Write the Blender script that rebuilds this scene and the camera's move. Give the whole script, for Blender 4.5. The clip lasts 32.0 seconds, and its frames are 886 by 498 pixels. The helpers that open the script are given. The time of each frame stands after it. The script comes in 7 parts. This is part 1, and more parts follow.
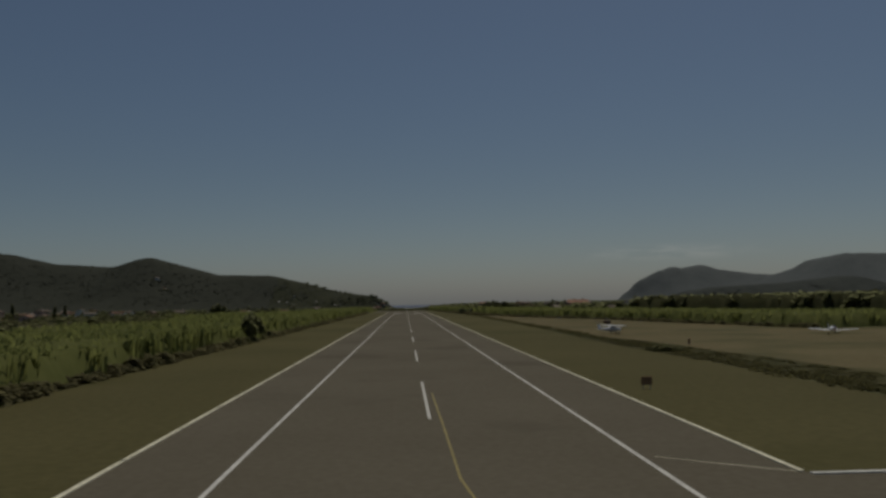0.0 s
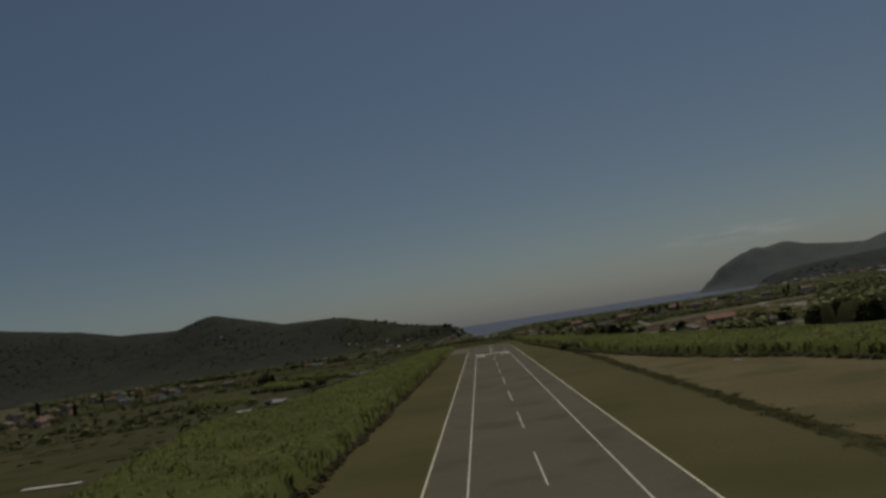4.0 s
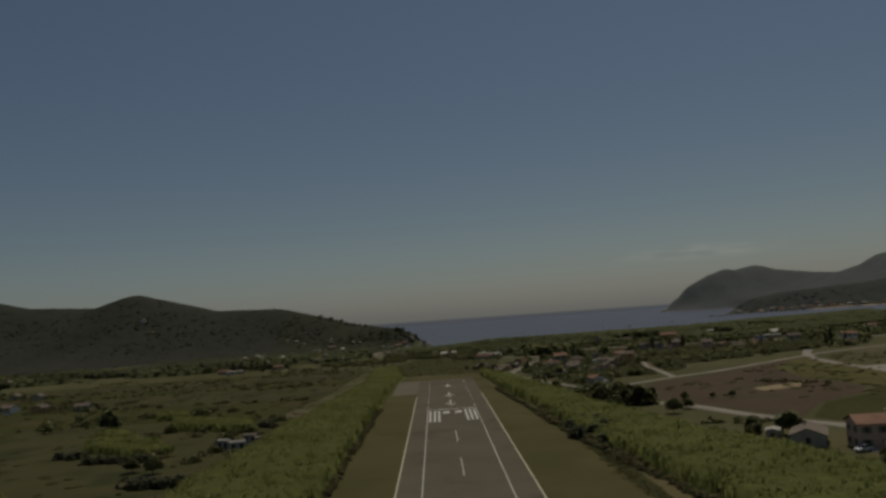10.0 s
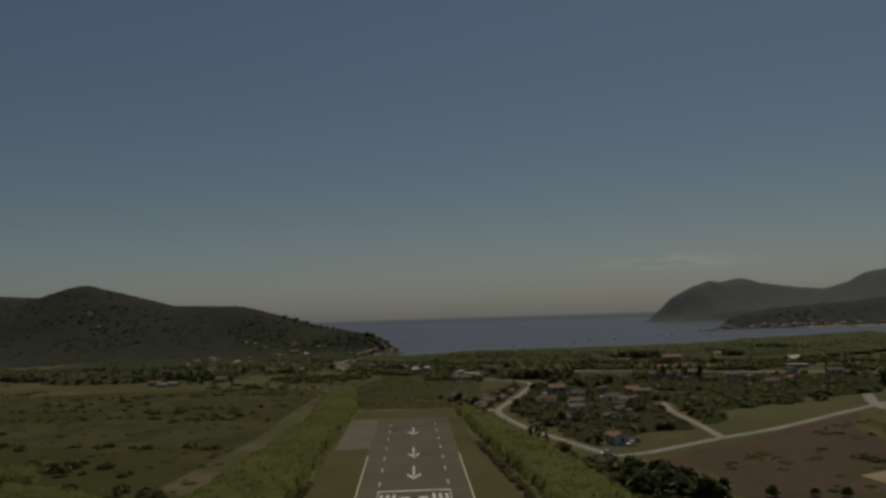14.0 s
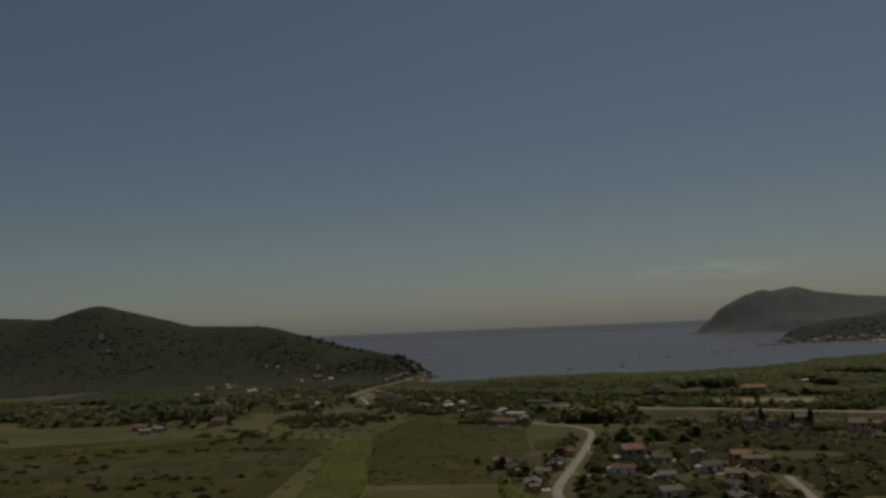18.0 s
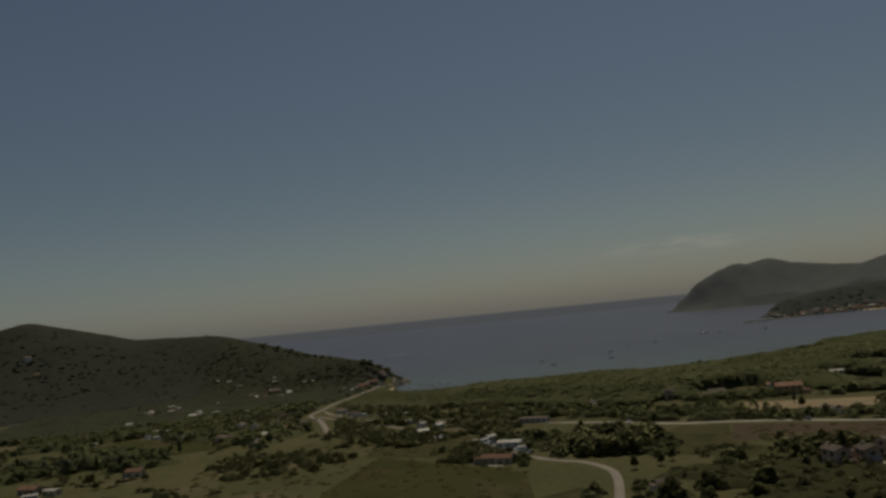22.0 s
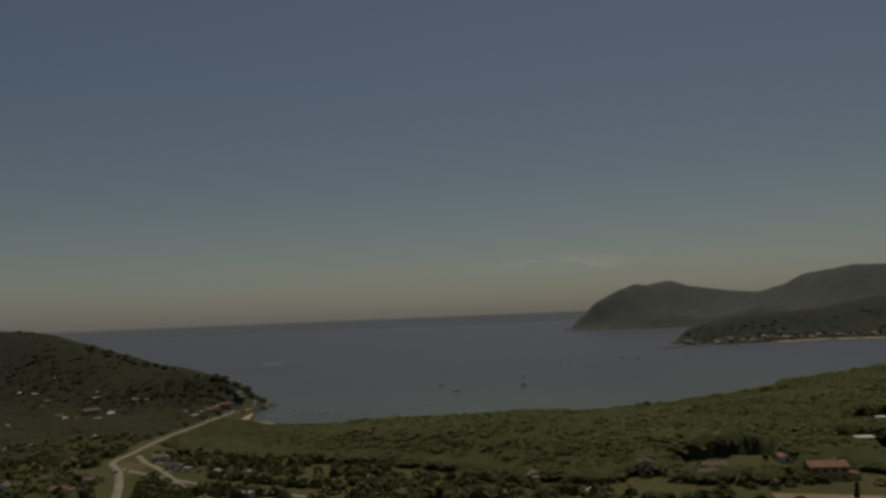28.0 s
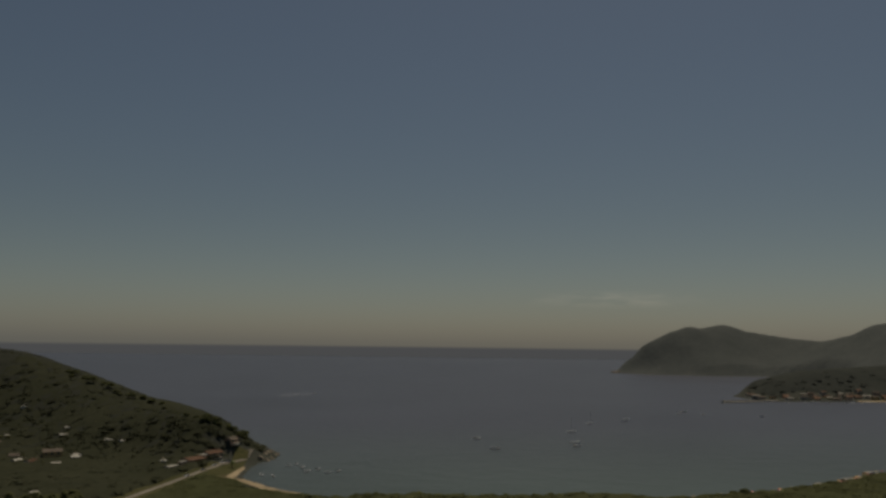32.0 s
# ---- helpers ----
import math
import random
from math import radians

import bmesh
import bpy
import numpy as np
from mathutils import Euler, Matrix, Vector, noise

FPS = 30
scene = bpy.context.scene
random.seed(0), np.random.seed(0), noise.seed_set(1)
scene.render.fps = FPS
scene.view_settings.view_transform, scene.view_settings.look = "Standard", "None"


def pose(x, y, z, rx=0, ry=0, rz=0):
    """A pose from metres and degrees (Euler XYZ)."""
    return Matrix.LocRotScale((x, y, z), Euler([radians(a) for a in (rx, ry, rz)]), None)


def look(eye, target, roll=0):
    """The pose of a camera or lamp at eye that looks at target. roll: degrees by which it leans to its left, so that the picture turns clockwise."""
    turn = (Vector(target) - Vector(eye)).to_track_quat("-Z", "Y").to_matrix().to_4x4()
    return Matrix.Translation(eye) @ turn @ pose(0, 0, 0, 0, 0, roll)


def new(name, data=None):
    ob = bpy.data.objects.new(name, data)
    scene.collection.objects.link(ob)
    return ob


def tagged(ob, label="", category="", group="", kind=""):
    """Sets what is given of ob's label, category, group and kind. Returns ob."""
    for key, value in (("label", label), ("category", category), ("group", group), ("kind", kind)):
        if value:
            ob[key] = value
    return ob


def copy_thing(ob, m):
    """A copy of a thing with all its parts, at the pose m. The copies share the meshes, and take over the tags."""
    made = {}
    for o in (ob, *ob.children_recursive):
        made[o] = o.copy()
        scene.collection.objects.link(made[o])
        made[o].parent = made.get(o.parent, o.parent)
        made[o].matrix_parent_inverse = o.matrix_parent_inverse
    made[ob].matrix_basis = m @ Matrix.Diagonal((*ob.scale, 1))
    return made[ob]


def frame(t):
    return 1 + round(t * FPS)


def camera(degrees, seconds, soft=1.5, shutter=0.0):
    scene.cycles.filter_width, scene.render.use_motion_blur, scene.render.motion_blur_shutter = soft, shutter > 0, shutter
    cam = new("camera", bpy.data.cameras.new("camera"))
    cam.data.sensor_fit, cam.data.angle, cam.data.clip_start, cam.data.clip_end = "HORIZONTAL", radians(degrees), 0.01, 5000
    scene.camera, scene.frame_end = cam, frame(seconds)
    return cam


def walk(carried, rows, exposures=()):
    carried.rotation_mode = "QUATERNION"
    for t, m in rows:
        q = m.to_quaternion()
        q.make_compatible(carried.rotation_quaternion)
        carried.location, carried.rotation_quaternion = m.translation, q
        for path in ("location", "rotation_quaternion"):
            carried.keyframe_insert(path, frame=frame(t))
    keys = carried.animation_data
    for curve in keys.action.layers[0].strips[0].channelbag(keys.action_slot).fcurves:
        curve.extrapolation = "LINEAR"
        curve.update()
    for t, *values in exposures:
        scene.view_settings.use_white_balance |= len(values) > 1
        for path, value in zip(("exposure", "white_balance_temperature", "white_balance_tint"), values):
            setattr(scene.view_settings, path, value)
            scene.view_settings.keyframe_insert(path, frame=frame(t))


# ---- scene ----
# The flight: seconds, metres, then heading, pitch and bank in degrees (heading from the runway's axis, to the right).
FLIGHT = [
    (0.0, -1.42, 0.00, 7.33, 2.71, 3.70, 1.02),
    (0.5, -1.09, 13.27, 8.42, 3.10, 3.93, -0.22),
    (1.0, -0.91, 26.55, 9.62, 2.98, 5.66, -0.52),
    (1.5, -1.08, 39.83, 11.03, 1.58, 6.18, -4.02),
    (2.0, -1.58, 53.09, 12.65, -0.29, 6.38, -6.35),
    (2.5, -2.38, 66.34, 14.47, -1.82, 6.43, -3.36),
    (4.5, -5.39, 119.14, 21.23, -0.55, 4.96, 10.77),
    (5.0, -5.60, 132.25, 22.67, 0.86, 4.77, 10.41),
    (5.5, -5.64, 145.33, 24.07, 1.38, 3.96, 6.21),
    (6.0, -5.58, 158.39, 25.42, 1.96, 4.50, 6.50),
    (6.5, -5.44, 171.41, 26.72, 1.93, 4.81, 2.40),
    (7.0, -5.28, 184.41, 28.01, 1.87, 4.94, 4.69),
    (7.5, -5.13, 197.42, 29.35, 1.07, 5.73, 4.07),
    (8.0, -5.00, 210.47, 30.76, 0.18, 5.58, 3.17),
    (8.5, -4.93, 223.60, 32.24, -0.42, 5.03, 1.48),
    (9.0, -4.82, 236.82, 33.70, -0.44, 4.40, 1.07),
    (9.5, -4.58, 250.12, 35.03, 0.06, 4.46, 2.45),
    (10.0, -4.20, 263.47, 36.25, 0.91, 4.64, 4.01),
    (10.5, -3.66, 276.81, 37.35, 1.84, 4.87, 4.37),
    (11.0, -3.05, 290.15, 38.41, 3.14, 4.21, 5.00),
    (11.5, -2.47, 303.44, 39.46, 3.71, 3.90, 6.98),
    (12.0, -1.90, 316.69, 40.54, 3.34, 3.51, 6.37),
    (12.5, -1.32, 329.88, 41.66, 2.75, 4.11, 5.68),
    (13.0, -0.72, 343.02, 42.82, 2.77, 4.39, 6.70),
    (13.5, -0.04, 356.13, 44.01, 2.98, 4.49, 3.86),
    (15.5, 3.18, 408.27, 48.80, 1.74, 4.60, 0.19),
    (16.0, 3.93, 421.34, 50.08, 0.98, 4.75, 1.39),
    (16.5, 4.58, 434.45, 51.42, 0.31, 4.91, 2.17),
    (17.0, 5.15, 447.61, 52.82, 0.11, 5.32, 1.78),
    (17.5, 5.66, 460.83, 54.28, 0.16, 5.53, 2.46),
    (18.0, 6.13, 474.11, 55.82, -0.25, 5.43, 2.45),
    (18.5, 6.54, 487.46, 57.41, -0.61, 5.21, 2.71),
    (19.0, 6.92, 500.90, 59.03, -0.90, 5.63, 3.27),
    (19.5, 7.24, 514.45, 60.63, -0.88, 6.04, 3.54),
    (20.0, 7.47, 528.15, 62.15, -0.76, 6.20, 3.63),
    (20.5, 7.60, 542.04, 63.52, -0.50, 5.46, 3.71),
    (21.0, 7.63, 556.16, 64.71, -0.05, 4.03, 3.73),
    (21.5, 7.55, 570.53, 65.67, 0.99, 4.11, 4.38),
    (22.0, 7.44, 585.16, 66.39, 2.05, 4.52, 5.73),
    (22.5, 7.33, 600.09, 66.87, 2.62, 4.15, 6.99),
    (23.0, 7.32, 615.30, 67.17, 2.93, 3.11, 7.73),
    (23.5, 7.49, 630.78, 67.35, 3.36, 3.23, 8.05),
    (24.0, 7.90, 646.49, 67.50, 4.44, 3.46, 8.23),
    (24.5, 8.61, 662.38, 67.71, 5.49, 3.53, 8.42),
    (25.0, 9.62, 678.42, 67.98, 6.70, 3.57, 8.34),
    (25.5, 10.90, 694.56, 68.34, 7.55, 3.74, 8.07),
    (27.5, 18.45, 759.75, 70.13, 9.19, 4.31, 4.20),
    (28.0, 20.65, 775.91, 70.85, 9.46, 4.42, 2.34),
    (28.5, 22.97, 792.01, 71.67, 9.25, 4.77, 0.58),
    (29.0, 25.40, 808.05, 72.58, 9.38, 5.10, -0.56),
    (29.5, 27.92, 824.06, 73.54, 8.87, 5.89, 0.28),
    (30.0, 30.48, 840.05, 74.56, 8.08, 6.11, -0.03),
    (30.5, 33.02, 856.04, 75.65, 7.36, 6.17, 0.28),
    (31.0, 35.53, 872.03, 76.75, 6.95, 6.28, -0.47),
    (31.5, 37.99, 888.04, 77.84, 6.77, 6.35, -0.66),
    (32.0, 40.43, 904.05, 78.93, 6.49, 6.55, -0.71),
]


def flown(x, y, z, heading, pitch, bank):
    a, b = radians(heading), radians(pitch)
    way = Vector((math.sin(a) * math.cos(b), math.cos(a) * math.cos(b), math.sin(b)))
    eye = Vector((x, y, z))
    return look(eye, eye + way, -bank)


cam = camera(56.78, 32.0, soft=3.0)
walk(cam, [(t, flown(*row)) for t, *row in FLIGHT], exposures=[(0, -1.60, 6640, 8), (7, -1.60, 6920, 7), (13, -1.58, 7120, 7), (22, -1.58, 7520, 7), (32, -1.63, 7880, 7)])

# ---- daylight: a hazy summer sky, the sun high ahead over the sea ----
SUN_HIGH, SUN_TURN = radians(65), radians(24)   # height; to the right of the runway's axis
world = bpy.data.worlds.new("daylight")
scene.world = world
world.use_nodes = True
wn, wl = world.node_tree.nodes, world.node_tree.links
wn.clear()
sky = wn.new("ShaderNodeTexSky")
sky.sky_type, sky.sun_disc = "NISHITA", False
sky.sun_elevation, sky.sun_rotation = SUN_HIGH, SUN_TURN
sky.altitude, sky.air_density, sky.dust_density, sky.ozone_density = 2400, 1.4, 7.0, 3.4
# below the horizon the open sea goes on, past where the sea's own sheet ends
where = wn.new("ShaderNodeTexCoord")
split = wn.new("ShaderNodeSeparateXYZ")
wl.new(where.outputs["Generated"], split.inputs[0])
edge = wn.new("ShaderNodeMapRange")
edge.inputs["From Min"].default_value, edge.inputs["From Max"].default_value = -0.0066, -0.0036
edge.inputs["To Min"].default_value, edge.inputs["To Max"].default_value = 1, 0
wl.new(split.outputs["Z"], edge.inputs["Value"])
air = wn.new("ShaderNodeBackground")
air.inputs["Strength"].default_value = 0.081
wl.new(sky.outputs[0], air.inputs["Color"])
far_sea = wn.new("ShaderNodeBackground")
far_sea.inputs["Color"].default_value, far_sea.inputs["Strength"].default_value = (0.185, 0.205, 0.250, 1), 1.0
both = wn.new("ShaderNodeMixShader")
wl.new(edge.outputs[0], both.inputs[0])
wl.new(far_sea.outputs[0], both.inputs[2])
# summer haze pales the sky all round, towards the horizon
low = wn.new("ShaderNodeMapRange")
low.interpolation_type = "SMOOTHSTEP"
low.inputs["From Min"].default_value, low.inputs["From Max"].default_value = -0.003, 0.22
low.inputs["To Min"].default_value, low.inputs["To Max"].default_value = 1, 0
wl.new(split.outputs["Z"], low.inputs["Value"])
haze = wn.new("ShaderNodeBackground")
haze.inputs["Color"].default_value = (0.044, 0.072, 0.127, 1)
over_sea = wn.new("ShaderNodeMath")
over_sea.operation = "MULTIPLY"
wl.new(low.outputs[0], over_sea.inputs[0])
wl.new(low.outputs[0], over_sea.inputs[1])
wl.new(over_sea.outputs[0], haze.inputs["Strength"])
# a thin bank of fair-weather cloud low over the headland
cloud_at = wn.new("ShaderNodeMapping")
cloud_at.inputs["Rotation"].default_value = (0, 0, radians(19))
cloud_at.inputs["Scale"].default_value = (14, 14, 75)
wl.new(where.outputs["Generated"], cloud_at.inputs["Vector"])
wisps = wn.new("ShaderNodeTexNoise")
wisps.inputs["Scale"].default_value, wisps.inputs["Detail"].default_value = 1.6, 5
wl.new(cloud_at.outputs[0], wisps.inputs["Vector"])
turned = wn.new("ShaderNodeVectorRotate")
turned.rotation_type = "Z_AXIS"
turned.inputs["Angle"].default_value = radians(19)
wl.new(where.outputs["Generated"], turned.inputs["Vector"])
cloud_parts = wn.new("ShaderNodeSeparateXYZ")
wl.new(turned.outputs[0], cloud_parts.inputs[0])


def bell(socket, centre, half):
    """1 at the centre, falling to 0 at half away from it."""
    off = wn.new("ShaderNodeMath")
    off.operation = "SUBTRACT"
    off.inputs[1].default_value = centre
    wl.new(socket, off.inputs[0])
    away = wn.new("ShaderNodeMath")
    away.operation = "ABSOLUTE"
    wl.new(off.outputs[0], away.inputs[0])
    fall = wn.new("ShaderNodeMapRange")
    fall.interpolation_type = "SMOOTHSTEP"
    fall.inputs["From Max"].default_value = half
    fall.inputs["To Min"].default_value, fall.inputs["To Max"].default_value = 1, 0
    wl.new(away.outputs[0], fall.inputs["Value"])
    return fall.outputs[0]


def times(a, b):
    node = wn.new("ShaderNodeMath")
    node.operation = "MULTIPLY"
    for k, v in enumerate((a, b)):
        if isinstance(v, float):
            node.inputs[k].default_value = v
        else:
            wl.new(v, node.inputs[k])
    return node.outputs[0]


ahead = wn.new("ShaderNodeMath")
ahead.operation = "GREATER_THAN"
wl.new(cloud_parts.outputs["Y"], ahead.inputs[0])
torn = wn.new("ShaderNodeMapRange")
torn.inputs["From Min"].default_value, torn.inputs["From Max"].default_value = 0.42, 0.66
wl.new(wisps.outputs[0], torn.inputs["Value"])
cloud = wn.new("ShaderNodeBackground")
cloud.inputs["Color"].default_value = (0.16, 0.132, 0.116, 1)
wl.new(times(times(bell(cloud_parts.outputs["X"], -0.015, 0.13), bell(split.outputs["Z"], 0.054, 0.013)), times(torn.outputs[0], ahead.outputs[0])), cloud.inputs["Strength"])
with_cloud = wn.new("ShaderNodeAddShader")
wl.new(air.outputs[0], with_cloud.inputs[0])
wl.new(cloud.outputs[0], with_cloud.inputs[1])
misty = wn.new("ShaderNodeAddShader")
wl.new(with_cloud.outputs[0], misty.inputs[0])
wl.new(haze.outputs[0], misty.inputs[1])
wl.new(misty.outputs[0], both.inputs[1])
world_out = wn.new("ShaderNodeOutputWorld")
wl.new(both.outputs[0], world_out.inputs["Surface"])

sun = new("sun", bpy.data.lights.new("sun", "SUN"))
sun.data.energy, sun.data.angle, sun.data.color = 5.0, radians(0.6), (1.0, 0.94, 0.84)
sun.matrix_world = look((math.sin(SUN_TURN) * math.cos(SUN_HIGH) * 100, math.cos(SUN_TURN) * math.cos(SUN_HIGH) * 100, math.sin(SUN_HIGH) * 100), (0, 0, 0))


# ---- materials ----
def material(name, dark, light, rough=0.85, coarse=0.05, fine=1.5, bump=0.3, reach=0.1, metal=0.0, spots=None, island=0.0, each=0.0, thin=0.0):
    """Two scales of noise between two colours, fine relief; spots: a third colour in patches (colour, scale, amount);
    island, each: how much each loose piece or each object differs in lightness; thin: the share of light that leaves let through."""
    m = bpy.data.materials.new(name)
    m.use_nodes = True
    n, l = m.node_tree.nodes, m.node_tree.links
    b = n["Principled BSDF"]
    b.inputs["Roughness"].default_value, b.inputs["Metallic"].default_value = rough, metal
    b.inputs["Specular IOR Level"].default_value = 0.06 if rough >= 0.8 else 0.2 if rough >= 0.6 else 0.5
    at = n.new("ShaderNodeTexCoord")

    def grain(scale, detail):
        g = n.new("ShaderNodeTexNoise")
        g.inputs["Scale"].default_value, g.inputs["Detail"].default_value = scale, detail
        l.new(at.outputs["Object"], g.inputs["Vector"])
        return g
    big, small = grain(coarse, 4), grain(fine, 3)
    add = n.new("ShaderNodeMath")
    add.operation = "ADD"
    l.new(big.outputs[0], add.inputs[0])
    l.new(small.outputs[0], add.inputs[1])
    ramp = n.new("ShaderNodeMapRange")
    ramp.inputs["From Min"].default_value, ramp.inputs["From Max"].default_value = 0.7, 1.3
    l.new(add.outputs[0], ramp.inputs["Value"])
    mix = n.new("ShaderNodeMix")
    mix.data_type = "RGBA"
    mix.inputs[6].default_value, mix.inputs[7].default_value = (*dark, 1), (*light, 1)
    l.new(ramp.outputs[0], mix.inputs[0])
    colour = mix.outputs[2]
    if spots:
        spot = grain(spots[1], 5)
        cut = n.new("ShaderNodeMapRange")
        cut.inputs["From Min"].default_value, cut.inputs["From Max"].default_value = 0.62 - spots[2] * 0.3, 0.70 - spots[2] * 0.2
        l.new(spot.outputs[0], cut.inputs["Value"])
        over = n.new("ShaderNodeMix")
        over.data_type = "RGBA"
        over.inputs[7].default_value = (*spots[0], 1)
        l.new(cut.outputs[0], over.inputs[0])
        l.new(colour, over.inputs[6])
        colour = over.outputs[2]
    if island or each:
        if island:
            src = n.new("ShaderNodeNewGeometry").outputs["Random Per Island"]
        else:
            src = n.new("ShaderNodeObjectInfo").outputs["Random"]
        span = n.new("ShaderNodeMapRange")
        k = island or each
        span.inputs["To Min"].default_value, span.inputs["To Max"].default_value = 1 - k, 1 + k
        l.new(src, span.inputs["Value"])
        hsv = n.new("ShaderNodeHueSaturation")
        l.new(span.outputs[0], hsv.inputs["Value"])
        l.new(colour, hsv.inputs["Color"])
        colour = hsv.outputs[0]
    l.new(colour, b.inputs["Base Color"])
    if bump:
        rise = n.new("ShaderNodeBump")
        rise.inputs["Strength"].default_value, rise.inputs["Distance"].default_value = bump, reach
        l.new(small.outputs[0], rise.inputs["Height"])
        l.new(rise.outputs[0], b.inputs["Normal"])
    if thin:
        lets = n.new("ShaderNodeBsdfTranslucent")
        l.new(colour, lets.inputs["Color"])
        blend = n.new("ShaderNodeMixShader")
        blend.inputs[0].default_value = thin
        l.new(b.outputs[0], blend.inputs[1])
        l.new(lets.outputs[0], blend.inputs[2])
        l.new(blend.outputs[0], n["Material Output"].inputs["Surface"])
    return m


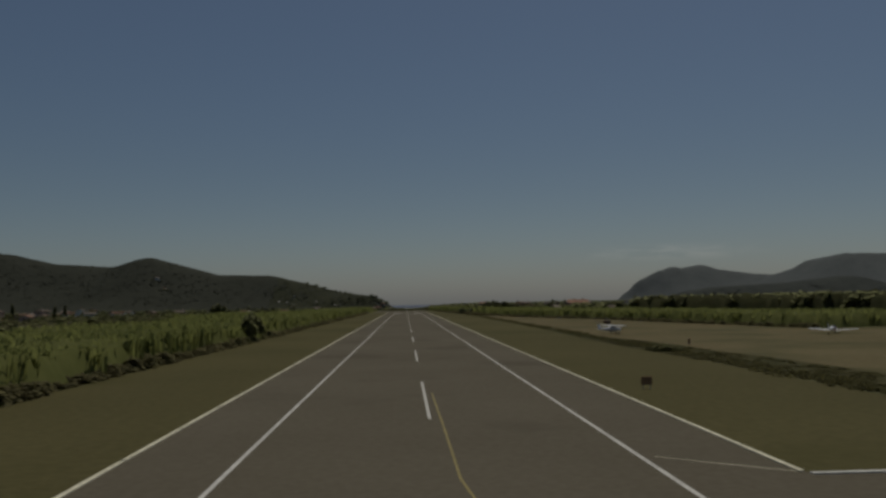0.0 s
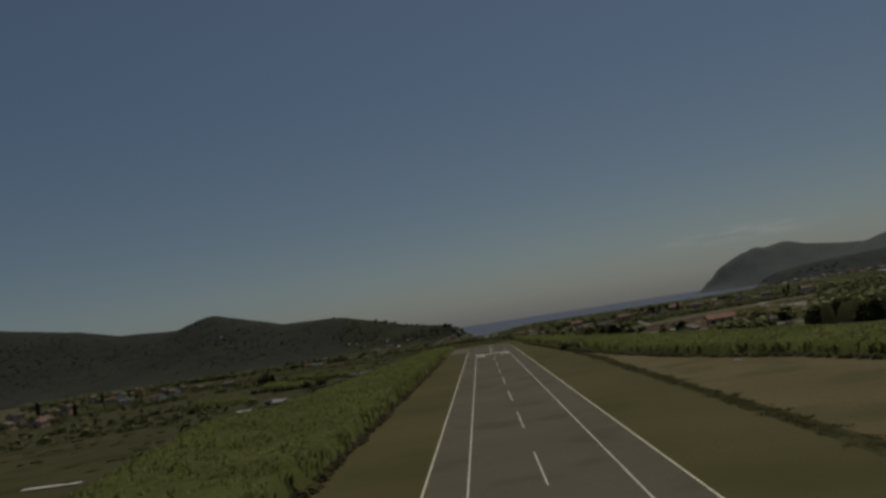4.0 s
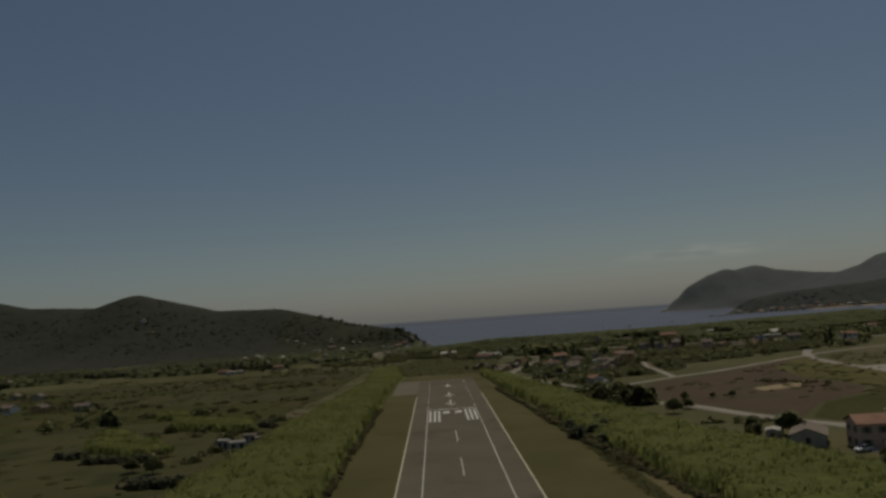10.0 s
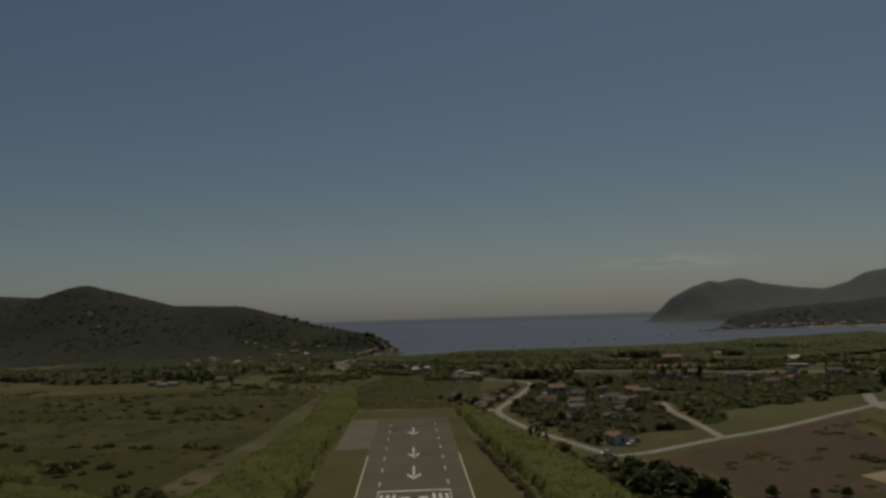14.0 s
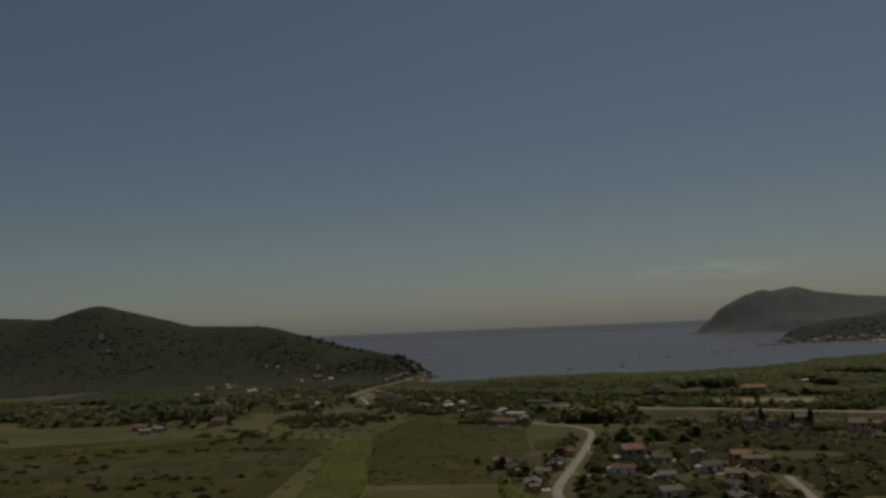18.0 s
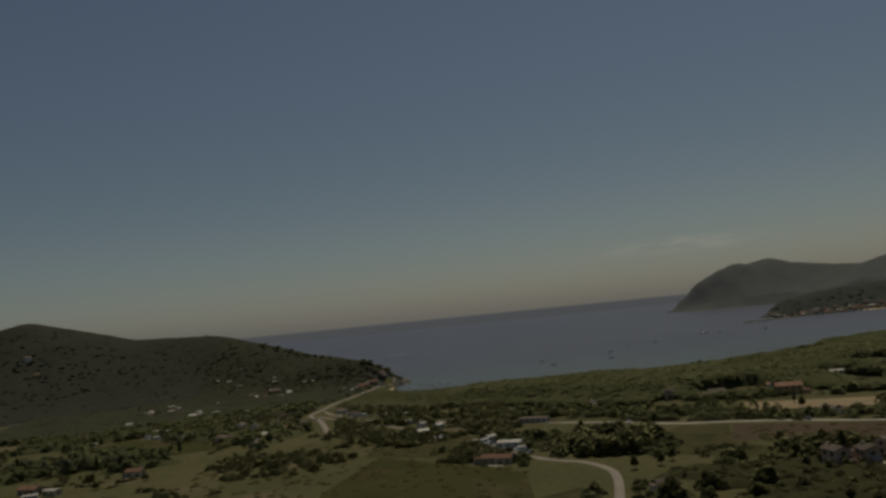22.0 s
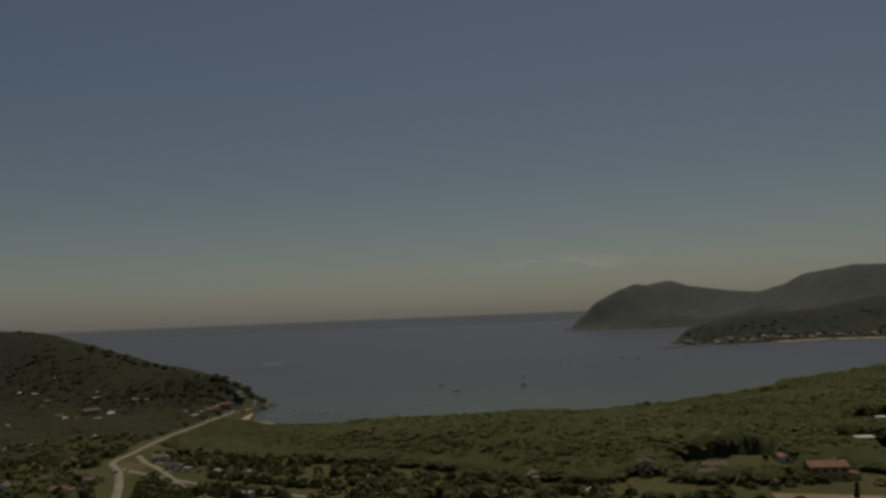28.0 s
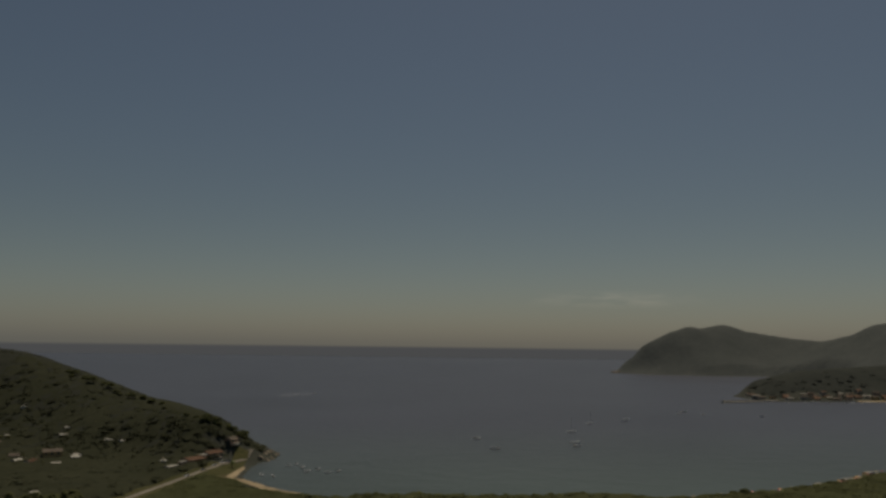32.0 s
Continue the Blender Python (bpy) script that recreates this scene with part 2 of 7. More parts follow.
M = {
    # the far cape's base colour is greyed and blued to carry distance haze
    "hazed_cape_ground": material("hazed_cape_ground", (0.0820, 0.0915, 0.0905), (0.1040, 0.1130, 0.1100), rough=0.95, coarse=0.02, fine=0.09, bump=0.5, reach=2.0),
    "hill_ground": material("hill_ground", (0.0569, 0.0603, 0.0505), (0.075, 0.0785, 0.0669), rough=0.95, coarse=0.02, fine=0.15, bump=0.4, reach=0.8, spots=((0.0523, 0.0558, 0.0464), 0.03, 0.4)),
    "land": material("land", (0.0604, 0.0645, 0.028), (0.1071, 0.0975, 0.0462), rough=0.95, coarse=0.012, fine=0.35, bump=0.6, reach=0.5, spots=((0.1263, 0.103, 0.0626), 0.02, 0.12)),
    "strip_grass": material("strip_grass", (0.0700, 0.0625, 0.0255), (0.1010, 0.0895, 0.0390), rough=0.95, coarse=0.025, fine=1.5, bump=0.5, reach=0.1, spots=((0.0708, 0.0657, 0.0252), 0.03, 0.3)),
    "apron_grass": material("apron_grass", (0.0987, 0.0806, 0.0362), (0.1434, 0.1181, 0.0592), coarse=0.03, fine=1.0, bump=0.4, reach=0.1, spots=((0.0822, 0.0762, 0.0329), 0.04, 0.4)),
    "meadow": material("meadow", (0.0361, 0.0399, 0.0118), (0.0617, 0.0589, 0.0201), rough=0.95, coarse=0.02, fine=0.6, bump=0.6, reach=0.3, spots=((0.076, 0.058, 0.0285), 0.03, 0.2)),
    "lush": material("lush", (0.0765, 0.1042, 0.0207), (0.1222, 0.1459, 0.0384), coarse=0.03, fine=0.7, bump=0.6, reach=0.4),
    "ploughed": material("ploughed", (0.0603, 0.0420, 0.0264), (0.0944, 0.0655, 0.0426), coarse=0.03, fine=0.8, bump=0.7, reach=0.3, spots=((0.0603, 0.0550, 0.0264), 0.04, 0.25)),
    "stubble": material("stubble", (0.1982, 0.152, 0.0871), (0.2908, 0.2313, 0.1453), coarse=0.04, fine=0.9, bump=0.4, reach=0.1),
    "stubble_green": material("stubble_green", (0.0734, 0.069, 0.0226), (0.1145, 0.0998, 0.0387), rough=0.95, coarse=0.04, fine=0.9, bump=0.4, reach=0.1, spots=((0.0617, 0.0646, 0.021), 0.05, 0.3)),
    "olive": material("olive", (0.0486, 0.0486, 0.0189), (0.0754, 0.0669, 0.0307), rough=0.95, coarse=0.04, fine=0.8, bump=0.5, reach=0.2, spots=((0.0413, 0.0437, 0.0175), 0.05, 0.4)),
    "asphalt": material("asphalt", (0.1014, 0.0879, 0.0623), (0.1293, 0.1135, 0.0828), rough=0.95, coarse=0.05, fine=2.5, bump=0.25, reach=0.02, spots=((0.0921, 0.0804, 0.0577), 0.06, 0.2)),
    "pad": material("pad", (0.118, 0.103, 0.077), (0.158, 0.140, 0.106), rough=0.9, coarse=0.07, fine=2.0, bump=0.2, reach=0.02),
    "paint": material("paint", (0.3876, 0.3755, 0.3392), (0.6662, 0.6541, 0.5936), rough=0.7, coarse=0.3, fine=4.0, bump=0.05, reach=0.01),
    "edge_paint": material("edge_paint", (0.4588, 0.4312, 0.312), (0.7709, 0.7342, 0.569), rough=0.8, coarse=0.3, fine=4.0, bump=0.05, reach=0.01),
    "yellow_paint": material("yellow_paint", (0.1835, 0.1514, 0.0551), (0.3029, 0.2478, 0.0918), rough=0.7, coarse=0.3, fine=4.0, bump=0.05, reach=0.01),
    "road": material("road", (0.2012, 0.1775, 0.148), (0.296, 0.2664, 0.2249), rough=0.9, coarse=0.08, fine=1.4, bump=0.2, reach=0.04),
    "road_white": material("road_white", (0.30, 0.28, 0.235), (0.42, 0.395, 0.335), rough=0.9, coarse=0.08, fine=1.4, bump=0.2, reach=0.04),
    "sand": material("sand", (0.3029, 0.2349, 0.1506), (0.4588, 0.3671, 0.2478), rough=0.95, coarse=0.05, fine=1.0, bump=0.3, reach=0.05),
    "cane": material("cane", (0.1557, 0.1735, 0.0529), (0.2371, 0.2514, 0.0875), rough=0.8, coarse=0.04, fine=0.5, bump=0, island=0.12, thin=0.6),
    "weeds": material("weeds", (0.146, 0.1425, 0.0683), (0.2191, 0.1972, 0.1045), rough=0.85, coarse=0.08, fine=0.9, bump=0, island=0.2, thin=0.62),
    "tussock": material("tussock", (0.0781, 0.0753, 0.0287), (0.1149, 0.1058, 0.0442), rough=0.9, coarse=0.03, fine=0.6, bump=0.3, reach=0.2, island=0.12, thin=0.5),
    "pine": material("pine", (0.1449, 0.1594, 0.075), (0.203, 0.212, 0.1084), rough=0.85, coarse=0.012, fine=0.5, bump=0, island=0.12, thin=0.62),
    "scrub": material("scrub", (0.0859, 0.0926, 0.0722), (0.1127, 0.1192, 0.094), rough=0.85, coarse=0.012, fine=0.2, bump=0, island=0.06, thin=0.6),
    "slope_green": material("slope_green", (0.0992, 0.1075, 0.0673), (0.1354, 0.1421, 0.0912), rough=0.85, coarse=0.02, fine=0.3, bump=0, island=0.08, thin=0.6),
    # leaf colour for the town across the bay, paled blue-grey to imitate haze
    "hazed_wood": material("hazed_wood", (0.088, 0.098, 0.090), (0.118, 0.128, 0.114), rough=0.95, coarse=0.03, fine=0.2, bump=0, island=0.06, thin=0.5),
    "leaf": material("leaf", (0.1537, 0.1619, 0.0788), (0.2306, 0.2332, 0.1168), rough=0.8, coarse=0.2, fine=1.5, bump=0, island=0.15, thin=0.8),
    "palm_leaf": material("palm_leaf", (0.0559, 0.0798, 0.0239), (0.1277, 0.1596, 0.0479), rough=0.6, coarse=0.2, fine=1.5, bump=0, island=0.3),
    "bark": material("bark", (0.153, 0.1071, 0.0689), (0.3059, 0.2294, 0.153), rough=0.95, coarse=0.6, fine=4.0, bump=0.6, reach=0.05),
    "plaster_cream": material("plaster_cream", (0.3744, 0.3194, 0.2313), (0.4956, 0.4295, 0.3194), coarse=0.3, fine=2.0, bump=0.1, reach=0.02, each=0.2),
    "plaster_pink": material("plaster_pink", (0.5066, 0.3414, 0.2588), (0.612, 0.4515, 0.3524), coarse=0.3, fine=2.0, bump=0.1, reach=0.02, each=0.12),
    "plaster_ochre": material("plaster_ochre", (0.4681, 0.309, 0.1404), (0.5803, 0.4025, 0.2059), coarse=0.3, fine=2.0, bump=0.1, reach=0.02, each=0.12),
    "plaster_white": material("plaster_white", (0.5812, 0.5506, 0.4894), (0.7647, 0.7342, 0.6577), coarse=0.3, fine=2.0, bump=0.1, reach=0.02, each=0.25),
    "roof_tile": material("roof_tile", (0.1452, 0.0862, 0.0598), (0.2332, 0.1408, 0.0986), coarse=0.4, fine=3.0, bump=0.5, reach=0.08, each=0.35),
    "roof_old": material("roof_old", (0.1074, 0.0895, 0.0740), (0.1789, 0.1455, 0.1193), coarse=0.4, fine=3.0, bump=0.5, reach=0.08, each=0.35),
    "roof_pale": material("roof_pale", (0.3977, 0.3748, 0.3365), (0.6424, 0.6118, 0.5506), rough=0.85, coarse=0.2, fine=2.0, bump=0.1, reach=0.02, each=0.3),
    "roof_sheet": material("roof_sheet", (0.2294, 0.2141, 0.1912), (0.413, 0.3901, 0.3518), rough=0.8, coarse=0.5, fine=3.0, bump=0.1, reach=0.02, each=0.3),
    "wood": material("wood", (0.1835, 0.1071, 0.0612), (0.3365, 0.2141, 0.1224), coarse=1.0, fine=6.0, bump=0.2, reach=0.01, each=0.2),
    "shutter": material("shutter", (0.0798, 0.1463, 0.0931), (0.133, 0.2128, 0.1463), rough=0.6, coarse=1.0, fine=6.0, bump=0.1, reach=0.01, each=0.2),
    "glass": material("glass", (0.02, 0.022, 0.024), (0.035, 0.037, 0.04), rough=0.25, coarse=0.5, fine=2.0, bump=0),
    "white_gloss": material("white_gloss", (0.70, 0.70, 0.70), (0.82, 0.82, 0.82), rough=0.25, coarse=0.5, fine=3.0, bump=0, each=0.05),
    "blue_gloss": material("blue_gloss", (0.03, 0.05, 0.14), (0.05, 0.08, 0.20), rough=0.3, coarse=0.5, fine=3.0, bump=0),
    "red_gloss": material("red_gloss", (0.30, 0.03, 0.02), (0.42, 0.05, 0.04), rough=0.3, coarse=0.5, fine=3.0, bump=0),
    "grey_gloss": material("grey_gloss", (0.16, 0.17, 0.18), (0.30, 0.31, 0.32), rough=0.3, coarse=0.5, fine=3.0, bump=0, each=0.4),
    "dark": material("dark", (0.018, 0.017, 0.016), (0.035, 0.033, 0.030), rough=0.7, coarse=0.8, fine=5.0, bump=0.1, reach=0.01),
    "maroon": material("maroon", (0.055, 0.018, 0.016), (0.085, 0.028, 0.024), rough=0.4, coarse=0.8, fine=5.0, bump=0),
    "rubber": material("rubber", (0.018, 0.018, 0.018), (0.03, 0.03, 0.03), rough=0.9, coarse=1.0, fine=6.0, bump=0),
    "metal": material("metal", (0.35, 0.35, 0.35), (0.5, 0.5, 0.5), rough=0.45, metal=0.8, coarse=1.0, fine=6.0, bump=0),
    "stone": material("stone", (0.3059, 0.2753, 0.2294), (0.5506, 0.5047, 0.4283), coarse=0.3, fine=2.0, bump=0.6, reach=0.15, each=0.2),
    "rock": material("rock", (0.1988, 0.1682, 0.1301), (0.413, 0.3518, 0.2753), coarse=0.1, fine=0.8, bump=0.8, reach=0.5, island=0.25),
    "foam": material("foam", (0.55, 0.58, 0.6), (0.72, 0.74, 0.75), rough=0.8, coarse=0.1, fine=1.0, bump=0.1, reach=0.05),
}


def sea_material():
    m = bpy.data.materials.new("sea_water")
    m.use_nodes = True
    n, l = m.node_tree.nodes, m.node_tree.links
    b = n["Principled BSDF"]
    b.inputs["Roughness"].default_value, b.inputs["IOR"].default_value = 0.38, 1.33
    b.inputs["Specular IOR Level"].default_value = 0.32
    at = n.new("ShaderNodeTexCoord")
    swell, ripple, drift = n.new("ShaderNodeTexNoise"), n.new("ShaderNodeTexNoise"), n.new("ShaderNodeTexNoise")
    for tex, s, d in ((swell, 0.06, 4), (ripple, 0.5, 3), (drift, 0.004, 4)):
        tex.inputs["Scale"].default_value, tex.inputs["Detail"].default_value = s, d
        l.new(at.outputs["Object"], tex.inputs["Vector"])
    both_waves = n.new("ShaderNodeMath")
    both_waves.operation = "MULTIPLY_ADD"
    both_waves.inputs[1].default_value = 0.35
    l.new(ripple.outputs[0], both_waves.inputs[0])
    l.new(swell.outputs[0], both_waves.inputs[2])
    rise = n.new("ShaderNodeBump")
    rise.inputs["Strength"].default_value, rise.inputs["Distance"].default_value = 0.9, 1.6
    l.new(both_waves.outputs[0], rise.inputs["Height"])
    l.new(rise.outputs[0], b.inputs["Normal"])
    # shallow sand tints the bay green towards the beach
    parts = n.new("ShaderNodeSeparateXYZ")
    l.new(at.outputs["Object"], parts.inputs[0])
    depth = n.new("ShaderNodeMapRange")
    depth.inputs["From Min"].default_value, depth.inputs["From Max"].default_value = 1380, 1800
    l.new(parts.outputs["Y"], depth.inputs["Value"])
    mix = n.new("ShaderNodeMix")
    mix.data_type = "RGBA"
    mix.inputs[6].default_value, mix.inputs[7].default_value = (0.082, 0.108, 0.104, 1), (0.076, 0.082, 0.106, 1)
    l.new(depth.outputs[0], mix.inputs[0])
    hsv = n.new("ShaderNodeHueSaturation")
    span = n.new("ShaderNodeMapRange")
    span.inputs["To Min"].default_value, span.inputs["To Max"].default_value = 0.75, 1.25
    l.new(drift.outputs[0], span.inputs["Value"])
    l.new(span.outputs[0], hsv.inputs["Value"])
    l.new(mix.outputs[2], hsv.inputs["Color"])
    l.new(hsv.outputs[0], b.inputs["Base Color"])
    return m


M["sea"] = sea_material()


# ---- mesh tools ----
class Shape:
    """Gathers corners and faces of one mesh."""

    def __init__(self):
        self.v, self.f = [], []

    def add(self, corners, faces):
        k = len(self.v)
        self.v.extend(corners)
        self.f.extend([tuple(i + k for i in face) for face in faces])
        return self

    def box(self, x0, x1, y0, y1, z0, z1, taper=0.0):
        t = taper
        c = [(x0, y0, z0), (x1, y0, z0), (x1, y1, z0), (x0, y1, z0), (x0 + t, y0 + t, z1), (x1 - t, y0 + t, z1), (x1 - t, y1 - t, z1), (x0 + t, y1 - t, z1)]
        return self.add(c, [(3, 2, 1, 0), (4, 5, 6, 7), (0, 1, 5, 4), (1, 2, 6, 5), (2, 3, 7, 6), (3, 0, 4, 7)])

    def rings(self, rings, close=True):
        """Joins rings of equally many corners into a skin, with end caps."""
        n = len(rings[0])
        faces = []
        for i in range(len(rings) - 1):
            for j in range(n):
                a, b = i * n + j, i * n + (j + 1) % n
                faces.append((a, b, b + n, a + n))
        if close:
            faces.append(tuple(range(n - 1, -1, -1)))
            faces.append(tuple(range((len(rings) - 1) * n, len(rings) * n)))
        return self.add([tuple(p) for r in rings for p in r], faces)

    def tube(self, a, b, r0, r1, sides=8):
        a, b = Vector(a), Vector(b)
        d = (b - a).normalized()
        u = d.orthogonal().normalized()
        w = d.cross(u)
        ring = lambda c, r: [c + (u * math.cos(k * math.tau / sides) + w * math.sin(k * math.tau / sides)) * r for k in range(sides)]
        return self.rings([ring(a, r0), ring(b, r1)])

    def gable(self, x0, x1, y0, y1, z, rise, over=0.45, thick=0.18):
        """A two-slope roof slab, its ridge along x."""
        x0, x1, y0, y1 = x0 - over, x1 + over, y0 - over, y1 + over
        m = (y0 + y1) / 2
        prof = [(y0, z - 0.12), (m, z + rise), (y1, z - 0.12), (y1, z - 0.12 + thick), (m, z + rise + thick), (y0, z - 0.12 + thick)]
        return self.rings([[(x0, p, q) for p, q in prof], [(x1, p, q) for p, q in prof]])

    def mesh(self, name, mat, smooth=False):
        me = bpy.data.meshes.new(name)
        me.from_pydata([tuple(p) for p in self.v], [], self.f)
        me.materials.append(mat)
        if smooth:
            me.shade_smooth()
        me.update()
        return me


def raw_mesh(name, verts, quads, mat, smooth=False):
    """A large mesh from arrays of corners and faces, all with equally many corners."""
    me = bpy.data.meshes.new(name)
    n, k = len(quads), quads.shape[1]
    me.vertices.add(len(verts))
    me.vertices.foreach_set("co", np.ascontiguousarray(verts, dtype=np.float32).ravel())
    me.loops.add(n * k)
    me.loops.foreach_set("vertex_index", np.ascontiguousarray(quads, dtype=np.int32).ravel())
    me.polygons.add(n)
    me.polygons.foreach_set("loop_start", np.arange(0, n * k, k, dtype=np.int32))
    me.update(calc_edges=True)
    me.materials.append(mat)
    if smooth:
        me.shade_smooth()
    return me


def part(name, data, parent, label="", m=None):
    """Links a mesh as a part under its thing."""
    ob = new(name, data)
    ob.parent = parent
    if m is not None:
        ob.matrix_basis = m
    return tagged(ob, label) if label else ob


def thing(name, x, y, z, turn, label, category, group="", kind=""):
    ob = new(name)
    ob.empty_display_size = 0.5
    ob.matrix_basis = pose(x, y, z, 0, 0, turn)
    return tagged(ob, label, category, group, kind)


# ---- the lie of the land ----
LEFT_RIDGE = [(-3200, 1300, 250, 330), (-1800, 1500, 225, 300), (-973, 1733, 144, 230), (-829, 1749, 120, 200), (-720, 1736, 97, 185), (-611, 1759, 91, 180), (-532, 1742, 108, 180),
              (-395, 1775, 71, 190), (-282, 1726, 66, 105), (-131, 1621, 27, 90), (-64, 1552, 18, 36), (-24, 1562, -4, 26)]
CAPE_RIDGE = [(905, 3485, -9, 40), (951, 3500, 36, 60), (1019, 3510, 91, 110), (1110, 3525, 128, 170), (1170, 3542, 144, 190), (1216, 3557, 138, 200), (1280, 3580, 149, 210), (1320, 3600, 154, 220),
              (1400, 3580, 131, 200), (1510, 3480, 107, 190), (1560, 3400, 100, 180), (1600, 3310, 120, 190), (1636, 3240, 152, 200), (1698, 3083, 170, 240), (1870, 3040, 165, 300), (2400, 2700, 230, 420), (3200, 2000, 280, 520)]
TOWN_RIDGE = [(745, 2262, -6, 40), (800, 2320, 22, 60), (900, 2370, 34, 80), (1150, 2440, 46, 120), (1400, 2560, 66, 180)]
COAST = [(-4200, -2500), (4200, -2500), (4200, 4600), (2600, 4400), (1700, 4000), (1300, 3800), (1000, 3620), (900, 3510), (900, 3470), (965, 3370), (1110, 3290), (1300, 3270), (1410, 3180),
         (1400, 3050), (1250, 2800), (1020, 2600), (830, 2440), (740, 2330), (715, 2245), (740, 2185), (870, 2190), (990, 2185), (1075, 2150), (1060, 2010), (920, 1830), (740, 1670), (600, 1560),
         (480, 1490), (400, 1452), (352, 1415), (285, 1382), (225, 1366), (120, 1358), (50, 1372), (0, 1410), (-28, 1455), (-28, 1500), (-18, 1538), (-15, 1568), (-34, 1622), (-80, 1720),
         (-200, 1810), (-400, 1930), (-800, 2010), (-1600, 2050), (-4200, 2100)]


def along(line, x, y):
    """Distance to a ridge line, and the height and reach there."""
    best = np.full(x.shape, 1e12)
    high, reach, share = np.zeros(x.shape), np.zeros(x.shape), np.zeros(x.shape)
    for (ax, ay, ah, aw), (bx, by, bh, bw) in zip(line, line[1:]):
        dx, dy = bx - ax, by - ay
        t = np.clip(((x - ax) * dx + (y - ay) * dy) / (dx * dx + dy * dy), 0, 1)
        d = (x - ax - t * dx) ** 2 + (y - ay - t * dy) ** 2
        best = np.minimum(best, d)
        k = 1 / (d + 400.0) ** 3
        high, reach, share = high + k * (ah + t * (bh - ah)), reach + k * (aw + t * (bw - aw)), share + k
    return np.sqrt(best), high / share, reach / share


def shore(x, y):
    """Metres inland of the coast; below zero at sea."""
    best, inside = np.full(x.shape, 1e12), np.zeros(x.shape, bool)
    for (ax, ay), (bx, by) in zip(COAST, COAST[1:] + COAST[:1]):
        dx, dy = bx - ax, by - ay
        t = np.clip(((x - ax) * dx + (y - ay) * dy) / (dx * dx + dy * dy), 0, 1)
        best = np.minimum(best, (x - ax - t * dx) ** 2 + (y - ay - t * dy) ** 2)
        if ay != by:
            inside ^= ((ay > y) != (by > y)) & (x < (bx - ax) * (y - ay) / (by - ay) + ax)
    return np.where(inside, 1, -1) * np.sqrt(best)


SEA = -9.0


def waves(x, y, s, seed):
    """A cheap smooth unevenness, about -1 to 1."""
    a = seed * 1.7
    return (np.sin(x / s + a) * np.cos(y / s * 1.13 - a) + np.sin((x * 0.8 + y * 0.6) / s * 1.9 + a * 2) * 0.6 + np.sin((x * 0.5 - y * 0.9) / s * 3.7 - a) * 0.35) / 1.6


def ground_at(x, y):
    x, y = np.asarray(x, float), np.asarray(y, float)
    base = np.interp(y, [740, 1420], [0, -7.2])
    z = base
    for line, rough, power in ((LEFT_RIDGE, 1.0, 2.0), (CAPE_RIDGE, 1.0, 1.5), (TOWN_RIDGE, 0.6, 2.0)):
        d, h, w = along(line, x, y)
        k = np.exp(-(d / w) ** power)
        foot = np.clip(d / w, 0, 2)
        gully = waves(x, y, 55, len(line)) * 9 * rough * k * np.minimum(foot, 1) * np.clip((h + 9) / 80, 0, 1)
        z = np.maximum(z, base + (h - base) * k + gully * 0.8)
    # low swell of the plain away from the airfield
    off = np.clip((np.abs(x) - 120) / 200, 0, 1) * np.clip((np.abs(y - 300) - 0) / 200, 0, 1)
    z = z + waves(x, y, 140, 3) * 0.8 * off
    s = shore(x, y)
    rocky = (y > 2230) | (x < -5) & (y > 1530)
    bank = np.where(rocky, np.maximum(s, 0) * 1.5, np.maximum(s, 0) * 0.16 + np.maximum(s - 20, 0) * 0.6)
    land = np.minimum(z, SEA + 0.4 + bank)
    return np.where(s > 0, land, SEA + np.maximum(s * 0.08, -5) - 0.1)


def height(x, y):
    return float(ground_at(np.array([x]), np.array([y]))[0])


def steps(*runs):
    out = []
    for a, b, d in runs:
        out.extend(np.arange(a, b, d))
    out.append(runs[-1][1])
    return np.array(out)


gx = steps((-4200, -1000, 80), (-1000, -300, 20), (-300, -60, 12), (-60, 60, 10), (60, 500, 10), (500, 1900, 20), (1900, 4200, 80))
gy = steps((-2500, -400, 100), (-400, 1300, 14), (1300, 1650, 8), (1650, 2100, 14), (2100, 2600, 18), (2600, 3750, 22), (3750, 4600, 60))
GX, GY = np.meshgrid(gx, gy)
GZ = ground_at(GX, GY)
nx, ny = len(gx), len(gy)
I, J = np.meshgrid(np.arange(nx - 1), np.arange(ny - 1))
K = (J * nx + I).ravel()
ground_mesh = raw_mesh("ground", np.stack([GX, GY, GZ], -1).reshape(-1, 3), np.stack([K, K + 1, K + nx + 1, K + nx], 1), M["land"], True)
for k in ("hill_ground", "hazed_cape_ground"):
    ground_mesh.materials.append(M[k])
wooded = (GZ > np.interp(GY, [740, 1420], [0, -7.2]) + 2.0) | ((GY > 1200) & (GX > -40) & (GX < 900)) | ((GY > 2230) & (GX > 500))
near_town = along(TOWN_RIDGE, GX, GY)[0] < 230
# index 2, the ground with haze in its colour, covers the far cape
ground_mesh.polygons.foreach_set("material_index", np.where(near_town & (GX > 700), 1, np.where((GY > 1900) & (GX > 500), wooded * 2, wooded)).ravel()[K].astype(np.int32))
tagged(new("ground", ground_mesh),
       "green and dry brown coastal plain rising into hills", "ground", kind="structure")

sea_plane = Shape()
sea_plane.add([(-9000, 1250, SEA), (9000, 1250, SEA), (9000, 9500, SEA), (-9000, 9500, SEA)], [(0, 1, 2, 3)])
tagged(new("water", sea_plane.mesh("water", M["sea"])), "blue-grey sea of the bay under summer haze", "sea", kind="structure")


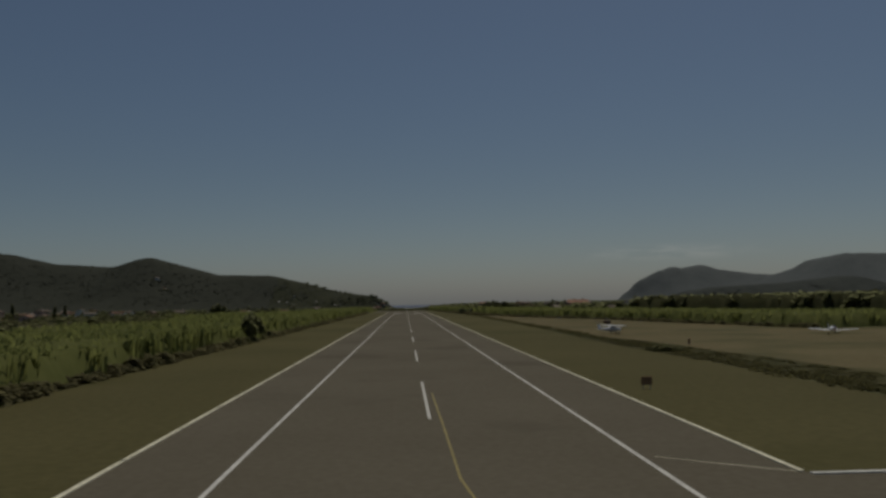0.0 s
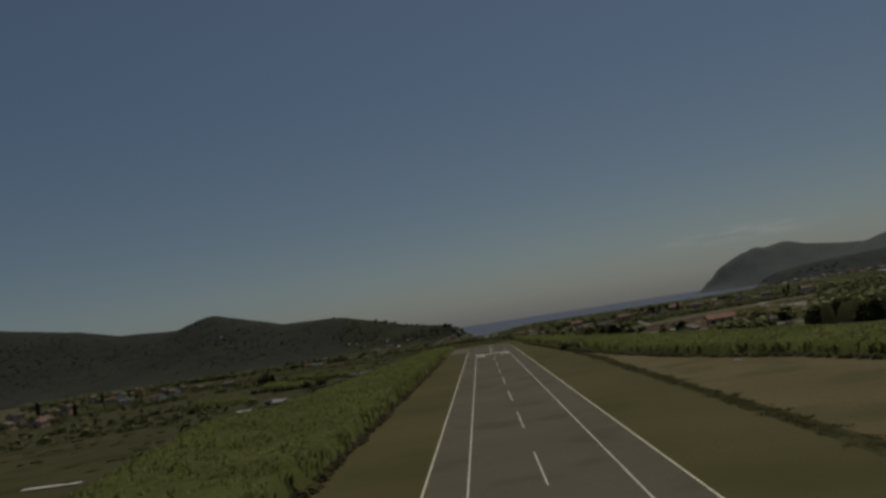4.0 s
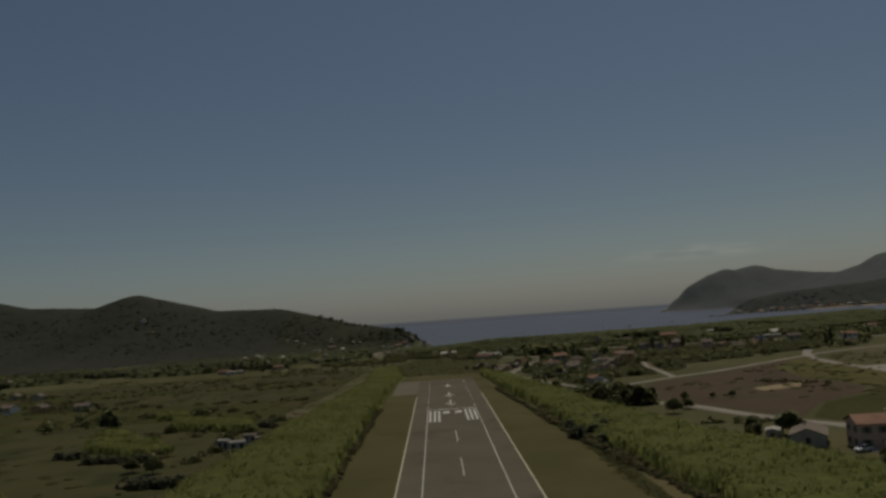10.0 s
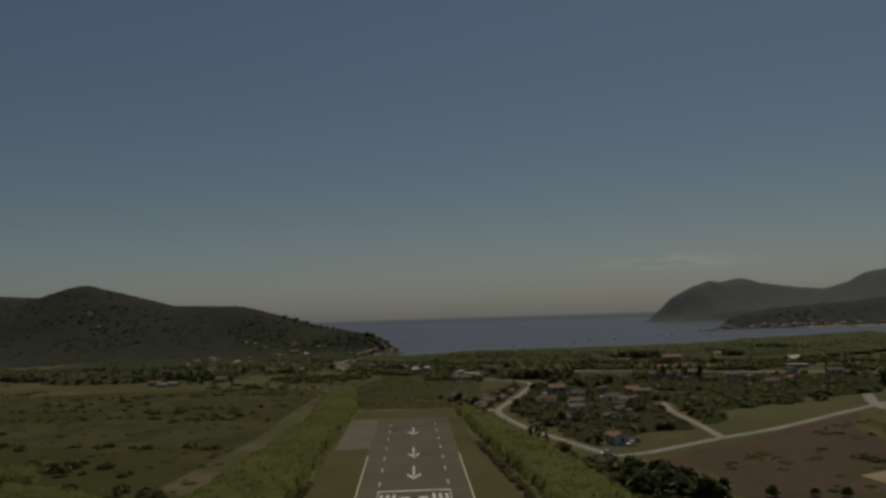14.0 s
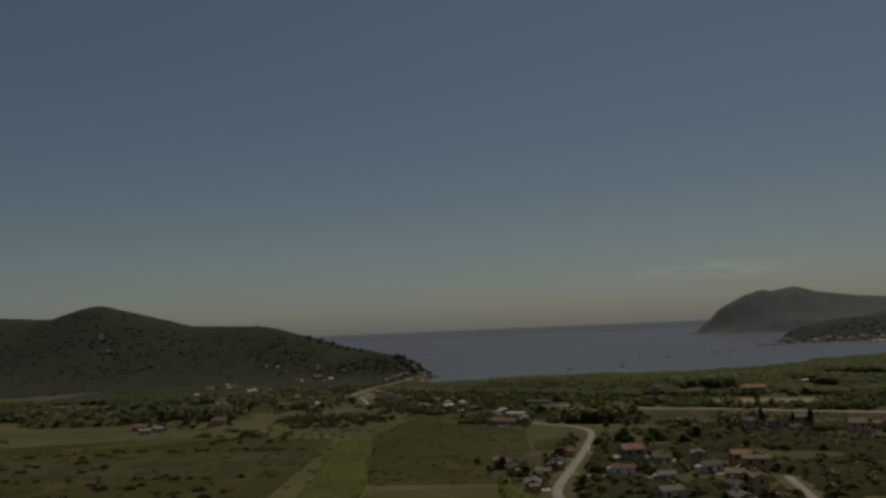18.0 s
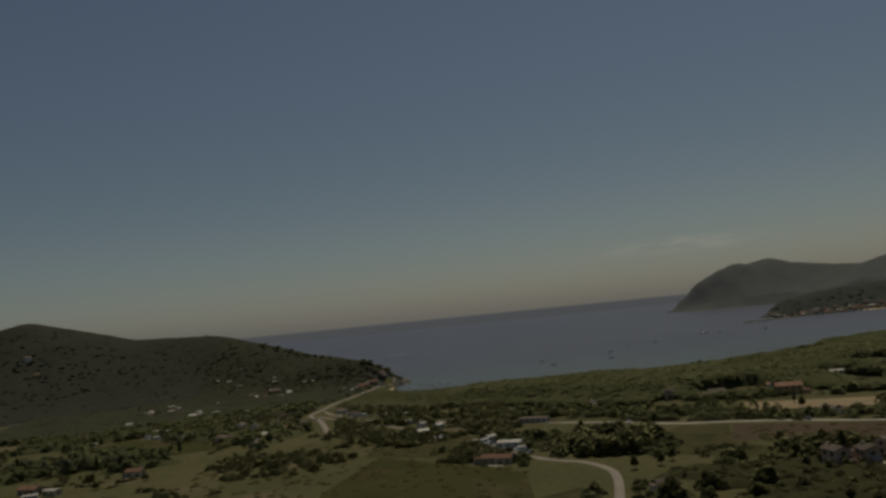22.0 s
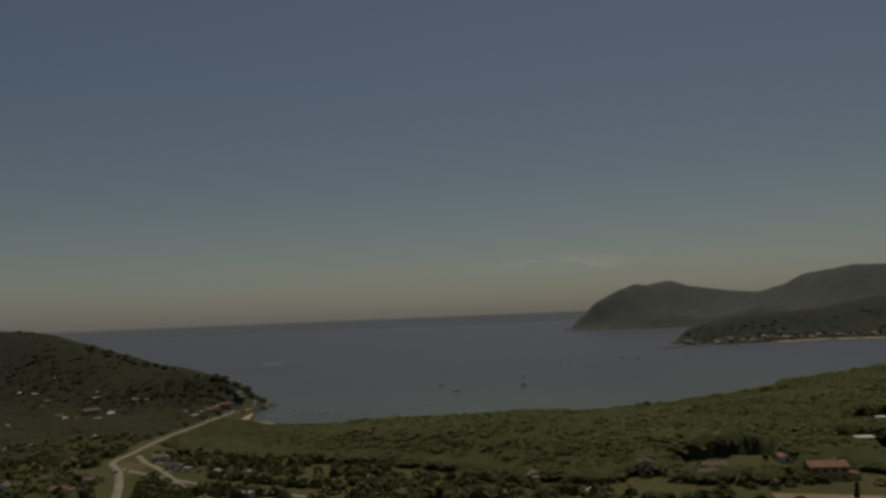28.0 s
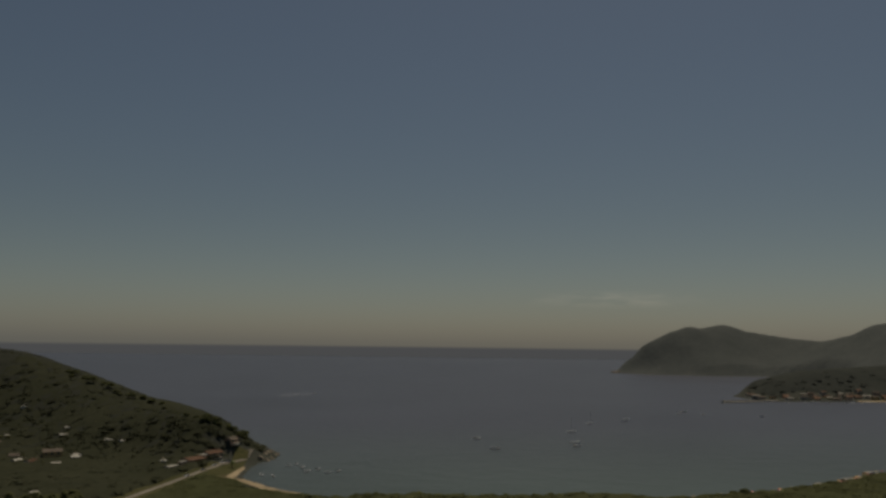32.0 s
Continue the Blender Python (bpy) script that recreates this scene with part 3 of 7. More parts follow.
def drape(name, outline, mat, label, category, lift=0.06, cell=12.0, kind="structure"):
    """A field or a beach: a sheet inside an outline, laid over the ground."""
    bm = bmesh.new()
    face = bm.faces.new([bm.verts.new((x, y, 0)) for x, y in outline])
    xs, ys = [p[0] for p in outline], [p[1] for p in outline]
    for axis, lo, hi in ((0, min(xs), max(xs)), (1, min(ys), max(ys))):
        for c in np.arange(lo + cell, hi, cell):
            co, no = ((c, 0, 0), (1, 0, 0)) if axis == 0 else ((0, c, 0), (0, 1, 0))
            bmesh.ops.bisect_plane(bm, geom=bm.verts[:] + bm.edges[:] + bm.faces[:], plane_co=co, plane_no=no)
    bm.normal_update()
    co = np.array([v.co for v in bm.verts])
    zs = ground_at(co[:, 0], co[:, 1]) + lift
    for v, z in zip(bm.verts, zs):
        v.co.z = z
    for f in bm.faces:
        if f.normal.z < 0:
            f.normal_flip()
    me = bpy.data.meshes.new(name)
    bm.to_mesh(me)
    bm.free()
    me.materials.append(mat)
    return tagged(new(name, me), label, category, kind=kind)


def smooth_line(points, step=6.0):
    """Points along a rounded line through the given ones."""
    p = [Vector((*q, 0)) for q in points]
    p = [p[0] * 2 - p[1]] + p + [p[-1] * 2 - p[-2]]
    out = []
    for a, b, c, d in zip(p, p[1:], p[2:], p[3:]):
        n = max(2, int((c - b).length / step))
        for i in range(n):
            t = i / n
            out.append(0.5 * ((2 * b) + (c - a) * t + (2 * a - 5 * b + 4 * c - d) * t * t + (3 * b - a - 3 * c + d) * t ** 3))
    out.append(p[-2])
    return out


def lane(name, points, width, mat, label, category="road", lift=0.12, verge=0.0):
    """A road that follows the ground, with a low raised edge."""
    line = smooth_line(points)
    rows, n = [], len(line)
    for i, c in enumerate(line):
        d = (line[min(i + 1, n - 1)] - line[max(i - 1, 0)]).normalized()
        side = Vector((d.y, -d.x, 0))
        rows.append([c - side * (width / 2 + 0.3), c - side * width / 2, c, c + side * width / 2, c + side * (width / 2 + 0.3)])
    co = np.array([[(p.x, p.y) for p in r] for r in rows])
    z = ground_at(co[..., 0], co[..., 1]).max(axis=1, keepdims=True) + np.array([[-0.4, lift, lift + 0.05, lift, -0.4]])
    v = np.concatenate([co, z[..., None]], -1).reshape(-1, 3)
    k = (np.arange(n - 1)[:, None] * 5 + np.arange(4)[None]).ravel()
    return tagged(new(name, raw_mesh(name, v, np.stack([k, k + 1, k + 6, k + 5], 1), mat)), label, category, kind="structure")


# ---- airfield ----
HALF, INNER, NEAR_END, FAR_END = 15.0, 9.25, -400.0, 735.0


def slab(name, x0, x1, y0, y1, z, mat, label, category, parent=None):
    s = Shape().box(x0, x1, y0, y1, -0.3, z)
    ob = new(name, s.mesh(name, mat))
    if parent:
        ob.parent = parent
        return ob
    return tagged(ob, label, category, kind="structure")


runway = slab("runway", -HALF, HALF, NEAR_END, FAR_END, 0.10, M["asphalt"], "worn grey-brown asphalt runway with white markings", "runway")
slab("turning_pad", -27.0, -HALF - 0.01, 655, FAR_END, 0.095, M["pad"], "paler asphalt turning pad beside the runway's end", "pavement")
drape("grass_strip", [(-34, -400), (33, -400), (33, 100), (34, 300), (34, 430), (33, 480), (29, 540), (25, 600), (22, 640), (20, 735), (20, 765), (-29, 765), (-28, 700), (-29, 560), (-30, 400), (-31.5, 200), (-33, 100)], M["strip_grass"], "dry brown mown grass beside the runway", "grass", 0.05, 30)


def mark(x0, x1, y0, y1, name="marking", mat=None, z=0.104):
    s = Shape().box(x0, x1, y0, y1, 0.06, z)
    return part(name, s.mesh(name, mat or M["paint"]), runway)


for side in (-1, 1):
    mark(side * INNER - 0.11, side * INNER + 0.11, NEAR_END, 586, "side_line")
    # the pale edge blocks along the asphalt, with small gaps
    y, k = -100.0, 0
    edge_mesh = Shape().box(-0.13, 0.13, 0, 9.7, 0.02, 0.15).mesh("edge_block", M["edge_paint"])
    while y < 640:
        if not (side > 0 and 15 < y < 36):
            part("edge_block", edge_mesh, runway, m=pose(side * (HALF - 0.2), y, 0))
        y += 10
    if side > 0:
        part("edge_block", edge_mesh, runway, m=pose(HALF - 0.2, 33.6, 0) @ Matrix.Diagonal((1, 0.64, 1, 1)))
    for i in range(7):
        mark(side * INNER - 0.15, side * INNER + 0.15, 592 + i * 20, 598 + i * 20, "edge_dash")
for i in range(3):
    for side in (-1, 1):
        x = side * (8.2 - i * 1.6)
        mark(x - 0.36, x + 0.36, 549, 581, "threshold_stripe")
mark(-INNER, INNER, 584.6, 585.8, "threshold_bar")
dash_mesh = Shape().box(-0.10, 0.10, 0, 24.0, 0.06, 0.104).mesh("centre_dash", M["paint"])
for k in range(-3, 40):
    y = 1.5 + k * 50
    if y + 24.0 < 540:
        part("centre_dash", dash_mesh, runway, m=pose(0, y, 0))
for y in (600, 635, 685):
    s = Shape()
    s.box(-0.3, 0.3, y + 5, y + 20, 0.06, 0.104)
    s.add([(-2.2, y + 6.5, 0.1045), (0, y, 0.1045), (2.2, y + 6.5, 0.1045), (1.5, y + 7.6, 0.1045), (0, y + 2.6, 0.1045), (-1.5, y + 7.6, 0.1045)], [(0, 1, 4, 5), (1, 2, 3, 4)])
    part("arrow", s.mesh("arrow", M["paint"]), runway)
for x in (-2.3, 2.3):
    mark(x - 1.2, x + 1.2, 572, 578, "number_bar")

# ---- fields, beaches, roads ----
drape("beach", [(20, 1352), (120, 1344), (222, 1350), (290, 1366), (360, 1398), (408, 1434), (420, 1448), (396, 1460), (348, 1424), (282, 1390), (222, 1374), (120, 1366), (50, 1380), (5, 1412), (-24, 1455), (-20, 1496), (-30, 1500), (-35, 1452), (-5, 1400)],
      M["sand"], "pale sand beach along the bay", "beach", 0.15, 10)
drape("town_beach", [(880, 2172), (990, 2168), (1060, 2135), (1040, 2020), (905, 1842), (740, 1682), (752, 1664), (930, 1825), (1068, 2008), (1085, 2152), (992, 2194), (880, 2196)], M["sand"], "pale sand beach before the town", "beach", 0.15, 12)
drape("apron", [(36.5, -100), (120, -100), (120, 150), (92, 178), (86, 205), (80, 235), (75, 270), (69, 305), (61, 328), (54, 354), (47, 388), (40, 436), (37, 440), (37, 300), (36.5, 100)], M["apron_grass"], "pale mown parking ground for light aircraft", "apron", 0.06, 20)
drape("cane_field", [(-90, -150), (-33.5, -150), (-31.5, 200), (-30, 400), (-28.5, 700), (-46, 700), (-52, 614), (-60, 520), (-64, 430), (-84, 330), (-76, 200)], M["lush"], "bright green cane field beside the runway", "field", 0.05, 25)
drape("green_strip", [(-29, 640), (-28, 725), (-25, 775), (-36, 920), (-54, 915), (-47, 700), (-52, 640)], M["lush"], "bright green strip of crop", "field", 0.07, 20)
drape("cane_field", [(33, 560), (36, 500), (40, 446), (47, 389), (54, 355), (61, 329), (69, 306), (75, 271), (80, 236), (86, 206), (92, 179), (125, 190), (110, 250), (103, 301), (96, 350), (86, 388), (80, 405), (77, 425), (74, 451), (65, 475), (59, 504), (51, 560)], M["lush"], "bright green cane field beside the runway", "field", 0.05, 25)
drape("brown_field", [(64, 606), (80, 560), (93, 520), (100, 502), (118, 530), (140, 545), (152, 566), (148, 610), (158, 662), (184, 702), (150, 676), (113, 644), (92, 632)], M["ploughed"], "brown ploughed field by the white road", "field", 0.07, 15)
drape("green_field", [(154, 564), (170, 560), (180, 590), (186, 640), (190, 690), (186, 701), (160, 663), (150, 610)], M["stubble_green"], "yellow-green field by the white road", "field", 0.07, 15)
drape("dark_field", [(102, 500), (118, 470), (150, 460), (190, 520), (170, 557), (154, 562), (141, 543), (119, 528)], M["meadow"], "dark green field beside the farm road", "field", 0.07, 15)
drape("stubble_patch", [(116, 582), (117, 571), (133, 576), (140, 593), (128, 588)], M["stubble"], "pale bare patch in the brown field", "field", 0.12, 8)
drape("gravel_ground", [(181, 590), (200, 600), (203, 640), (188, 640)], M["road"], "pale gravel ground beside the field", "ground", 0.09, 8)
drape("yard", [(57, 662), (66, 680), (76, 668), (71, 646), (62, 648)], M["stubble"], "bare pale yard between the hamlet's trees", "ground", 0.1, 8)
for plot in ([(52, 690), (66, 684), (84, 700), (76, 722), (56, 716)], [(84, 736), (104, 724), (112, 748), (96, 762)], [(62, 742), (78, 746), (82, 776), (66, 780)], [(92, 784), (116, 776), (122, 800), (100, 812)], [(56, 846), (64, 868), (60, 890), (44, 880), (42, 850)], [(20, 852), (40, 842), (42, 900), (22, 930)]):
    drape("bare_plot", plot, M["olive" if plot[0][1] > 840 else "ploughed"], "bare brown plot between garden trees", "field", 0.1, 10)
drape("hamlet_plots", [(18, 792), (28, 748), (36, 764), (47, 806), (42, 834), (22, 828)], M["ploughed"], "bare brown plots between the houses", "field", 0.1, 10)
drape("stubble_field", [(182, 1040), (194, 1073), (236, 1052), (262, 1040), (250, 1008), (220, 1020)], M["stubble"], "pale stubble field between dark trees", "field", 0.08, 12)
drape("brown_field", [(140, 952), (158, 996), (215, 960), (255, 920), (196, 926)], M["ploughed"], "brown field beside the straight road", "field", 0.07, 15)
drape("olive_plot", [(106, 936), (143, 903), (152, 914), (140, 950), (156, 998), (136, 1010), (116, 984)], M["olive"], "dull olive-green field under the straight road", "field", 0.07, 12)
drape("bare_plot", [(28, 1112), (56, 1092), (80, 1077), (84, 1087), (58, 1102), (32, 1124)], M["ploughed"], "bare brown strip behind the gardens", "field", 0.1, 10)
drape("meadow", [(-364, 650), (-70, 600), (-60, 690), (-58, 925), (-140, 960), (-250, 944), (-345, 925), (-372, 850), (-340, 770), (-368, 700)], M["meadow"], "green and brown rough meadow", "field", 0.07, 30)
drape("meadow", [(-30, 780), (25, 770), (40, 860), (45, 930), (-20, 1010), (-40, 930)], M["meadow"], "green meadow past the runway's end", "field", 0.07, 20)
drape("bare_ground", [(-90, 1215), (-72, 1212), (-66, 1250), (-84, 1268)], M["apron_grass"], "bare pale ground at the road fork", "ground", 0.09, 8)

drape("ditch_bank", [(34, 60), (43, 60), (42, 98), (40.4, 110), (40.8, 125), (39.2, 141), (36.4, 156), (36, 184), (36.6, 210), (37.2, 330), (37.4, 440), (34.4, 540), (31.0, 540), (34.2, 430), (34.2, 330), (33.4, 200), (32.2, 168), (31.6, 140), (32, 120), (32.8, 105), (34, 95)], M["olive"], "dark weedy bank of the ditch", "ditch", 0.08, 6)
drape("olive_plot", [(-215, 700), (-64, 672), (-60, 742), (-150, 772), (-230, 770)], M["olive"], "dull olive-brown plot of rough grass", "field", 0.11, 20)
drape("olive_plot", [(-320, 850), (-150, 820), (-62, 812), (-60, 880), (-190, 905), (-325, 925)], M["olive"], "dull olive-brown plot of rough grass", "field", 0.11, 20)
drape("olive_plot", [(-300, 420), (-110, 400), (-90, 470), (-150, 520), (-310, 520)], M["olive"], "dull olive-brown plot of rough grass", "field", 0.11, 20)
drape("meadow", [(-225, 1228), (-135, 1152), (-112, 1120), (-150, 1108), (-240, 1185)], M["meadow"], "green meadow before the camp", "field", 0.07, 15)
drape("bare_plot", [(-80, 450), (-64, 456), (-66, 430), (-72, 421)], M["ploughed"], "bare brown plot beside the canes", "field", 0.1, 8)
drape("meadow", [(-355, 160), (-300, 118), (-220, 92), (-150, 108), (-84, 100), (-78, 120), (-78, 200), (-82, 290), (-88, 326), (-76, 362), (-69, 400), (-65, 470), (-60, 590), (-70, 600), (-364, 650), (-352, 560), (-381, 480), (-346, 400), (-372, 310), (-340, 230)], M["olive"], "dull green and brown rough meadow", "field", 0.085, 20)
drape("kitchen_garden", [(-28, 1015), (20, 985), (34, 1030), (20, 1085), (-22, 1080)], M["olive"], "brown and green kitchen gardens", "field", 0.11, 12)
drape("sheeted_bed", [(-100, 268), (-87, 266), (-87, 268.6), (-100, 270.6)], M["roof_pale"], "garden bed covered with pale plastic sheet", "garden bed", 0.35, 4)
for strip in ([(-300, 936), (-214, 957), (-165, 977), (-163, 970), (-212, 950), (-300, 929)], [(-205, 926), (-168, 939), (-128, 956), (-126, 951), (-166, 933), (-204, 920)], [(-262, 1022), (-170, 1009), (-150, 1012), (-150, 1006), (-171, 1003), (-262, 1016)]):
    drape("dry_strip", strip, M["stubble_green"], "strip of dry grass in the valley", "field", 0.14, 10)
lane("road_hamlet", [(30, 1040), (45, 985), (58, 953), (70, 940), (77, 918), (75, 895), (67, 860), (59, 828), (50, 795), (40, 757), (39, 733), (44, 692), (54, 651), (62, 624)], 3.4, M["road"], "pale dusty road winding through the hamlet")
lane("road_fields", [(62, 624), (74, 628), (105, 650), (133, 668), (188, 713), (226, 740), (300, 770), (420, 800)], 3.5, M["road"], "pale dusty country road between fields")
lane("gravel_track", [(224, 770), (206, 732), (196, 700), (190, 670), (187, 630), (183, 590), (180, 555)], 5.0, M["road"], "wide pale gravel track round the field")
lane("driveway", [(48, 786), (56, 780), (70, 771.5), (84, 772)], 2.6, M["road"], "pale driveway between the gardens")
lane("driveway", [(62, 836), (74, 828), (86, 819), (94, 818)], 2.6, M["road"], "pale driveway between the gardens")
lane("road_track", [(106, 650), (110, 690), (112, 722), (115, 738), (120, 763)], 3.0, M["road"], "pale farm track")
lane("road_farm", [(66, 566), (74, 556), (80.5, 544), (88, 516), (96, 494), (101, 485), (113, 452), (140, 400)], 5.0, M["road"], "pale dusty farm road beside the canes")
lane("road_straight", [(84, 1068), (110, 1048), (135, 1020), (160, 1006), (190, 986), (214, 965), (300, 905), (420, 830)], 3.5, M["road_white"], "straight pale road across the plain")
lane("road_beach", [(-60, 1130), (-70, 1190), (-80, 1235), (-90, 1268), (-86, 1300), (-82, 1340), (-74, 1388), (-62, 1440), (-54, 1472), (-43, 1500), (-35, 1518), (-29, 1534)], 3.9, M["road"], "pale road leading down to the beach")
lane("road_fork", [(-80, 1288), (-72, 1262), (-60, 1235), (-36, 1170), (-10, 1120)], 3.5, M["road"], "pale side road")
lane("road_cross", [(-75, 1235), (-40, 1190), (-10, 1160), (40, 1110), (84, 1068)], 3.4, M["road"], "pale road behind the beach woods")
lane("road_valley", [(-420, 860), (-310, 985), (-290, 1010), (-230, 990), (-180, 955)], 3.0, M["stubble_green"], "dull earth track at the foot of the hill")
lane("road_valley", [(-235, 1100), (-215, 1097), (-185, 1092), (-161, 1094)], 3.0, M["stubble_green"], "dull earth track beyond the trees of the valley")
lane("camp_track", [(-214, 1331), (-200, 1318), (-188, 1322), (-169, 1316)], 3.5, M["road"], "pale track between the cottages of the camp")
lane("hill_track", [(-397, 1490), (-393, 1504), (-386, 1520), (-380, 1530)], 3.5, M["road"], "pale scar of a track on the wooded hill")
lane("hill_track", [(-562, 1652), (-556, 1664), (-548, 1680)], 3.5, M["road"], "pale scar of a track on the wooded hill")
taxiway = slab("taxiway", HALF + 0.01, 60, 20.5, 33.6, 0.09, M["asphalt"], "asphalt taxiway joining the runway", "taxiway")
part("edge_line", Shape().box(HALF, 60, 33.0, 33.3, 0.05, 0.15).mesh("edge_line", M["paint"]), taxiway)
for a, b in (((0.6, 66), (0.72, 47)), ((0.72, 47), (0.75, 34)), ((0.75, 34), (1.6, 24)), ((1.6, 24), (3.5, 14))):
    s = Shape()
    (ax, ay), (bx, by) = a, b
    s.add([(ax - 0.06, ay, 0.106), (bx - 0.06, by, 0.106), (bx + 0.06, by, 0.106), (ax + 0.06, ay, 0.106)], [(0, 1, 2, 3)])
    part("guide_line", s.mesh("guide_line", M["yellow_paint"]), runway, "faded yellow guide line")
for a, b in (((9.9, 37.6), (11.7, 36.0)), ((11.7, 36.0), (14.6, 33.7))):
    s = Shape()
    (ax, ay), (bx, by) = a, b
    s.add([(ax, ay - 0.05, 0.106), (bx, by - 0.05, 0.106), (bx, by + 0.05, 0.106), (ax, ay + 0.05, 0.106)], [(0, 1, 2, 3)])
    part("patch_seam", s.mesh("patch_seam", M["edge_paint"]), runway, "thin pale seam line")


# ---- growth ----
rng = np.random.default_rng(7)


def blob_template(seed, lobes, leaf, count):
    """A crown of many small leaf clumps over several lobes: quads, about 1 m round, base at z 0."""
    r = np.random.default_rng(seed)
    v = []
    for _ in range(count):
        c, s = lobes[r.integers(len(lobes))]
        d = r.normal(size=3)
        d /= np.linalg.norm(d)
        if d[2] < -0.35:
            d[2] = -d[2]
        p = np.array(c) + d * np.array(s) * (0.82 + 0.25 * r.random())
        n = d * 0.65 + np.array([0, 0, 0.6]) + r.normal(size=3) * 0.35
        n /= np.linalg.norm(n)
        u = np.cross(n, r.normal(size=3))
        u /= np.linalg.norm(u)
        w = np.cross(n, u)
        k = leaf * (0.6 + 0.8 * r.random())
        v.extend([p + u * k - w * k * 0.3, p + w * k + n * k * 0.25, p - u * k + w * k * 0.2, p - w * k - n * k * 0.2])
    v = np.array(v)
    return v, np.arange(len(v)).reshape(-1, 4)


def mounds_template(seed, lobes, sides=6):
    """A cheap lumpy crown: a few rough domes."""
    r = np.random.default_rng(seed)
    V, F = [], []
    for c, s in lobes:
        rings = [(1.0, 0.0), (0.86, 0.6), (0.36, 1.0)]
        k, turn = len(V), r.random() * 6
        for rad, z in rings:
            for j in range(sides):
                a = turn + j * math.tau / sides + z * 0.4
                q = rad * (0.8 + 0.4 * r.random())
                V.append((c[0] + math.cos(a) * q * s[0], c[1] + math.sin(a) * q * s[1], c[2] + (z + 0.25 * (r.random() - 0.5)) * s[2]))
        for i in range(2):
            for j in range(sides):
                a, b = k + i * sides + j, k + i * sides + (j + 1) % sides
                F.append((a, b, b + sides, a + sides))
        t = k + 2 * sides
        F.extend([(t, t + 1, t + 2, t + 3), (t, t + 3, t + 4, t + 5)])
    return np.array(V), np.array(F)


def scatter(name, x, y, size, tall, templates, mat, label, category, lift=0.0, parent=None, soft=True, extra=None):
    """One joined growth: a turned and sized template at each place."""
    z = ground_at(x, y) + lift
    n = len(x)
    pick, turn = rng.integers(len(templates), size=n), rng.random(n) * math.tau
    V, F, k = [], [], 0
    for t, (tv, tf) in enumerate(templates):
        at = np.where(pick == t)[0]
        if not len(at):
            continue
        c, s = np.cos(turn[at])[:, None], np.sin(turn[at])[:, None]
        X = (tv[:, 0] * c - tv[:, 1] * s) * size[at][:, None] + x[at][:, None]
        Y = (tv[:, 0] * s + tv[:, 1] * c) * size[at][:, None] + y[at][:, None]
        Z = tv[:, 2] * tall[at][:, None] + z[at][:, None]
        V.append(np.stack([X, Y, Z], -1).reshape(-1, 3))
        F.append((tf[None] + (np.arange(len(at)) * len(tv))[:, None, None] + k).reshape(-1, 4))
        k += len(at) * len(tv)
    if extra:
        V.append(extra[0])
        F.append(extra[1] + k)
    ob = new(name, raw_mesh(name, np.concatenate(V), np.concatenate(F), mat, soft))
    if parent:
        ob.parent = parent
        return tagged(ob, kind="stuff")
    return tagged(ob, label, category, kind="stuff")


ROUND = [((0, 0, 0.55), (0.36, 0.36, 0.36)), ((0.25, 0.1, 0.42), (0.26, 0.26, 0.25)), ((-0.24, 0.12, 0.45), (0.26, 0.24, 0.26)), ((0.02, -0.28, 0.4), (0.25, 0.25, 0.24)), ((0.05, 0.2, 0.72), (0.22, 0.22, 0.22))]
FLAT = [((0, 0, 0.72), (0.34, 0.34, 0.2)), ((0.3, 0.05, 0.66), (0.26, 0.26, 0.17)), ((-0.27, 0.15, 0.68), (0.27, 0.25, 0.17)), ((-0.02, -0.3, 0.66), (0.27, 0.26, 0.16)), ((0.1, 0.28, 0.74), (0.24, 0.24, 0.16))]
TALL = [((0, 0, 0.35), (0.16, 0.16, 0.3)), ((0.04, 0.02, 0.6), (0.13, 0.13, 0.3)), ((-0.03, 0.03, 0.8), (0.08, 0.08, 0.2))]
far_templates = [mounds_template(s + 40, [((0, 0, 0.1), (0.6, 0.55, 0.8))]) for s in range(5)]


def tuft_template(seed, count, leaf, dome=0.75, width=0.5, base=-0.1):
    """A crown far off: leaf clumps over a dome, mostly turned to the sky."""
    r = np.random.default_rng(seed)
    v = []
    for _ in range(count):
        a, q = r.random() * math.tau, math.sqrt(r.random())
        p = np.array([math.cos(a) * q * width, math.sin(a) * q * width, dome * math.sqrt(max(0.04, 1 - q * q)) * (0.85 + 0.3 * r.random()) + base])
        n = np.array([math.cos(a) * q * 0.4, math.sin(a) * q * 0.4, 0.9]) + r.normal(size=3) * 0.2
        n /= np.linalg.norm(n)
        u = np.cross(n, r.normal(size=3))
        u /= np.linalg.norm(u)
        w = np.cross(n, u)
        k = leaf * (0.6 + 0.8 * r.random())
        v.extend([p + u * k - w * k * 0.3, p + w * k + n * k * 0.2, p - u * k + w * k * 0.2, p - w * k - n * k * 0.2])
    v = np.array(v)
    return v, np.arange(len(v)).reshape(-1, 4)


tuft_templates = [tuft_template(100 + s, 52, 0.155) for s in range(6)]
low_templates = [tuft_template(120 + s, 36, 0.19, 0.4, 0.55, 0.05) for s in range(6)]
canopy_templates = [tuft_template(140 + s, 56, 0.135, 0.35, 0.55, 0.4) for s in range(6)]


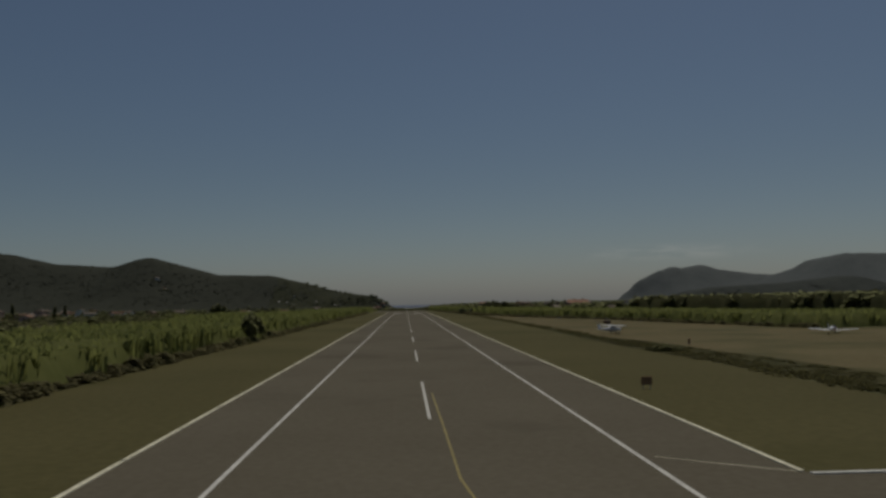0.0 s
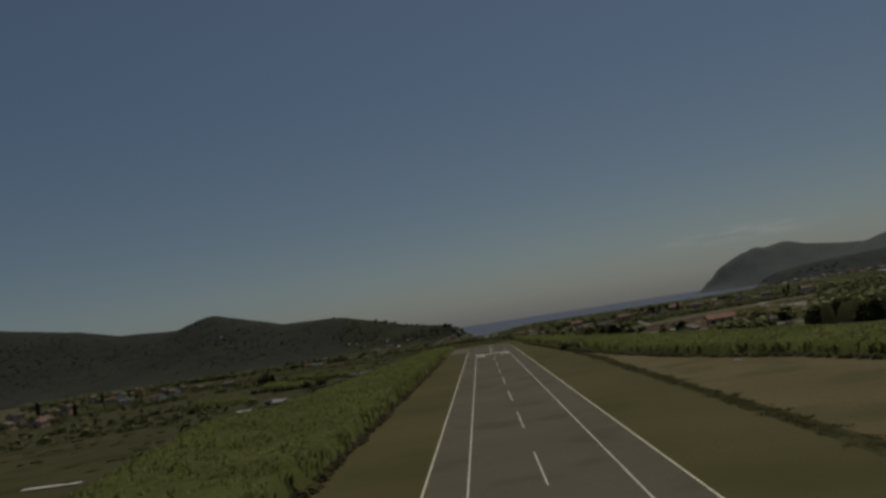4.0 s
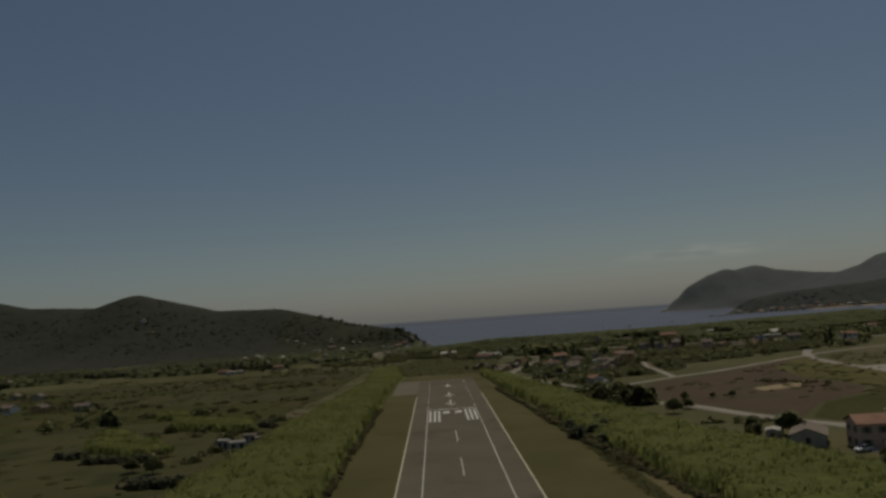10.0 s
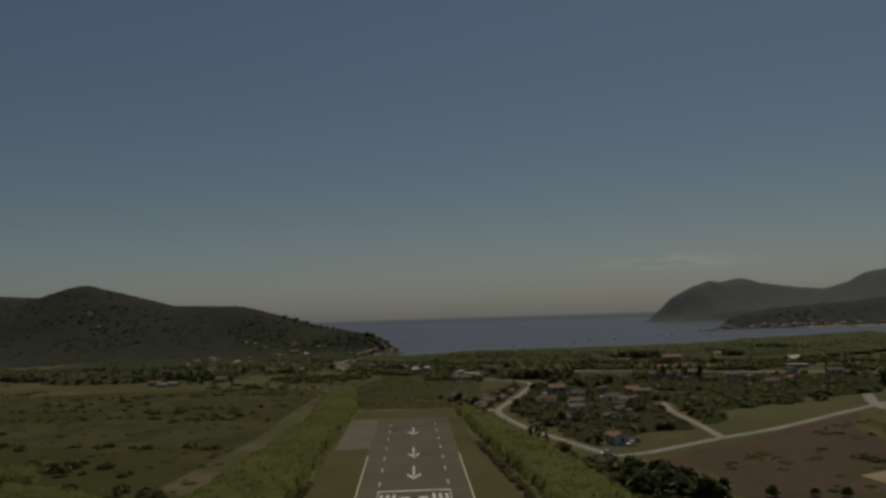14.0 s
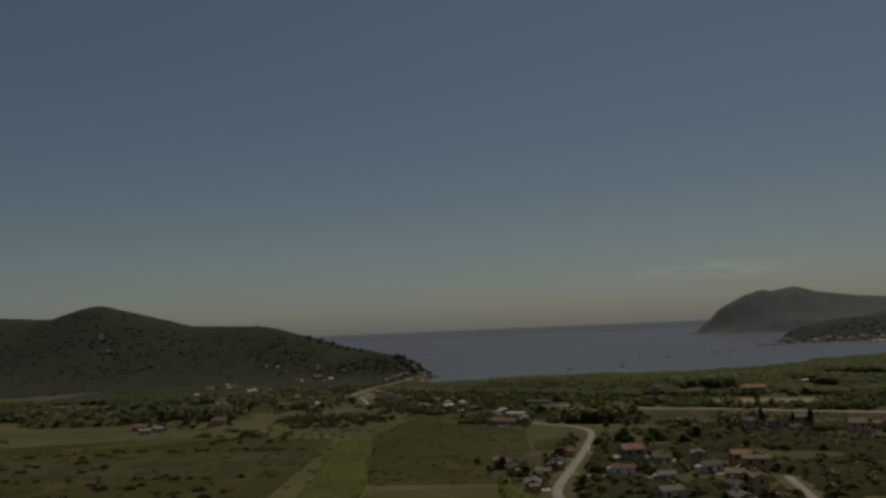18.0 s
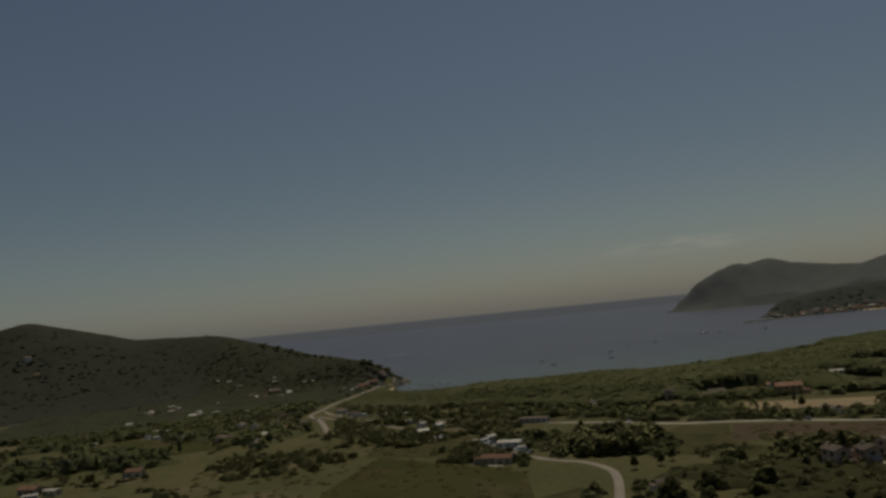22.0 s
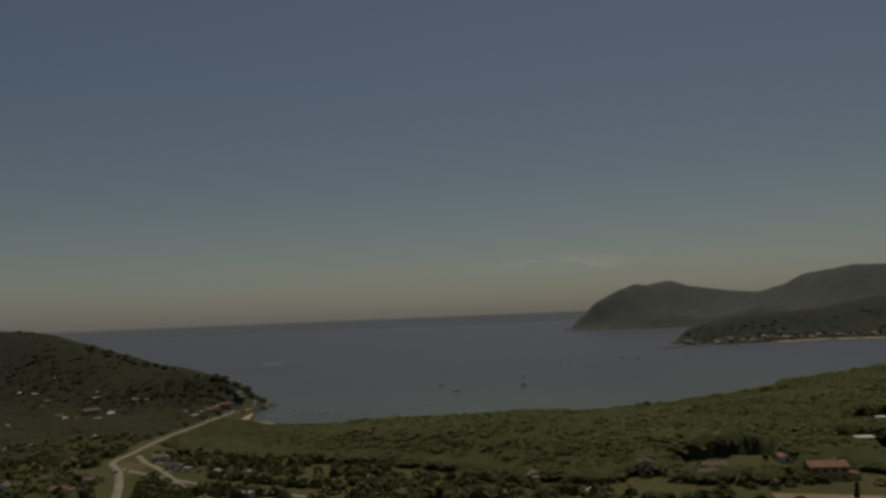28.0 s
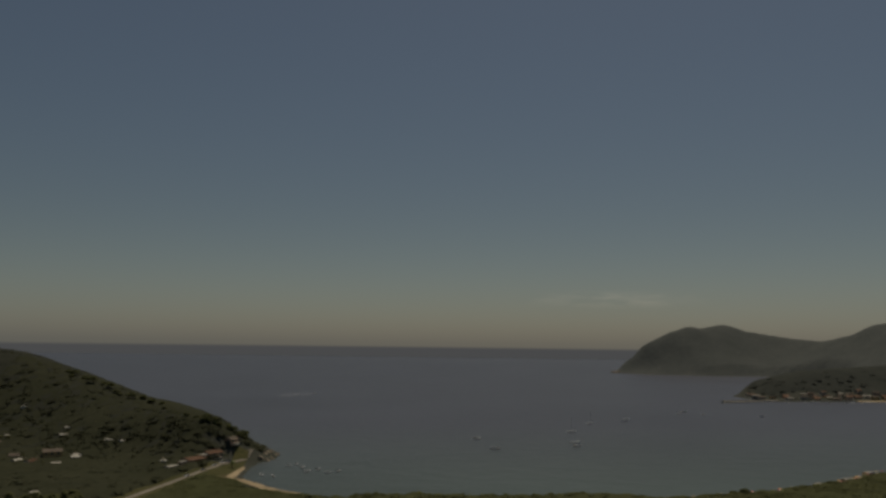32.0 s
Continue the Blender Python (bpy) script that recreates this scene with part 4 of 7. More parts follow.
def under_mass(poly, keep, tall, step, seed, rough=0.14, shape=None):
    """The closed leafy mass below the crowns of a wood: an uneven sheet that falls to the ground at its edges."""
    xs, ys = [p[0] for p in poly], [p[1] for p in poly]
    ax, ay = np.arange(min(xs) - step, max(xs) + 2 * step, step), np.arange(min(ys) - step, max(ys) + 2 * step, step)
    X, Y = np.meshgrid(ax, ay)
    X = X + rng.uniform(-0.3, 0.3, X.shape) * step
    Y = Y + rng.uniform(-0.3, 0.3, Y.shape) * step
    ok = inside(X, Y, poly)
    if keep is not None:
        ok &= keep(X, Y)
    if shape is not None:
        tall = tall * shape(X, Y)
    Z = ground_at(X, Y) + np.where(ok, tall * (0.8 + 0.12 * waves(X, Y, 17, seed) + rng.uniform(-rough, rough, X.shape)), -0.4)
    n = len(ax)
    I, J = np.meshgrid(np.arange(n - 1), np.arange(len(ay) - 1))
    k = (J * n + I).ravel()
    q = np.stack([k, k + 1, k + n + 1, k + n], 1)
    q = q[ok.ravel()[q].any(axis=1)]
    used, back = np.unique(q, return_inverse=True)
    return np.stack([X, Y, Z], -1).reshape(-1, 3)[used], back.reshape(-1, 4)


def inside(px, py, poly):
    ok = np.zeros(px.shape, bool)
    for (ax, ay), (bx, by) in zip(poly, poly[1:] + poly[:1]):
        if ay != by:
            ok ^= ((ay > py) != (by > py)) & (px < (bx - ax) * (py - ay) / (by - ay) + ax)
    return ok


def places(poly, count, keep=None):
    xs, ys = [p[0] for p in poly], [p[1] for p in poly]
    out = []
    while sum(map(len, out)) < count:
        x, y = rng.uniform(min(xs), max(xs), count * 2), rng.uniform(min(ys), max(ys), count * 2)
        ok = inside(x, y, poly)
        if keep is not None:
            ok &= keep(x, y)
        out.append(np.stack([x[ok], y[ok]], 1))
        if len(out) > 30:
            break
    p = np.concatenate(out)[:count]
    return p[:, 0], p[:, 1]


ROADS = [[(-60, 1130), (-90, 1268), (-82, 1340), (-74, 1388), (-54, 1472), (-35, 1518), (-29, 1534)], [(-80, 1288), (-36, 1170)], [(-75, 1235), (84, 1068), (135, 1020), (214, 965), (300, 905), (420, 830)],
         [(30, 1040), (58, 953), (70, 940), (77, 918), (67, 860), (50, 795), (39, 745), (44, 692), (62, 624), (105, 650), (226, 740), (420, 800)], [(66, 566), (90, 508), (112, 450)], [(106, 650), (112, 722), (120, 763)], [(48, 786), (70, 771), (84, 772)], [(62, 836), (86, 819)], [(-420, 860), (-290, 1010), (-150, 930)]]


def off_roads(x, y, gap=7.0):
    ok = np.ones(x.shape, bool)
    for line in ROADS:
        for (ax, ay), (bx, by) in zip(line, line[1:]):
            dx, dy = bx - ax, by - ay
            t = np.clip(((x - ax) * dx + (y - ay) * dy) / (dx * dx + dy * dy), 0, 1)
            ok &= np.hypot(x - ax - t * dx, y - ay - t * dy) > gap
    return ok & (np.hypot(x - 222, y - 1042) > 34) & (np.hypot(x + 79, y - 1240) > 24)


def in_patches(x, y, s, seed, cut):
    return waves(x, y, s, seed) > cut


# woods behind the beach
BEACH_WOOD = [(-40, 1270), (60, 1200), (120, 1120), (300, 1060), (520, 1200), (700, 1600), (470, 1462), (355, 1396), (222, 1344), (120, 1336), (40, 1346), (-20, 1400), (-45, 1470), (-80, 1350)]


CLEARINGS = [(362, 1228, 36), (328, 1068, 18), (292, 1162, 18), (165, 1125, 14), (116, 1132, 14), (229, 1090, 16), (300, 1130, 16)]


def wooded_here(x, y):
    ok = off_roads(x, y, 12)
    for hx, hy, gap in CLEARINGS:
        ok &= np.hypot(x - hx * 0.98, y - hy + gap * 0.9) > gap
    return ok & (shore(x, y) > np.interp(x, [165, 175, 395, 425], [18, 21, 21, 7])) & (in_patches(x, y, 42, 5, -0.62) | (y > 1230))


def wind_cut(x, y):
    """Pines stay low near the shore and at the landward edge."""
    return np.clip(shore(x, y) / 90, np.interp(x, [170, 215, 395, 430], [0.8, 0.5, 0.5, 0.8]), 1.0) * np.interp(x, [-50, 0, 60], [0.25, 0.4, 1.0]) * np.clip((y - np.interp(x, [-40, 60, 120, 300, 520], [1270, 1200, 1120, 1060, 1200])) / 70, 0.4, 1.0)


px_, py_ = places(BEACH_WOOD, 5200, wooded_here)
s = rng.uniform(9, 14, len(px_))
scatter("pine_wood", px_, py_, s, rng.uniform(10.5, 13, len(px_)) * wind_cut(px_, py_), canopy_templates, M["pine"], "dense dark green pine wood behind the beach", "wood", soft=False, extra=under_mass(BEACH_WOOD, wooded_here, 10.8, 3.6, 5, 0.14, wind_cut))
px_, py_ = places(BEACH_WOOD, 900, wooded_here)
scatter("pine_tops", px_, py_, rng.uniform(6, 10, len(px_)), rng.uniform(10, 12.5, len(px_)) * wind_cut(px_, py_), canopy_templates, M["pine"], "umbrella pines rising from the wood", "wood")


# scrub on the hills: steep or high ground only
def hilly(x, y):
    return (ground_at(x, y) > np.interp(y, [740, 1420], [0, -7.2]) + 2.5) & (shore(x, y) > 8) & off_roads(x, y, 5)


HILL = [(-1150, 1250), (-300, 1220), (-95, 1380), (-30, 1560), (-60, 1700), (-400, 1850), (-1150, 1900)]
px_, py_ = places(HILL, 5500, hilly)
scatter("hill_scrub", px_, py_, rng.uniform(4, 7, len(px_)), rng.uniform(3.0, 4.6, len(px_)), low_templates, M["scrub"], "dark green scrub and oak covering the hill", "scrub", soft=False, extra=under_mass(HILL, hilly, 2.6, 4.2, 21, 0.3))
px_, py_ = places(HILL, 110, hilly)
scatter("hill_trees", px_, py_, rng.uniform(5, 8, len(px_)), rng.uniform(3.4, 4.6, len(px_)), low_templates, M["scrub"], "dark green trees on the hill", "wood", soft=False)
FAR_HILL = [(-3000, 900), (-1150, 1150), (-1150, 1900), (-3000, 2000)]
px_, py_ = places(FAR_HILL, 900, hilly)
scatter("far_scrub", px_, py_, rng.uniform(20, 36, len(px_)), rng.uniform(3, 6, len(px_)), low_templates, M["scrub"], "dark green scrub covering the far hill", "scrub", soft=False, extra=under_mass(FAR_HILL, hilly, 4.0, 16.0, 22, 0.4))

# the wooded foot of the hill, down to the beach road
SLOPE = [(-420, 1300), (-100, 1285), (-96, 1340), (-72, 1432), (-50, 1500), (-70, 1560), (-200, 1560), (-420, 1500)]
px_, py_ = places(SLOPE, 2600, lambda x, y: off_roads(x, y, 10))
scatter("slope_wood", px_, py_, rng.uniform(5, 9, len(px_)), rng.uniform(3.5, 5.5, len(px_)), low_templates, M["slope_green"], "green trees and gardens at the foot of the hill", "wood", soft=False, extra=under_mass(SLOPE, lambda x, y: off_roads(x, y, 10), 2.8, 4.0, 24, 0.25))
SEAWARD = [(-260, 1470), (-150, 1450), (-90, 1500), (-60, 1530), (-22, 1545), (-24, 1572), (-70, 1640), (-260, 1720)]
px_, py_ = places(SEAWARD, 1500, lambda x, y: (shore(x, y) > 5) & off_roads(x, y, 6))
scatter("hill_trees", px_, py_, rng.uniform(4.0, 8.0, len(px_)), rng.uniform(3.2, 5.4, len(px_)), low_templates, M["slope_green"], "green trees and bushes over the seaward hill", "wood", soft=False, extra=under_mass(SEAWARD, lambda x, y: (shore(x, y) > 6) & off_roads(x, y, 7), 3.0, 3.6, 25, 0.3))

# wood over the hill behind the town, its leaf colour greyed for haze
def cape_slope(x, y):
    return (ground_at(x, y) > SEA + 7) & (shore(x, y) > 10)


TOWN_HILL = [(750, 2262), (900, 2275), (1100, 2262), (1250, 2240), (1550, 2350), (1600, 2800), (1250, 2700), (900, 2460), (770, 2340)]
px_, py_ = places(TOWN_HILL, 500, cape_slope)
scatter("town_hill_wood", px_, py_, rng.uniform(9, 15, len(px_)), rng.uniform(2.4, 3.4, len(px_)), low_templates, M["hazed_wood"], "trees coloured grey-green as through haze on the hill behind the harbour town", "wood", soft=False, extra=under_mass(TOWN_HILL, cape_slope, 3.0, 9.0, 27, 0.3))



# ---- canes, hedges, bushes ----
def blades_template(seed, count, spread, wide):
    """A clump of bent cane blades, 1 m tall."""
    r = np.random.default_rng(seed)
    v, f = [], []
    for _ in range(count):
        a, t = r.random(2) * math.tau
        x, y = math.cos(a) * spread * r.random(), math.sin(a) * spread * r.random()
        h, w, lean = 0.7 + 0.35 * r.random(), wide * (0.6 + 0.8 * r.random()), 0.35 + 0.55 * r.random()
        ux, uy, lx, ly = math.cos(t), math.sin(t), math.cos(t + 1.5) * lean, math.sin(t + 1.5) * lean
        k = len(v)
        for z, s, g in ((0, 0.6, 0), (0.85, 1.0, 0.35), (0.95, 0.2, 1.0)):
            v.append((x - ux * w * s + lx * g, y - uy * w * s + ly * g, h * z))
            v.append((x + ux * w * s + lx * g, y + uy * w * s + ly * g, h * z))
        f.extend([(k, k + 1, k + 3, k + 2), (k + 2, k + 3, k + 5, k + 4)])
    return np.array(v), np.array(f)


cane_templates = [blades_template(50 + i, 14, 0.9, 0.085) for i in range(5)]
LEFT_CANES = [(-82, 10), (-34.5, 10), (-33, 200), (-31.5, 400), (-30, 590), (-29.5, 700), (-45, 712), (-52, 614), (-58, 543), (-61, 490), (-63, 440), (-67, 390), (-75, 350), (-84, 326), (-72, 250), (-64, 200), (-76, 120)]
RIGHT_CANES = [(30.5, 600), (33, 560), (36, 500), (41, 448), (48, 392), (55, 357), (62, 332), (70, 309), (76, 273), (81, 238), (87, 208), (93, 181), (125, 190), (110, 250), (103, 301), (96, 350), (86, 388), (80, 405), (77, 425), (74, 451), (65, 475), (59, 504), (51, 560), (46, 609), (38, 672), (30, 735), (22, 775), (21, 745), (24, 690), (27, 640)]


def cane_brake(poly, tall, count, seed, label, name="cane_brake", category="cane", step=1.7):
    """A dense stand: an uneven leafy mass with blades standing out of it."""
    xs, ys = [p[0] for p in poly], [p[1] for p in poly]
    ax, ay = np.arange(min(xs) - step, max(xs) + 2 * step, step), np.arange(min(ys) - step, max(ys) + 2 * step, step)
    X, Y = np.meshgrid(ax, ay)
    X = X + rng.uniform(-0.5, 0.5, X.shape)
    Y = Y + rng.uniform(-0.5, 0.5, Y.shape)
    ok = inside(X, Y, poly)
    lift = tall * (0.80 + 0.10 * waves(X, Y, 14, seed) + 0.06 * waves(X, Y, 5, seed + 3) + rng.uniform(-0.07, 0.07, X.shape))
    Z = ground_at(X, Y) + np.where(ok, lift, -0.3)
    n = len(ax)
    I, J = np.meshgrid(np.arange(n - 1), np.arange(len(ay) - 1))
    k = (J * n + I).ravel()
    q = np.stack([k, k + 1, k + n + 1, k + n], 1)
    q = q[ok.ravel()[q].any(axis=1)]
    used, back = np.unique(q, return_inverse=True)
    mass = np.stack([X, Y, Z], -1).reshape(-1, 3)[used]
    x, y = places(poly, count)
    high = tall * (0.97 + 0.10 * waves(x, y, 14, seed) + rng.uniform(-0.12, 0.12, len(x)))
    return scatter(name, x, y, rng.uniform(1.2, 2.0, len(x)), high, cane_templates, M["cane"], label, category, soft=False, extra=(mass, back.reshape(-1, 4)))


cane_brake(LEFT_CANES, 4.3, 6500, 4, "tall bright green cane brake beside the runway")
cane_brake(RIGHT_CANES, 3.8, 4600, 5, "tall bright green cane brake beside the runway")
# green strip past the runway's end, yellow-green hedges in the meadow
cane_brake([(-29.5, 702), (-27, 770), (-37, 915), (-53, 910), (-46, 712)], 1.5, 900, 6, "bright green standing crop", "crop_rows", "crop")
for poly, n in (([(-106, 578), (-71, 558), (-77, 586), (-113, 606)], 330), ([(-124, 618), (-110, 614), (-116, 632), (-130, 636)], 90), ([(-133, 574), (-119, 556), (-113, 560), (-127, 580)], 70), ([(-120, 534), (-92, 514), (-88, 522), (-117, 543)], 110),
                ([(-126, 548), (-100, 536), (-98, 542), (-124, 555)], 60), ([(-140, 470), (-112, 452), (-108, 462), (-138, 482)], 90)):
    cane_brake(poly, 3.2, n, n, "yellow-green cane hedge standing in the meadow", "cane_hedge", "hedge")


def free(x, y):
    ok = off_roads(x, y, 6)
    for poly in (LEFT_CANES, RIGHT_CANES, [(-37, -500), (38, -500), (38, 560), (24, 770), (-33, 770)], [(36, -100), (125, -100), (125, 185), (92, 220), (70, 320), (44, 400)],
                 [(76, 568), (90, 520), (100, 500), (118, 470), (150, 460), (205, 520), (206, 690), (226, 742), (112, 645)], [(114, 985), (135, 1016), (230, 962), (330, 895), (300, 870), (250, 885), (190, 925), (152, 914), (144, 902), (110, 930), (118, 958)], [(-32, 770), (28, 770), (45, 930), (-20, 1010), (-60, 930)]):
        ok &= ~inside(x, y, poly)
    return ok & (np.hypot(x - 100, y - 446) > 26)


# dark bramble edges of the canes and the ditch between runway and parking ground
edge_y = np.concatenate([np.arange(10, 600, 1.8)] * 3)
edge_x = np.interp(edge_y, [10, 100, 200, 400, 600], [-33.5, -32.2, -31.2, -29.8, -28.4]) - rng.random(len(edge_y)) * np.interp(edge_y, [150, 420], [2.6, 1.8]) - 0.5 * waves(edge_y, edge_y * 0, 12, 3)
edge_t = rng.uniform(0.7, 1.9, len(edge_y)) * (1 + 0.3 * waves(edge_y, edge_y * 0, 7, 9))
scatter("bramble_edge", edge_x, edge_y, rng.uniform(1.4, 2.8, len(edge_y)), edge_t, tuft_templates, M["weeds"], "dark brambles along the foot of the canes", "bramble", soft=False)
ditch_y = np.arange(55, 560, 0.6)
ditch_x = np.interp(ditch_y, [60, 200, 330, 440, 540], [34.8, 35.2, 35.6, 35.6, 32.6]) + waves(ditch_y, ditch_y, 40, 2) * 0.8 + rng.normal(size=len(ditch_y)) * 0.9
scatter("ditch_weeds", ditch_x, ditch_y, rng.uniform(0.8, 1.6, len(ditch_y)), rng.uniform(0.15, 0.4, len(ditch_y)) * (1 + 0.4 * waves(ditch_y, ditch_y * 0 + 3, 9, 6)), cane_templates, M["tussock"], "dark coarse weeds growing along a ditch", "weeds", soft=False)
x_, y_ = places([(34, 62), (42, 62), (41.5, 98), (40, 110), (40.3, 125), (38.8, 141), (36, 156), (33, 160), (32.2, 140), (32.6, 120), (33.4, 105)], 420)
scatter("ditch_weeds", x_, y_, rng.uniform(0.9, 2.0, len(x_)), rng.uniform(0.15, 0.45, len(x_)), low_templates, M["tussock"], "low dull green weeds over the ditch bank", "weeds", soft=False)
x_, y_ = places([(32.6, 110), (35.6, 110), (36, 116), (33, 117)], 12)
scatter("bushes", x_, y_, rng.uniform(1.2, 2.2, len(x_)), rng.uniform(0.7, 1.3, len(x_)), tuft_templates, M["leaf"], "small green bushes on the ditch bank", "bush", soft=False)
# dark brush along the near foot of the canes across the ditch
foot = [(23, 660), (27, 600), (30, 555), (33, 500), (39, 445), (46, 389), (53, 354), (60, 328), (68, 305), (74, 270), (79, 235), (85, 205), (91, 178)]
fx, fy = [], []
for (ax, ay), (bx, by) in zip(foot, foot[1:]):
    n = int(math.hypot(bx - ax, by - ay) / 1.3)
    t = np.arange(n) / n
    fx.append(ax + (bx - ax) * t)
    fy.append(ay + (by - ay) * t)
fx, fy = np.concatenate(fx) + rng.uniform(-1.2, 0.6, sum(map(len, fx))), np.concatenate(fy)
scatter("bramble_edge", fx, fy, rng.uniform(1.4, 2.8, len(fx)), rng.uniform(0.7, 1.8, len(fx)), tuft_templates, M["weeds"], "dark brambles along the foot of the canes", "bramble", soft=False)
# bushes over the plain, in drifts
x_, y_ = places([(-420, 120), (-60, 120), (-62, 640), (-330, 640), (-520, 900), (-600, 700)], 1150, lambda x, y: free(x, y) & in_patches(x, y, 38, 11, 0.12))
scatter("bushes", x_, y_, rng.uniform(2.5, 6.5, len(x_)), rng.uniform(1.8, 4.5, len(x_)), tuft_templates, M["leaf"], "dark green bushes scattered over the meadow", "bush", soft=False)
x_, y_ = places([(-420, 700), (-62, 620), (-60, 1000), (-150, 1180), (-520, 1250)], 300, lambda x, y: free(x, y) & in_patches(x, y, 30, 12, 0.35))
scatter("bushes", x_, y_, rng.uniform(2.5, 6.0, len(x_)), rng.uniform(1.2, 2.8, len(x_)), tuft_templates, M["leaf"], "dark green bushes scattered over the meadow", "bush", soft=False)
# open grass before the camp
CAMP = [(-225, 1228), (-135, 1152), (-112, 1120), (-150, 1108), (-240, 1185)]
VALLEY = [(-520, 1010), (-300, 1060), (-190, 1050), (-100, 1080), (-70, 1180), (-100, 1380), (-300, 1300), (-700, 1320)]
x_, y_ = places(VALLEY, 2100, lambda x, y: off_roads(x, y, 8) & ~inside(x, y, CAMP) & in_patches(x, y, 30, 13, -0.15))
scatter("valley_wood", x_, y_, rng.uniform(5, 9, len(x_)), rng.uniform(4, 9, len(x_)), tuft_templates, M["pine"], "dark green trees and hedges in the valley", "wood", soft=False, extra=under_mass(VALLEY, lambda x, y: off_roads(x, y, 9) & ~inside(x, y, CAMP) & in_patches(x, y, 30, 13, -0.02), 3.5, 3.4, 13))
PLAIN = [(44, 560), (120, 720), (220, 760), (500, 820), (560, 1150), (300, 1060), (120, 1125), (40, 1180), (30, 1010), (60, 880), (30, 800)]
HAMLET = [(46, 640), (62, 690), (52, 740), (56, 790), (70, 850), (80, 880), (100, 900), (140, 892), (190, 900), (260, 880), (280, 800), (220, 770), (150, 745), (126, 700), (104, 665), (76, 650)]


def overgrown(x, y):
    """Between the houses of the hamlet, clear of each house and of some open plots."""
    ok = off_roads(x, y, 5) & in_patches(x, y, 19, 41, -0.42)
    for hx, hy in HOMES:
        ok &= np.hypot(x - hx - 1, y - hy + 2) > 8.5
    return ok


HOMES = [(67, 779), (78, 762), (86, 800), (97, 788), (90, 722), (69, 648), (100, 735), (80, 700), (60, 700), (112, 770), (72, 735), (88, 808), (98, 778), (110, 782), (101, 760), (95, 740), (120, 800), (86, 872), (76, 806),
         (152, 882), (161, 877), (170, 873), (157, 896), (167, 893), (177, 890), (191, 858), (210, 873), (225, 850), (240, 884), (205, 835), (255, 860)]
x_, y_ = places(HAMLET, 900, overgrown)
scatter("hamlet_growth", x_, y_, rng.uniform(3.5, 6.0, len(x_)), rng.uniform(2.4, 4.6, len(x_)), tuft_templates, M["leaf"], "low dark olive trees and bushes crowding the hamlet", "wood", soft=False, extra=under_mass(HAMLET, overgrown, 2.3, 2.6, 43, 0.3))
x_, y_ = places(PLAIN, 1650, lambda x, y: free(x, y) & ~inside(x, y, HAMLET) & in_patches(x, y, 26, 14, 0.02))
scatter("plain_wood", x_, y_, rng.uniform(4, 7.5, len(x_)), rng.uniform(2.5, 5, len(x_)), tuft_templates, M["pine"], "dark green trees and hedges between the houses", "wood", soft=False)
x_, y_ = places([(44, 560), (120, 720), (220, 760), (500, 820), (560, 1150), (300, 1060), (120, 1125), (40, 1180), (30, 1010), (60, 880), (30, 800)], 360, lambda x, y: free(x, y) & ~inside(x, y, HAMLET) & in_patches(x, y, 26, 14, -0.1))
scatter("garden_trees", x_, y_, rng.uniform(4, 8, len(x_)), rng.uniform(5, 9, len(x_)), tuft_templates, M["leaf"], "dark green garden trees between the houses", "wood", soft=False)
x_, y_ = places([(190, 380), (420, 300), (900, 500), (900, 1300), (520, 1150), (460, 840), (320, 680), (210, 500)], 1400, lambda x, y: off_roads(x, y, 8) & in_patches(x, y, 45, 15, -0.1))
scatter("plain_wood", x_, y_, rng.uniform(6, 12, len(x_)), rng.uniform(5, 10, len(x_)), tuft_templates, M["pine"], "dark green trees across the far plain", "wood", soft=False)
x_, y_ = places([(560, 1150), (900, 1250), (1500, 1500), (1700, 2200), (1250, 2350), (1100, 2230), (1090, 2000), (960, 1830), (700, 1590)], 1900, lambda x, y: (shore(x, y) > 14) & in_patches(x, y, 60, 16, -0.45))
scatter("coast_wood", x_, y_, rng.uniform(10, 18, len(x_)), rng.uniform(6, 10, len(x_)), tuft_templates, M["pine"], "dark green woods along the bay", "wood", soft=False)
x_, y_ = places([(-1600, 300), (-420, 300), (-520, 1000), (-1200, 1250), (-1900, 1200)], 1500, lambda x, y: in_patches(x, y, 60, 17, 0.0))
scatter("valley_wood", x_, y_, rng.uniform(8, 16, len(x_)), rng.uniform(5, 9, len(x_)), tuft_templates, M["pine"], "dark green trees across the side valley", "wood", soft=False)
x_, y_ = places([(130, 120), (420, 100), (900, 300), (900, 500), (420, 300), (200, 370)], 700, lambda x, y: in_patches(x, y, 40, 18, -0.1))
scatter("plain_wood", x_, y_, rng.uniform(7, 12, len(x_)), rng.uniform(6, 11, len(x_)), tuft_templates, M["pine"], "dark green trees beyond the parking ground", "wood", soft=False)

x_, y_ = places([(-120, 940), (-20, 1010), (45, 935), (60, 1010), (60, 1100), (-30, 1190), (-70, 1130), (-110, 1060)], 520, lambda x, y: off_roads(x, y, 6) & in_patches(x, y, 24, 21, -0.05))
scatter("garden_bushes", x_, y_, rng.uniform(3, 6.5, len(x_)), rng.uniform(2, 5, len(x_)), tuft_templates, M["leaf"], "dark green hedges and bushes between gardens", "bush", soft=False)

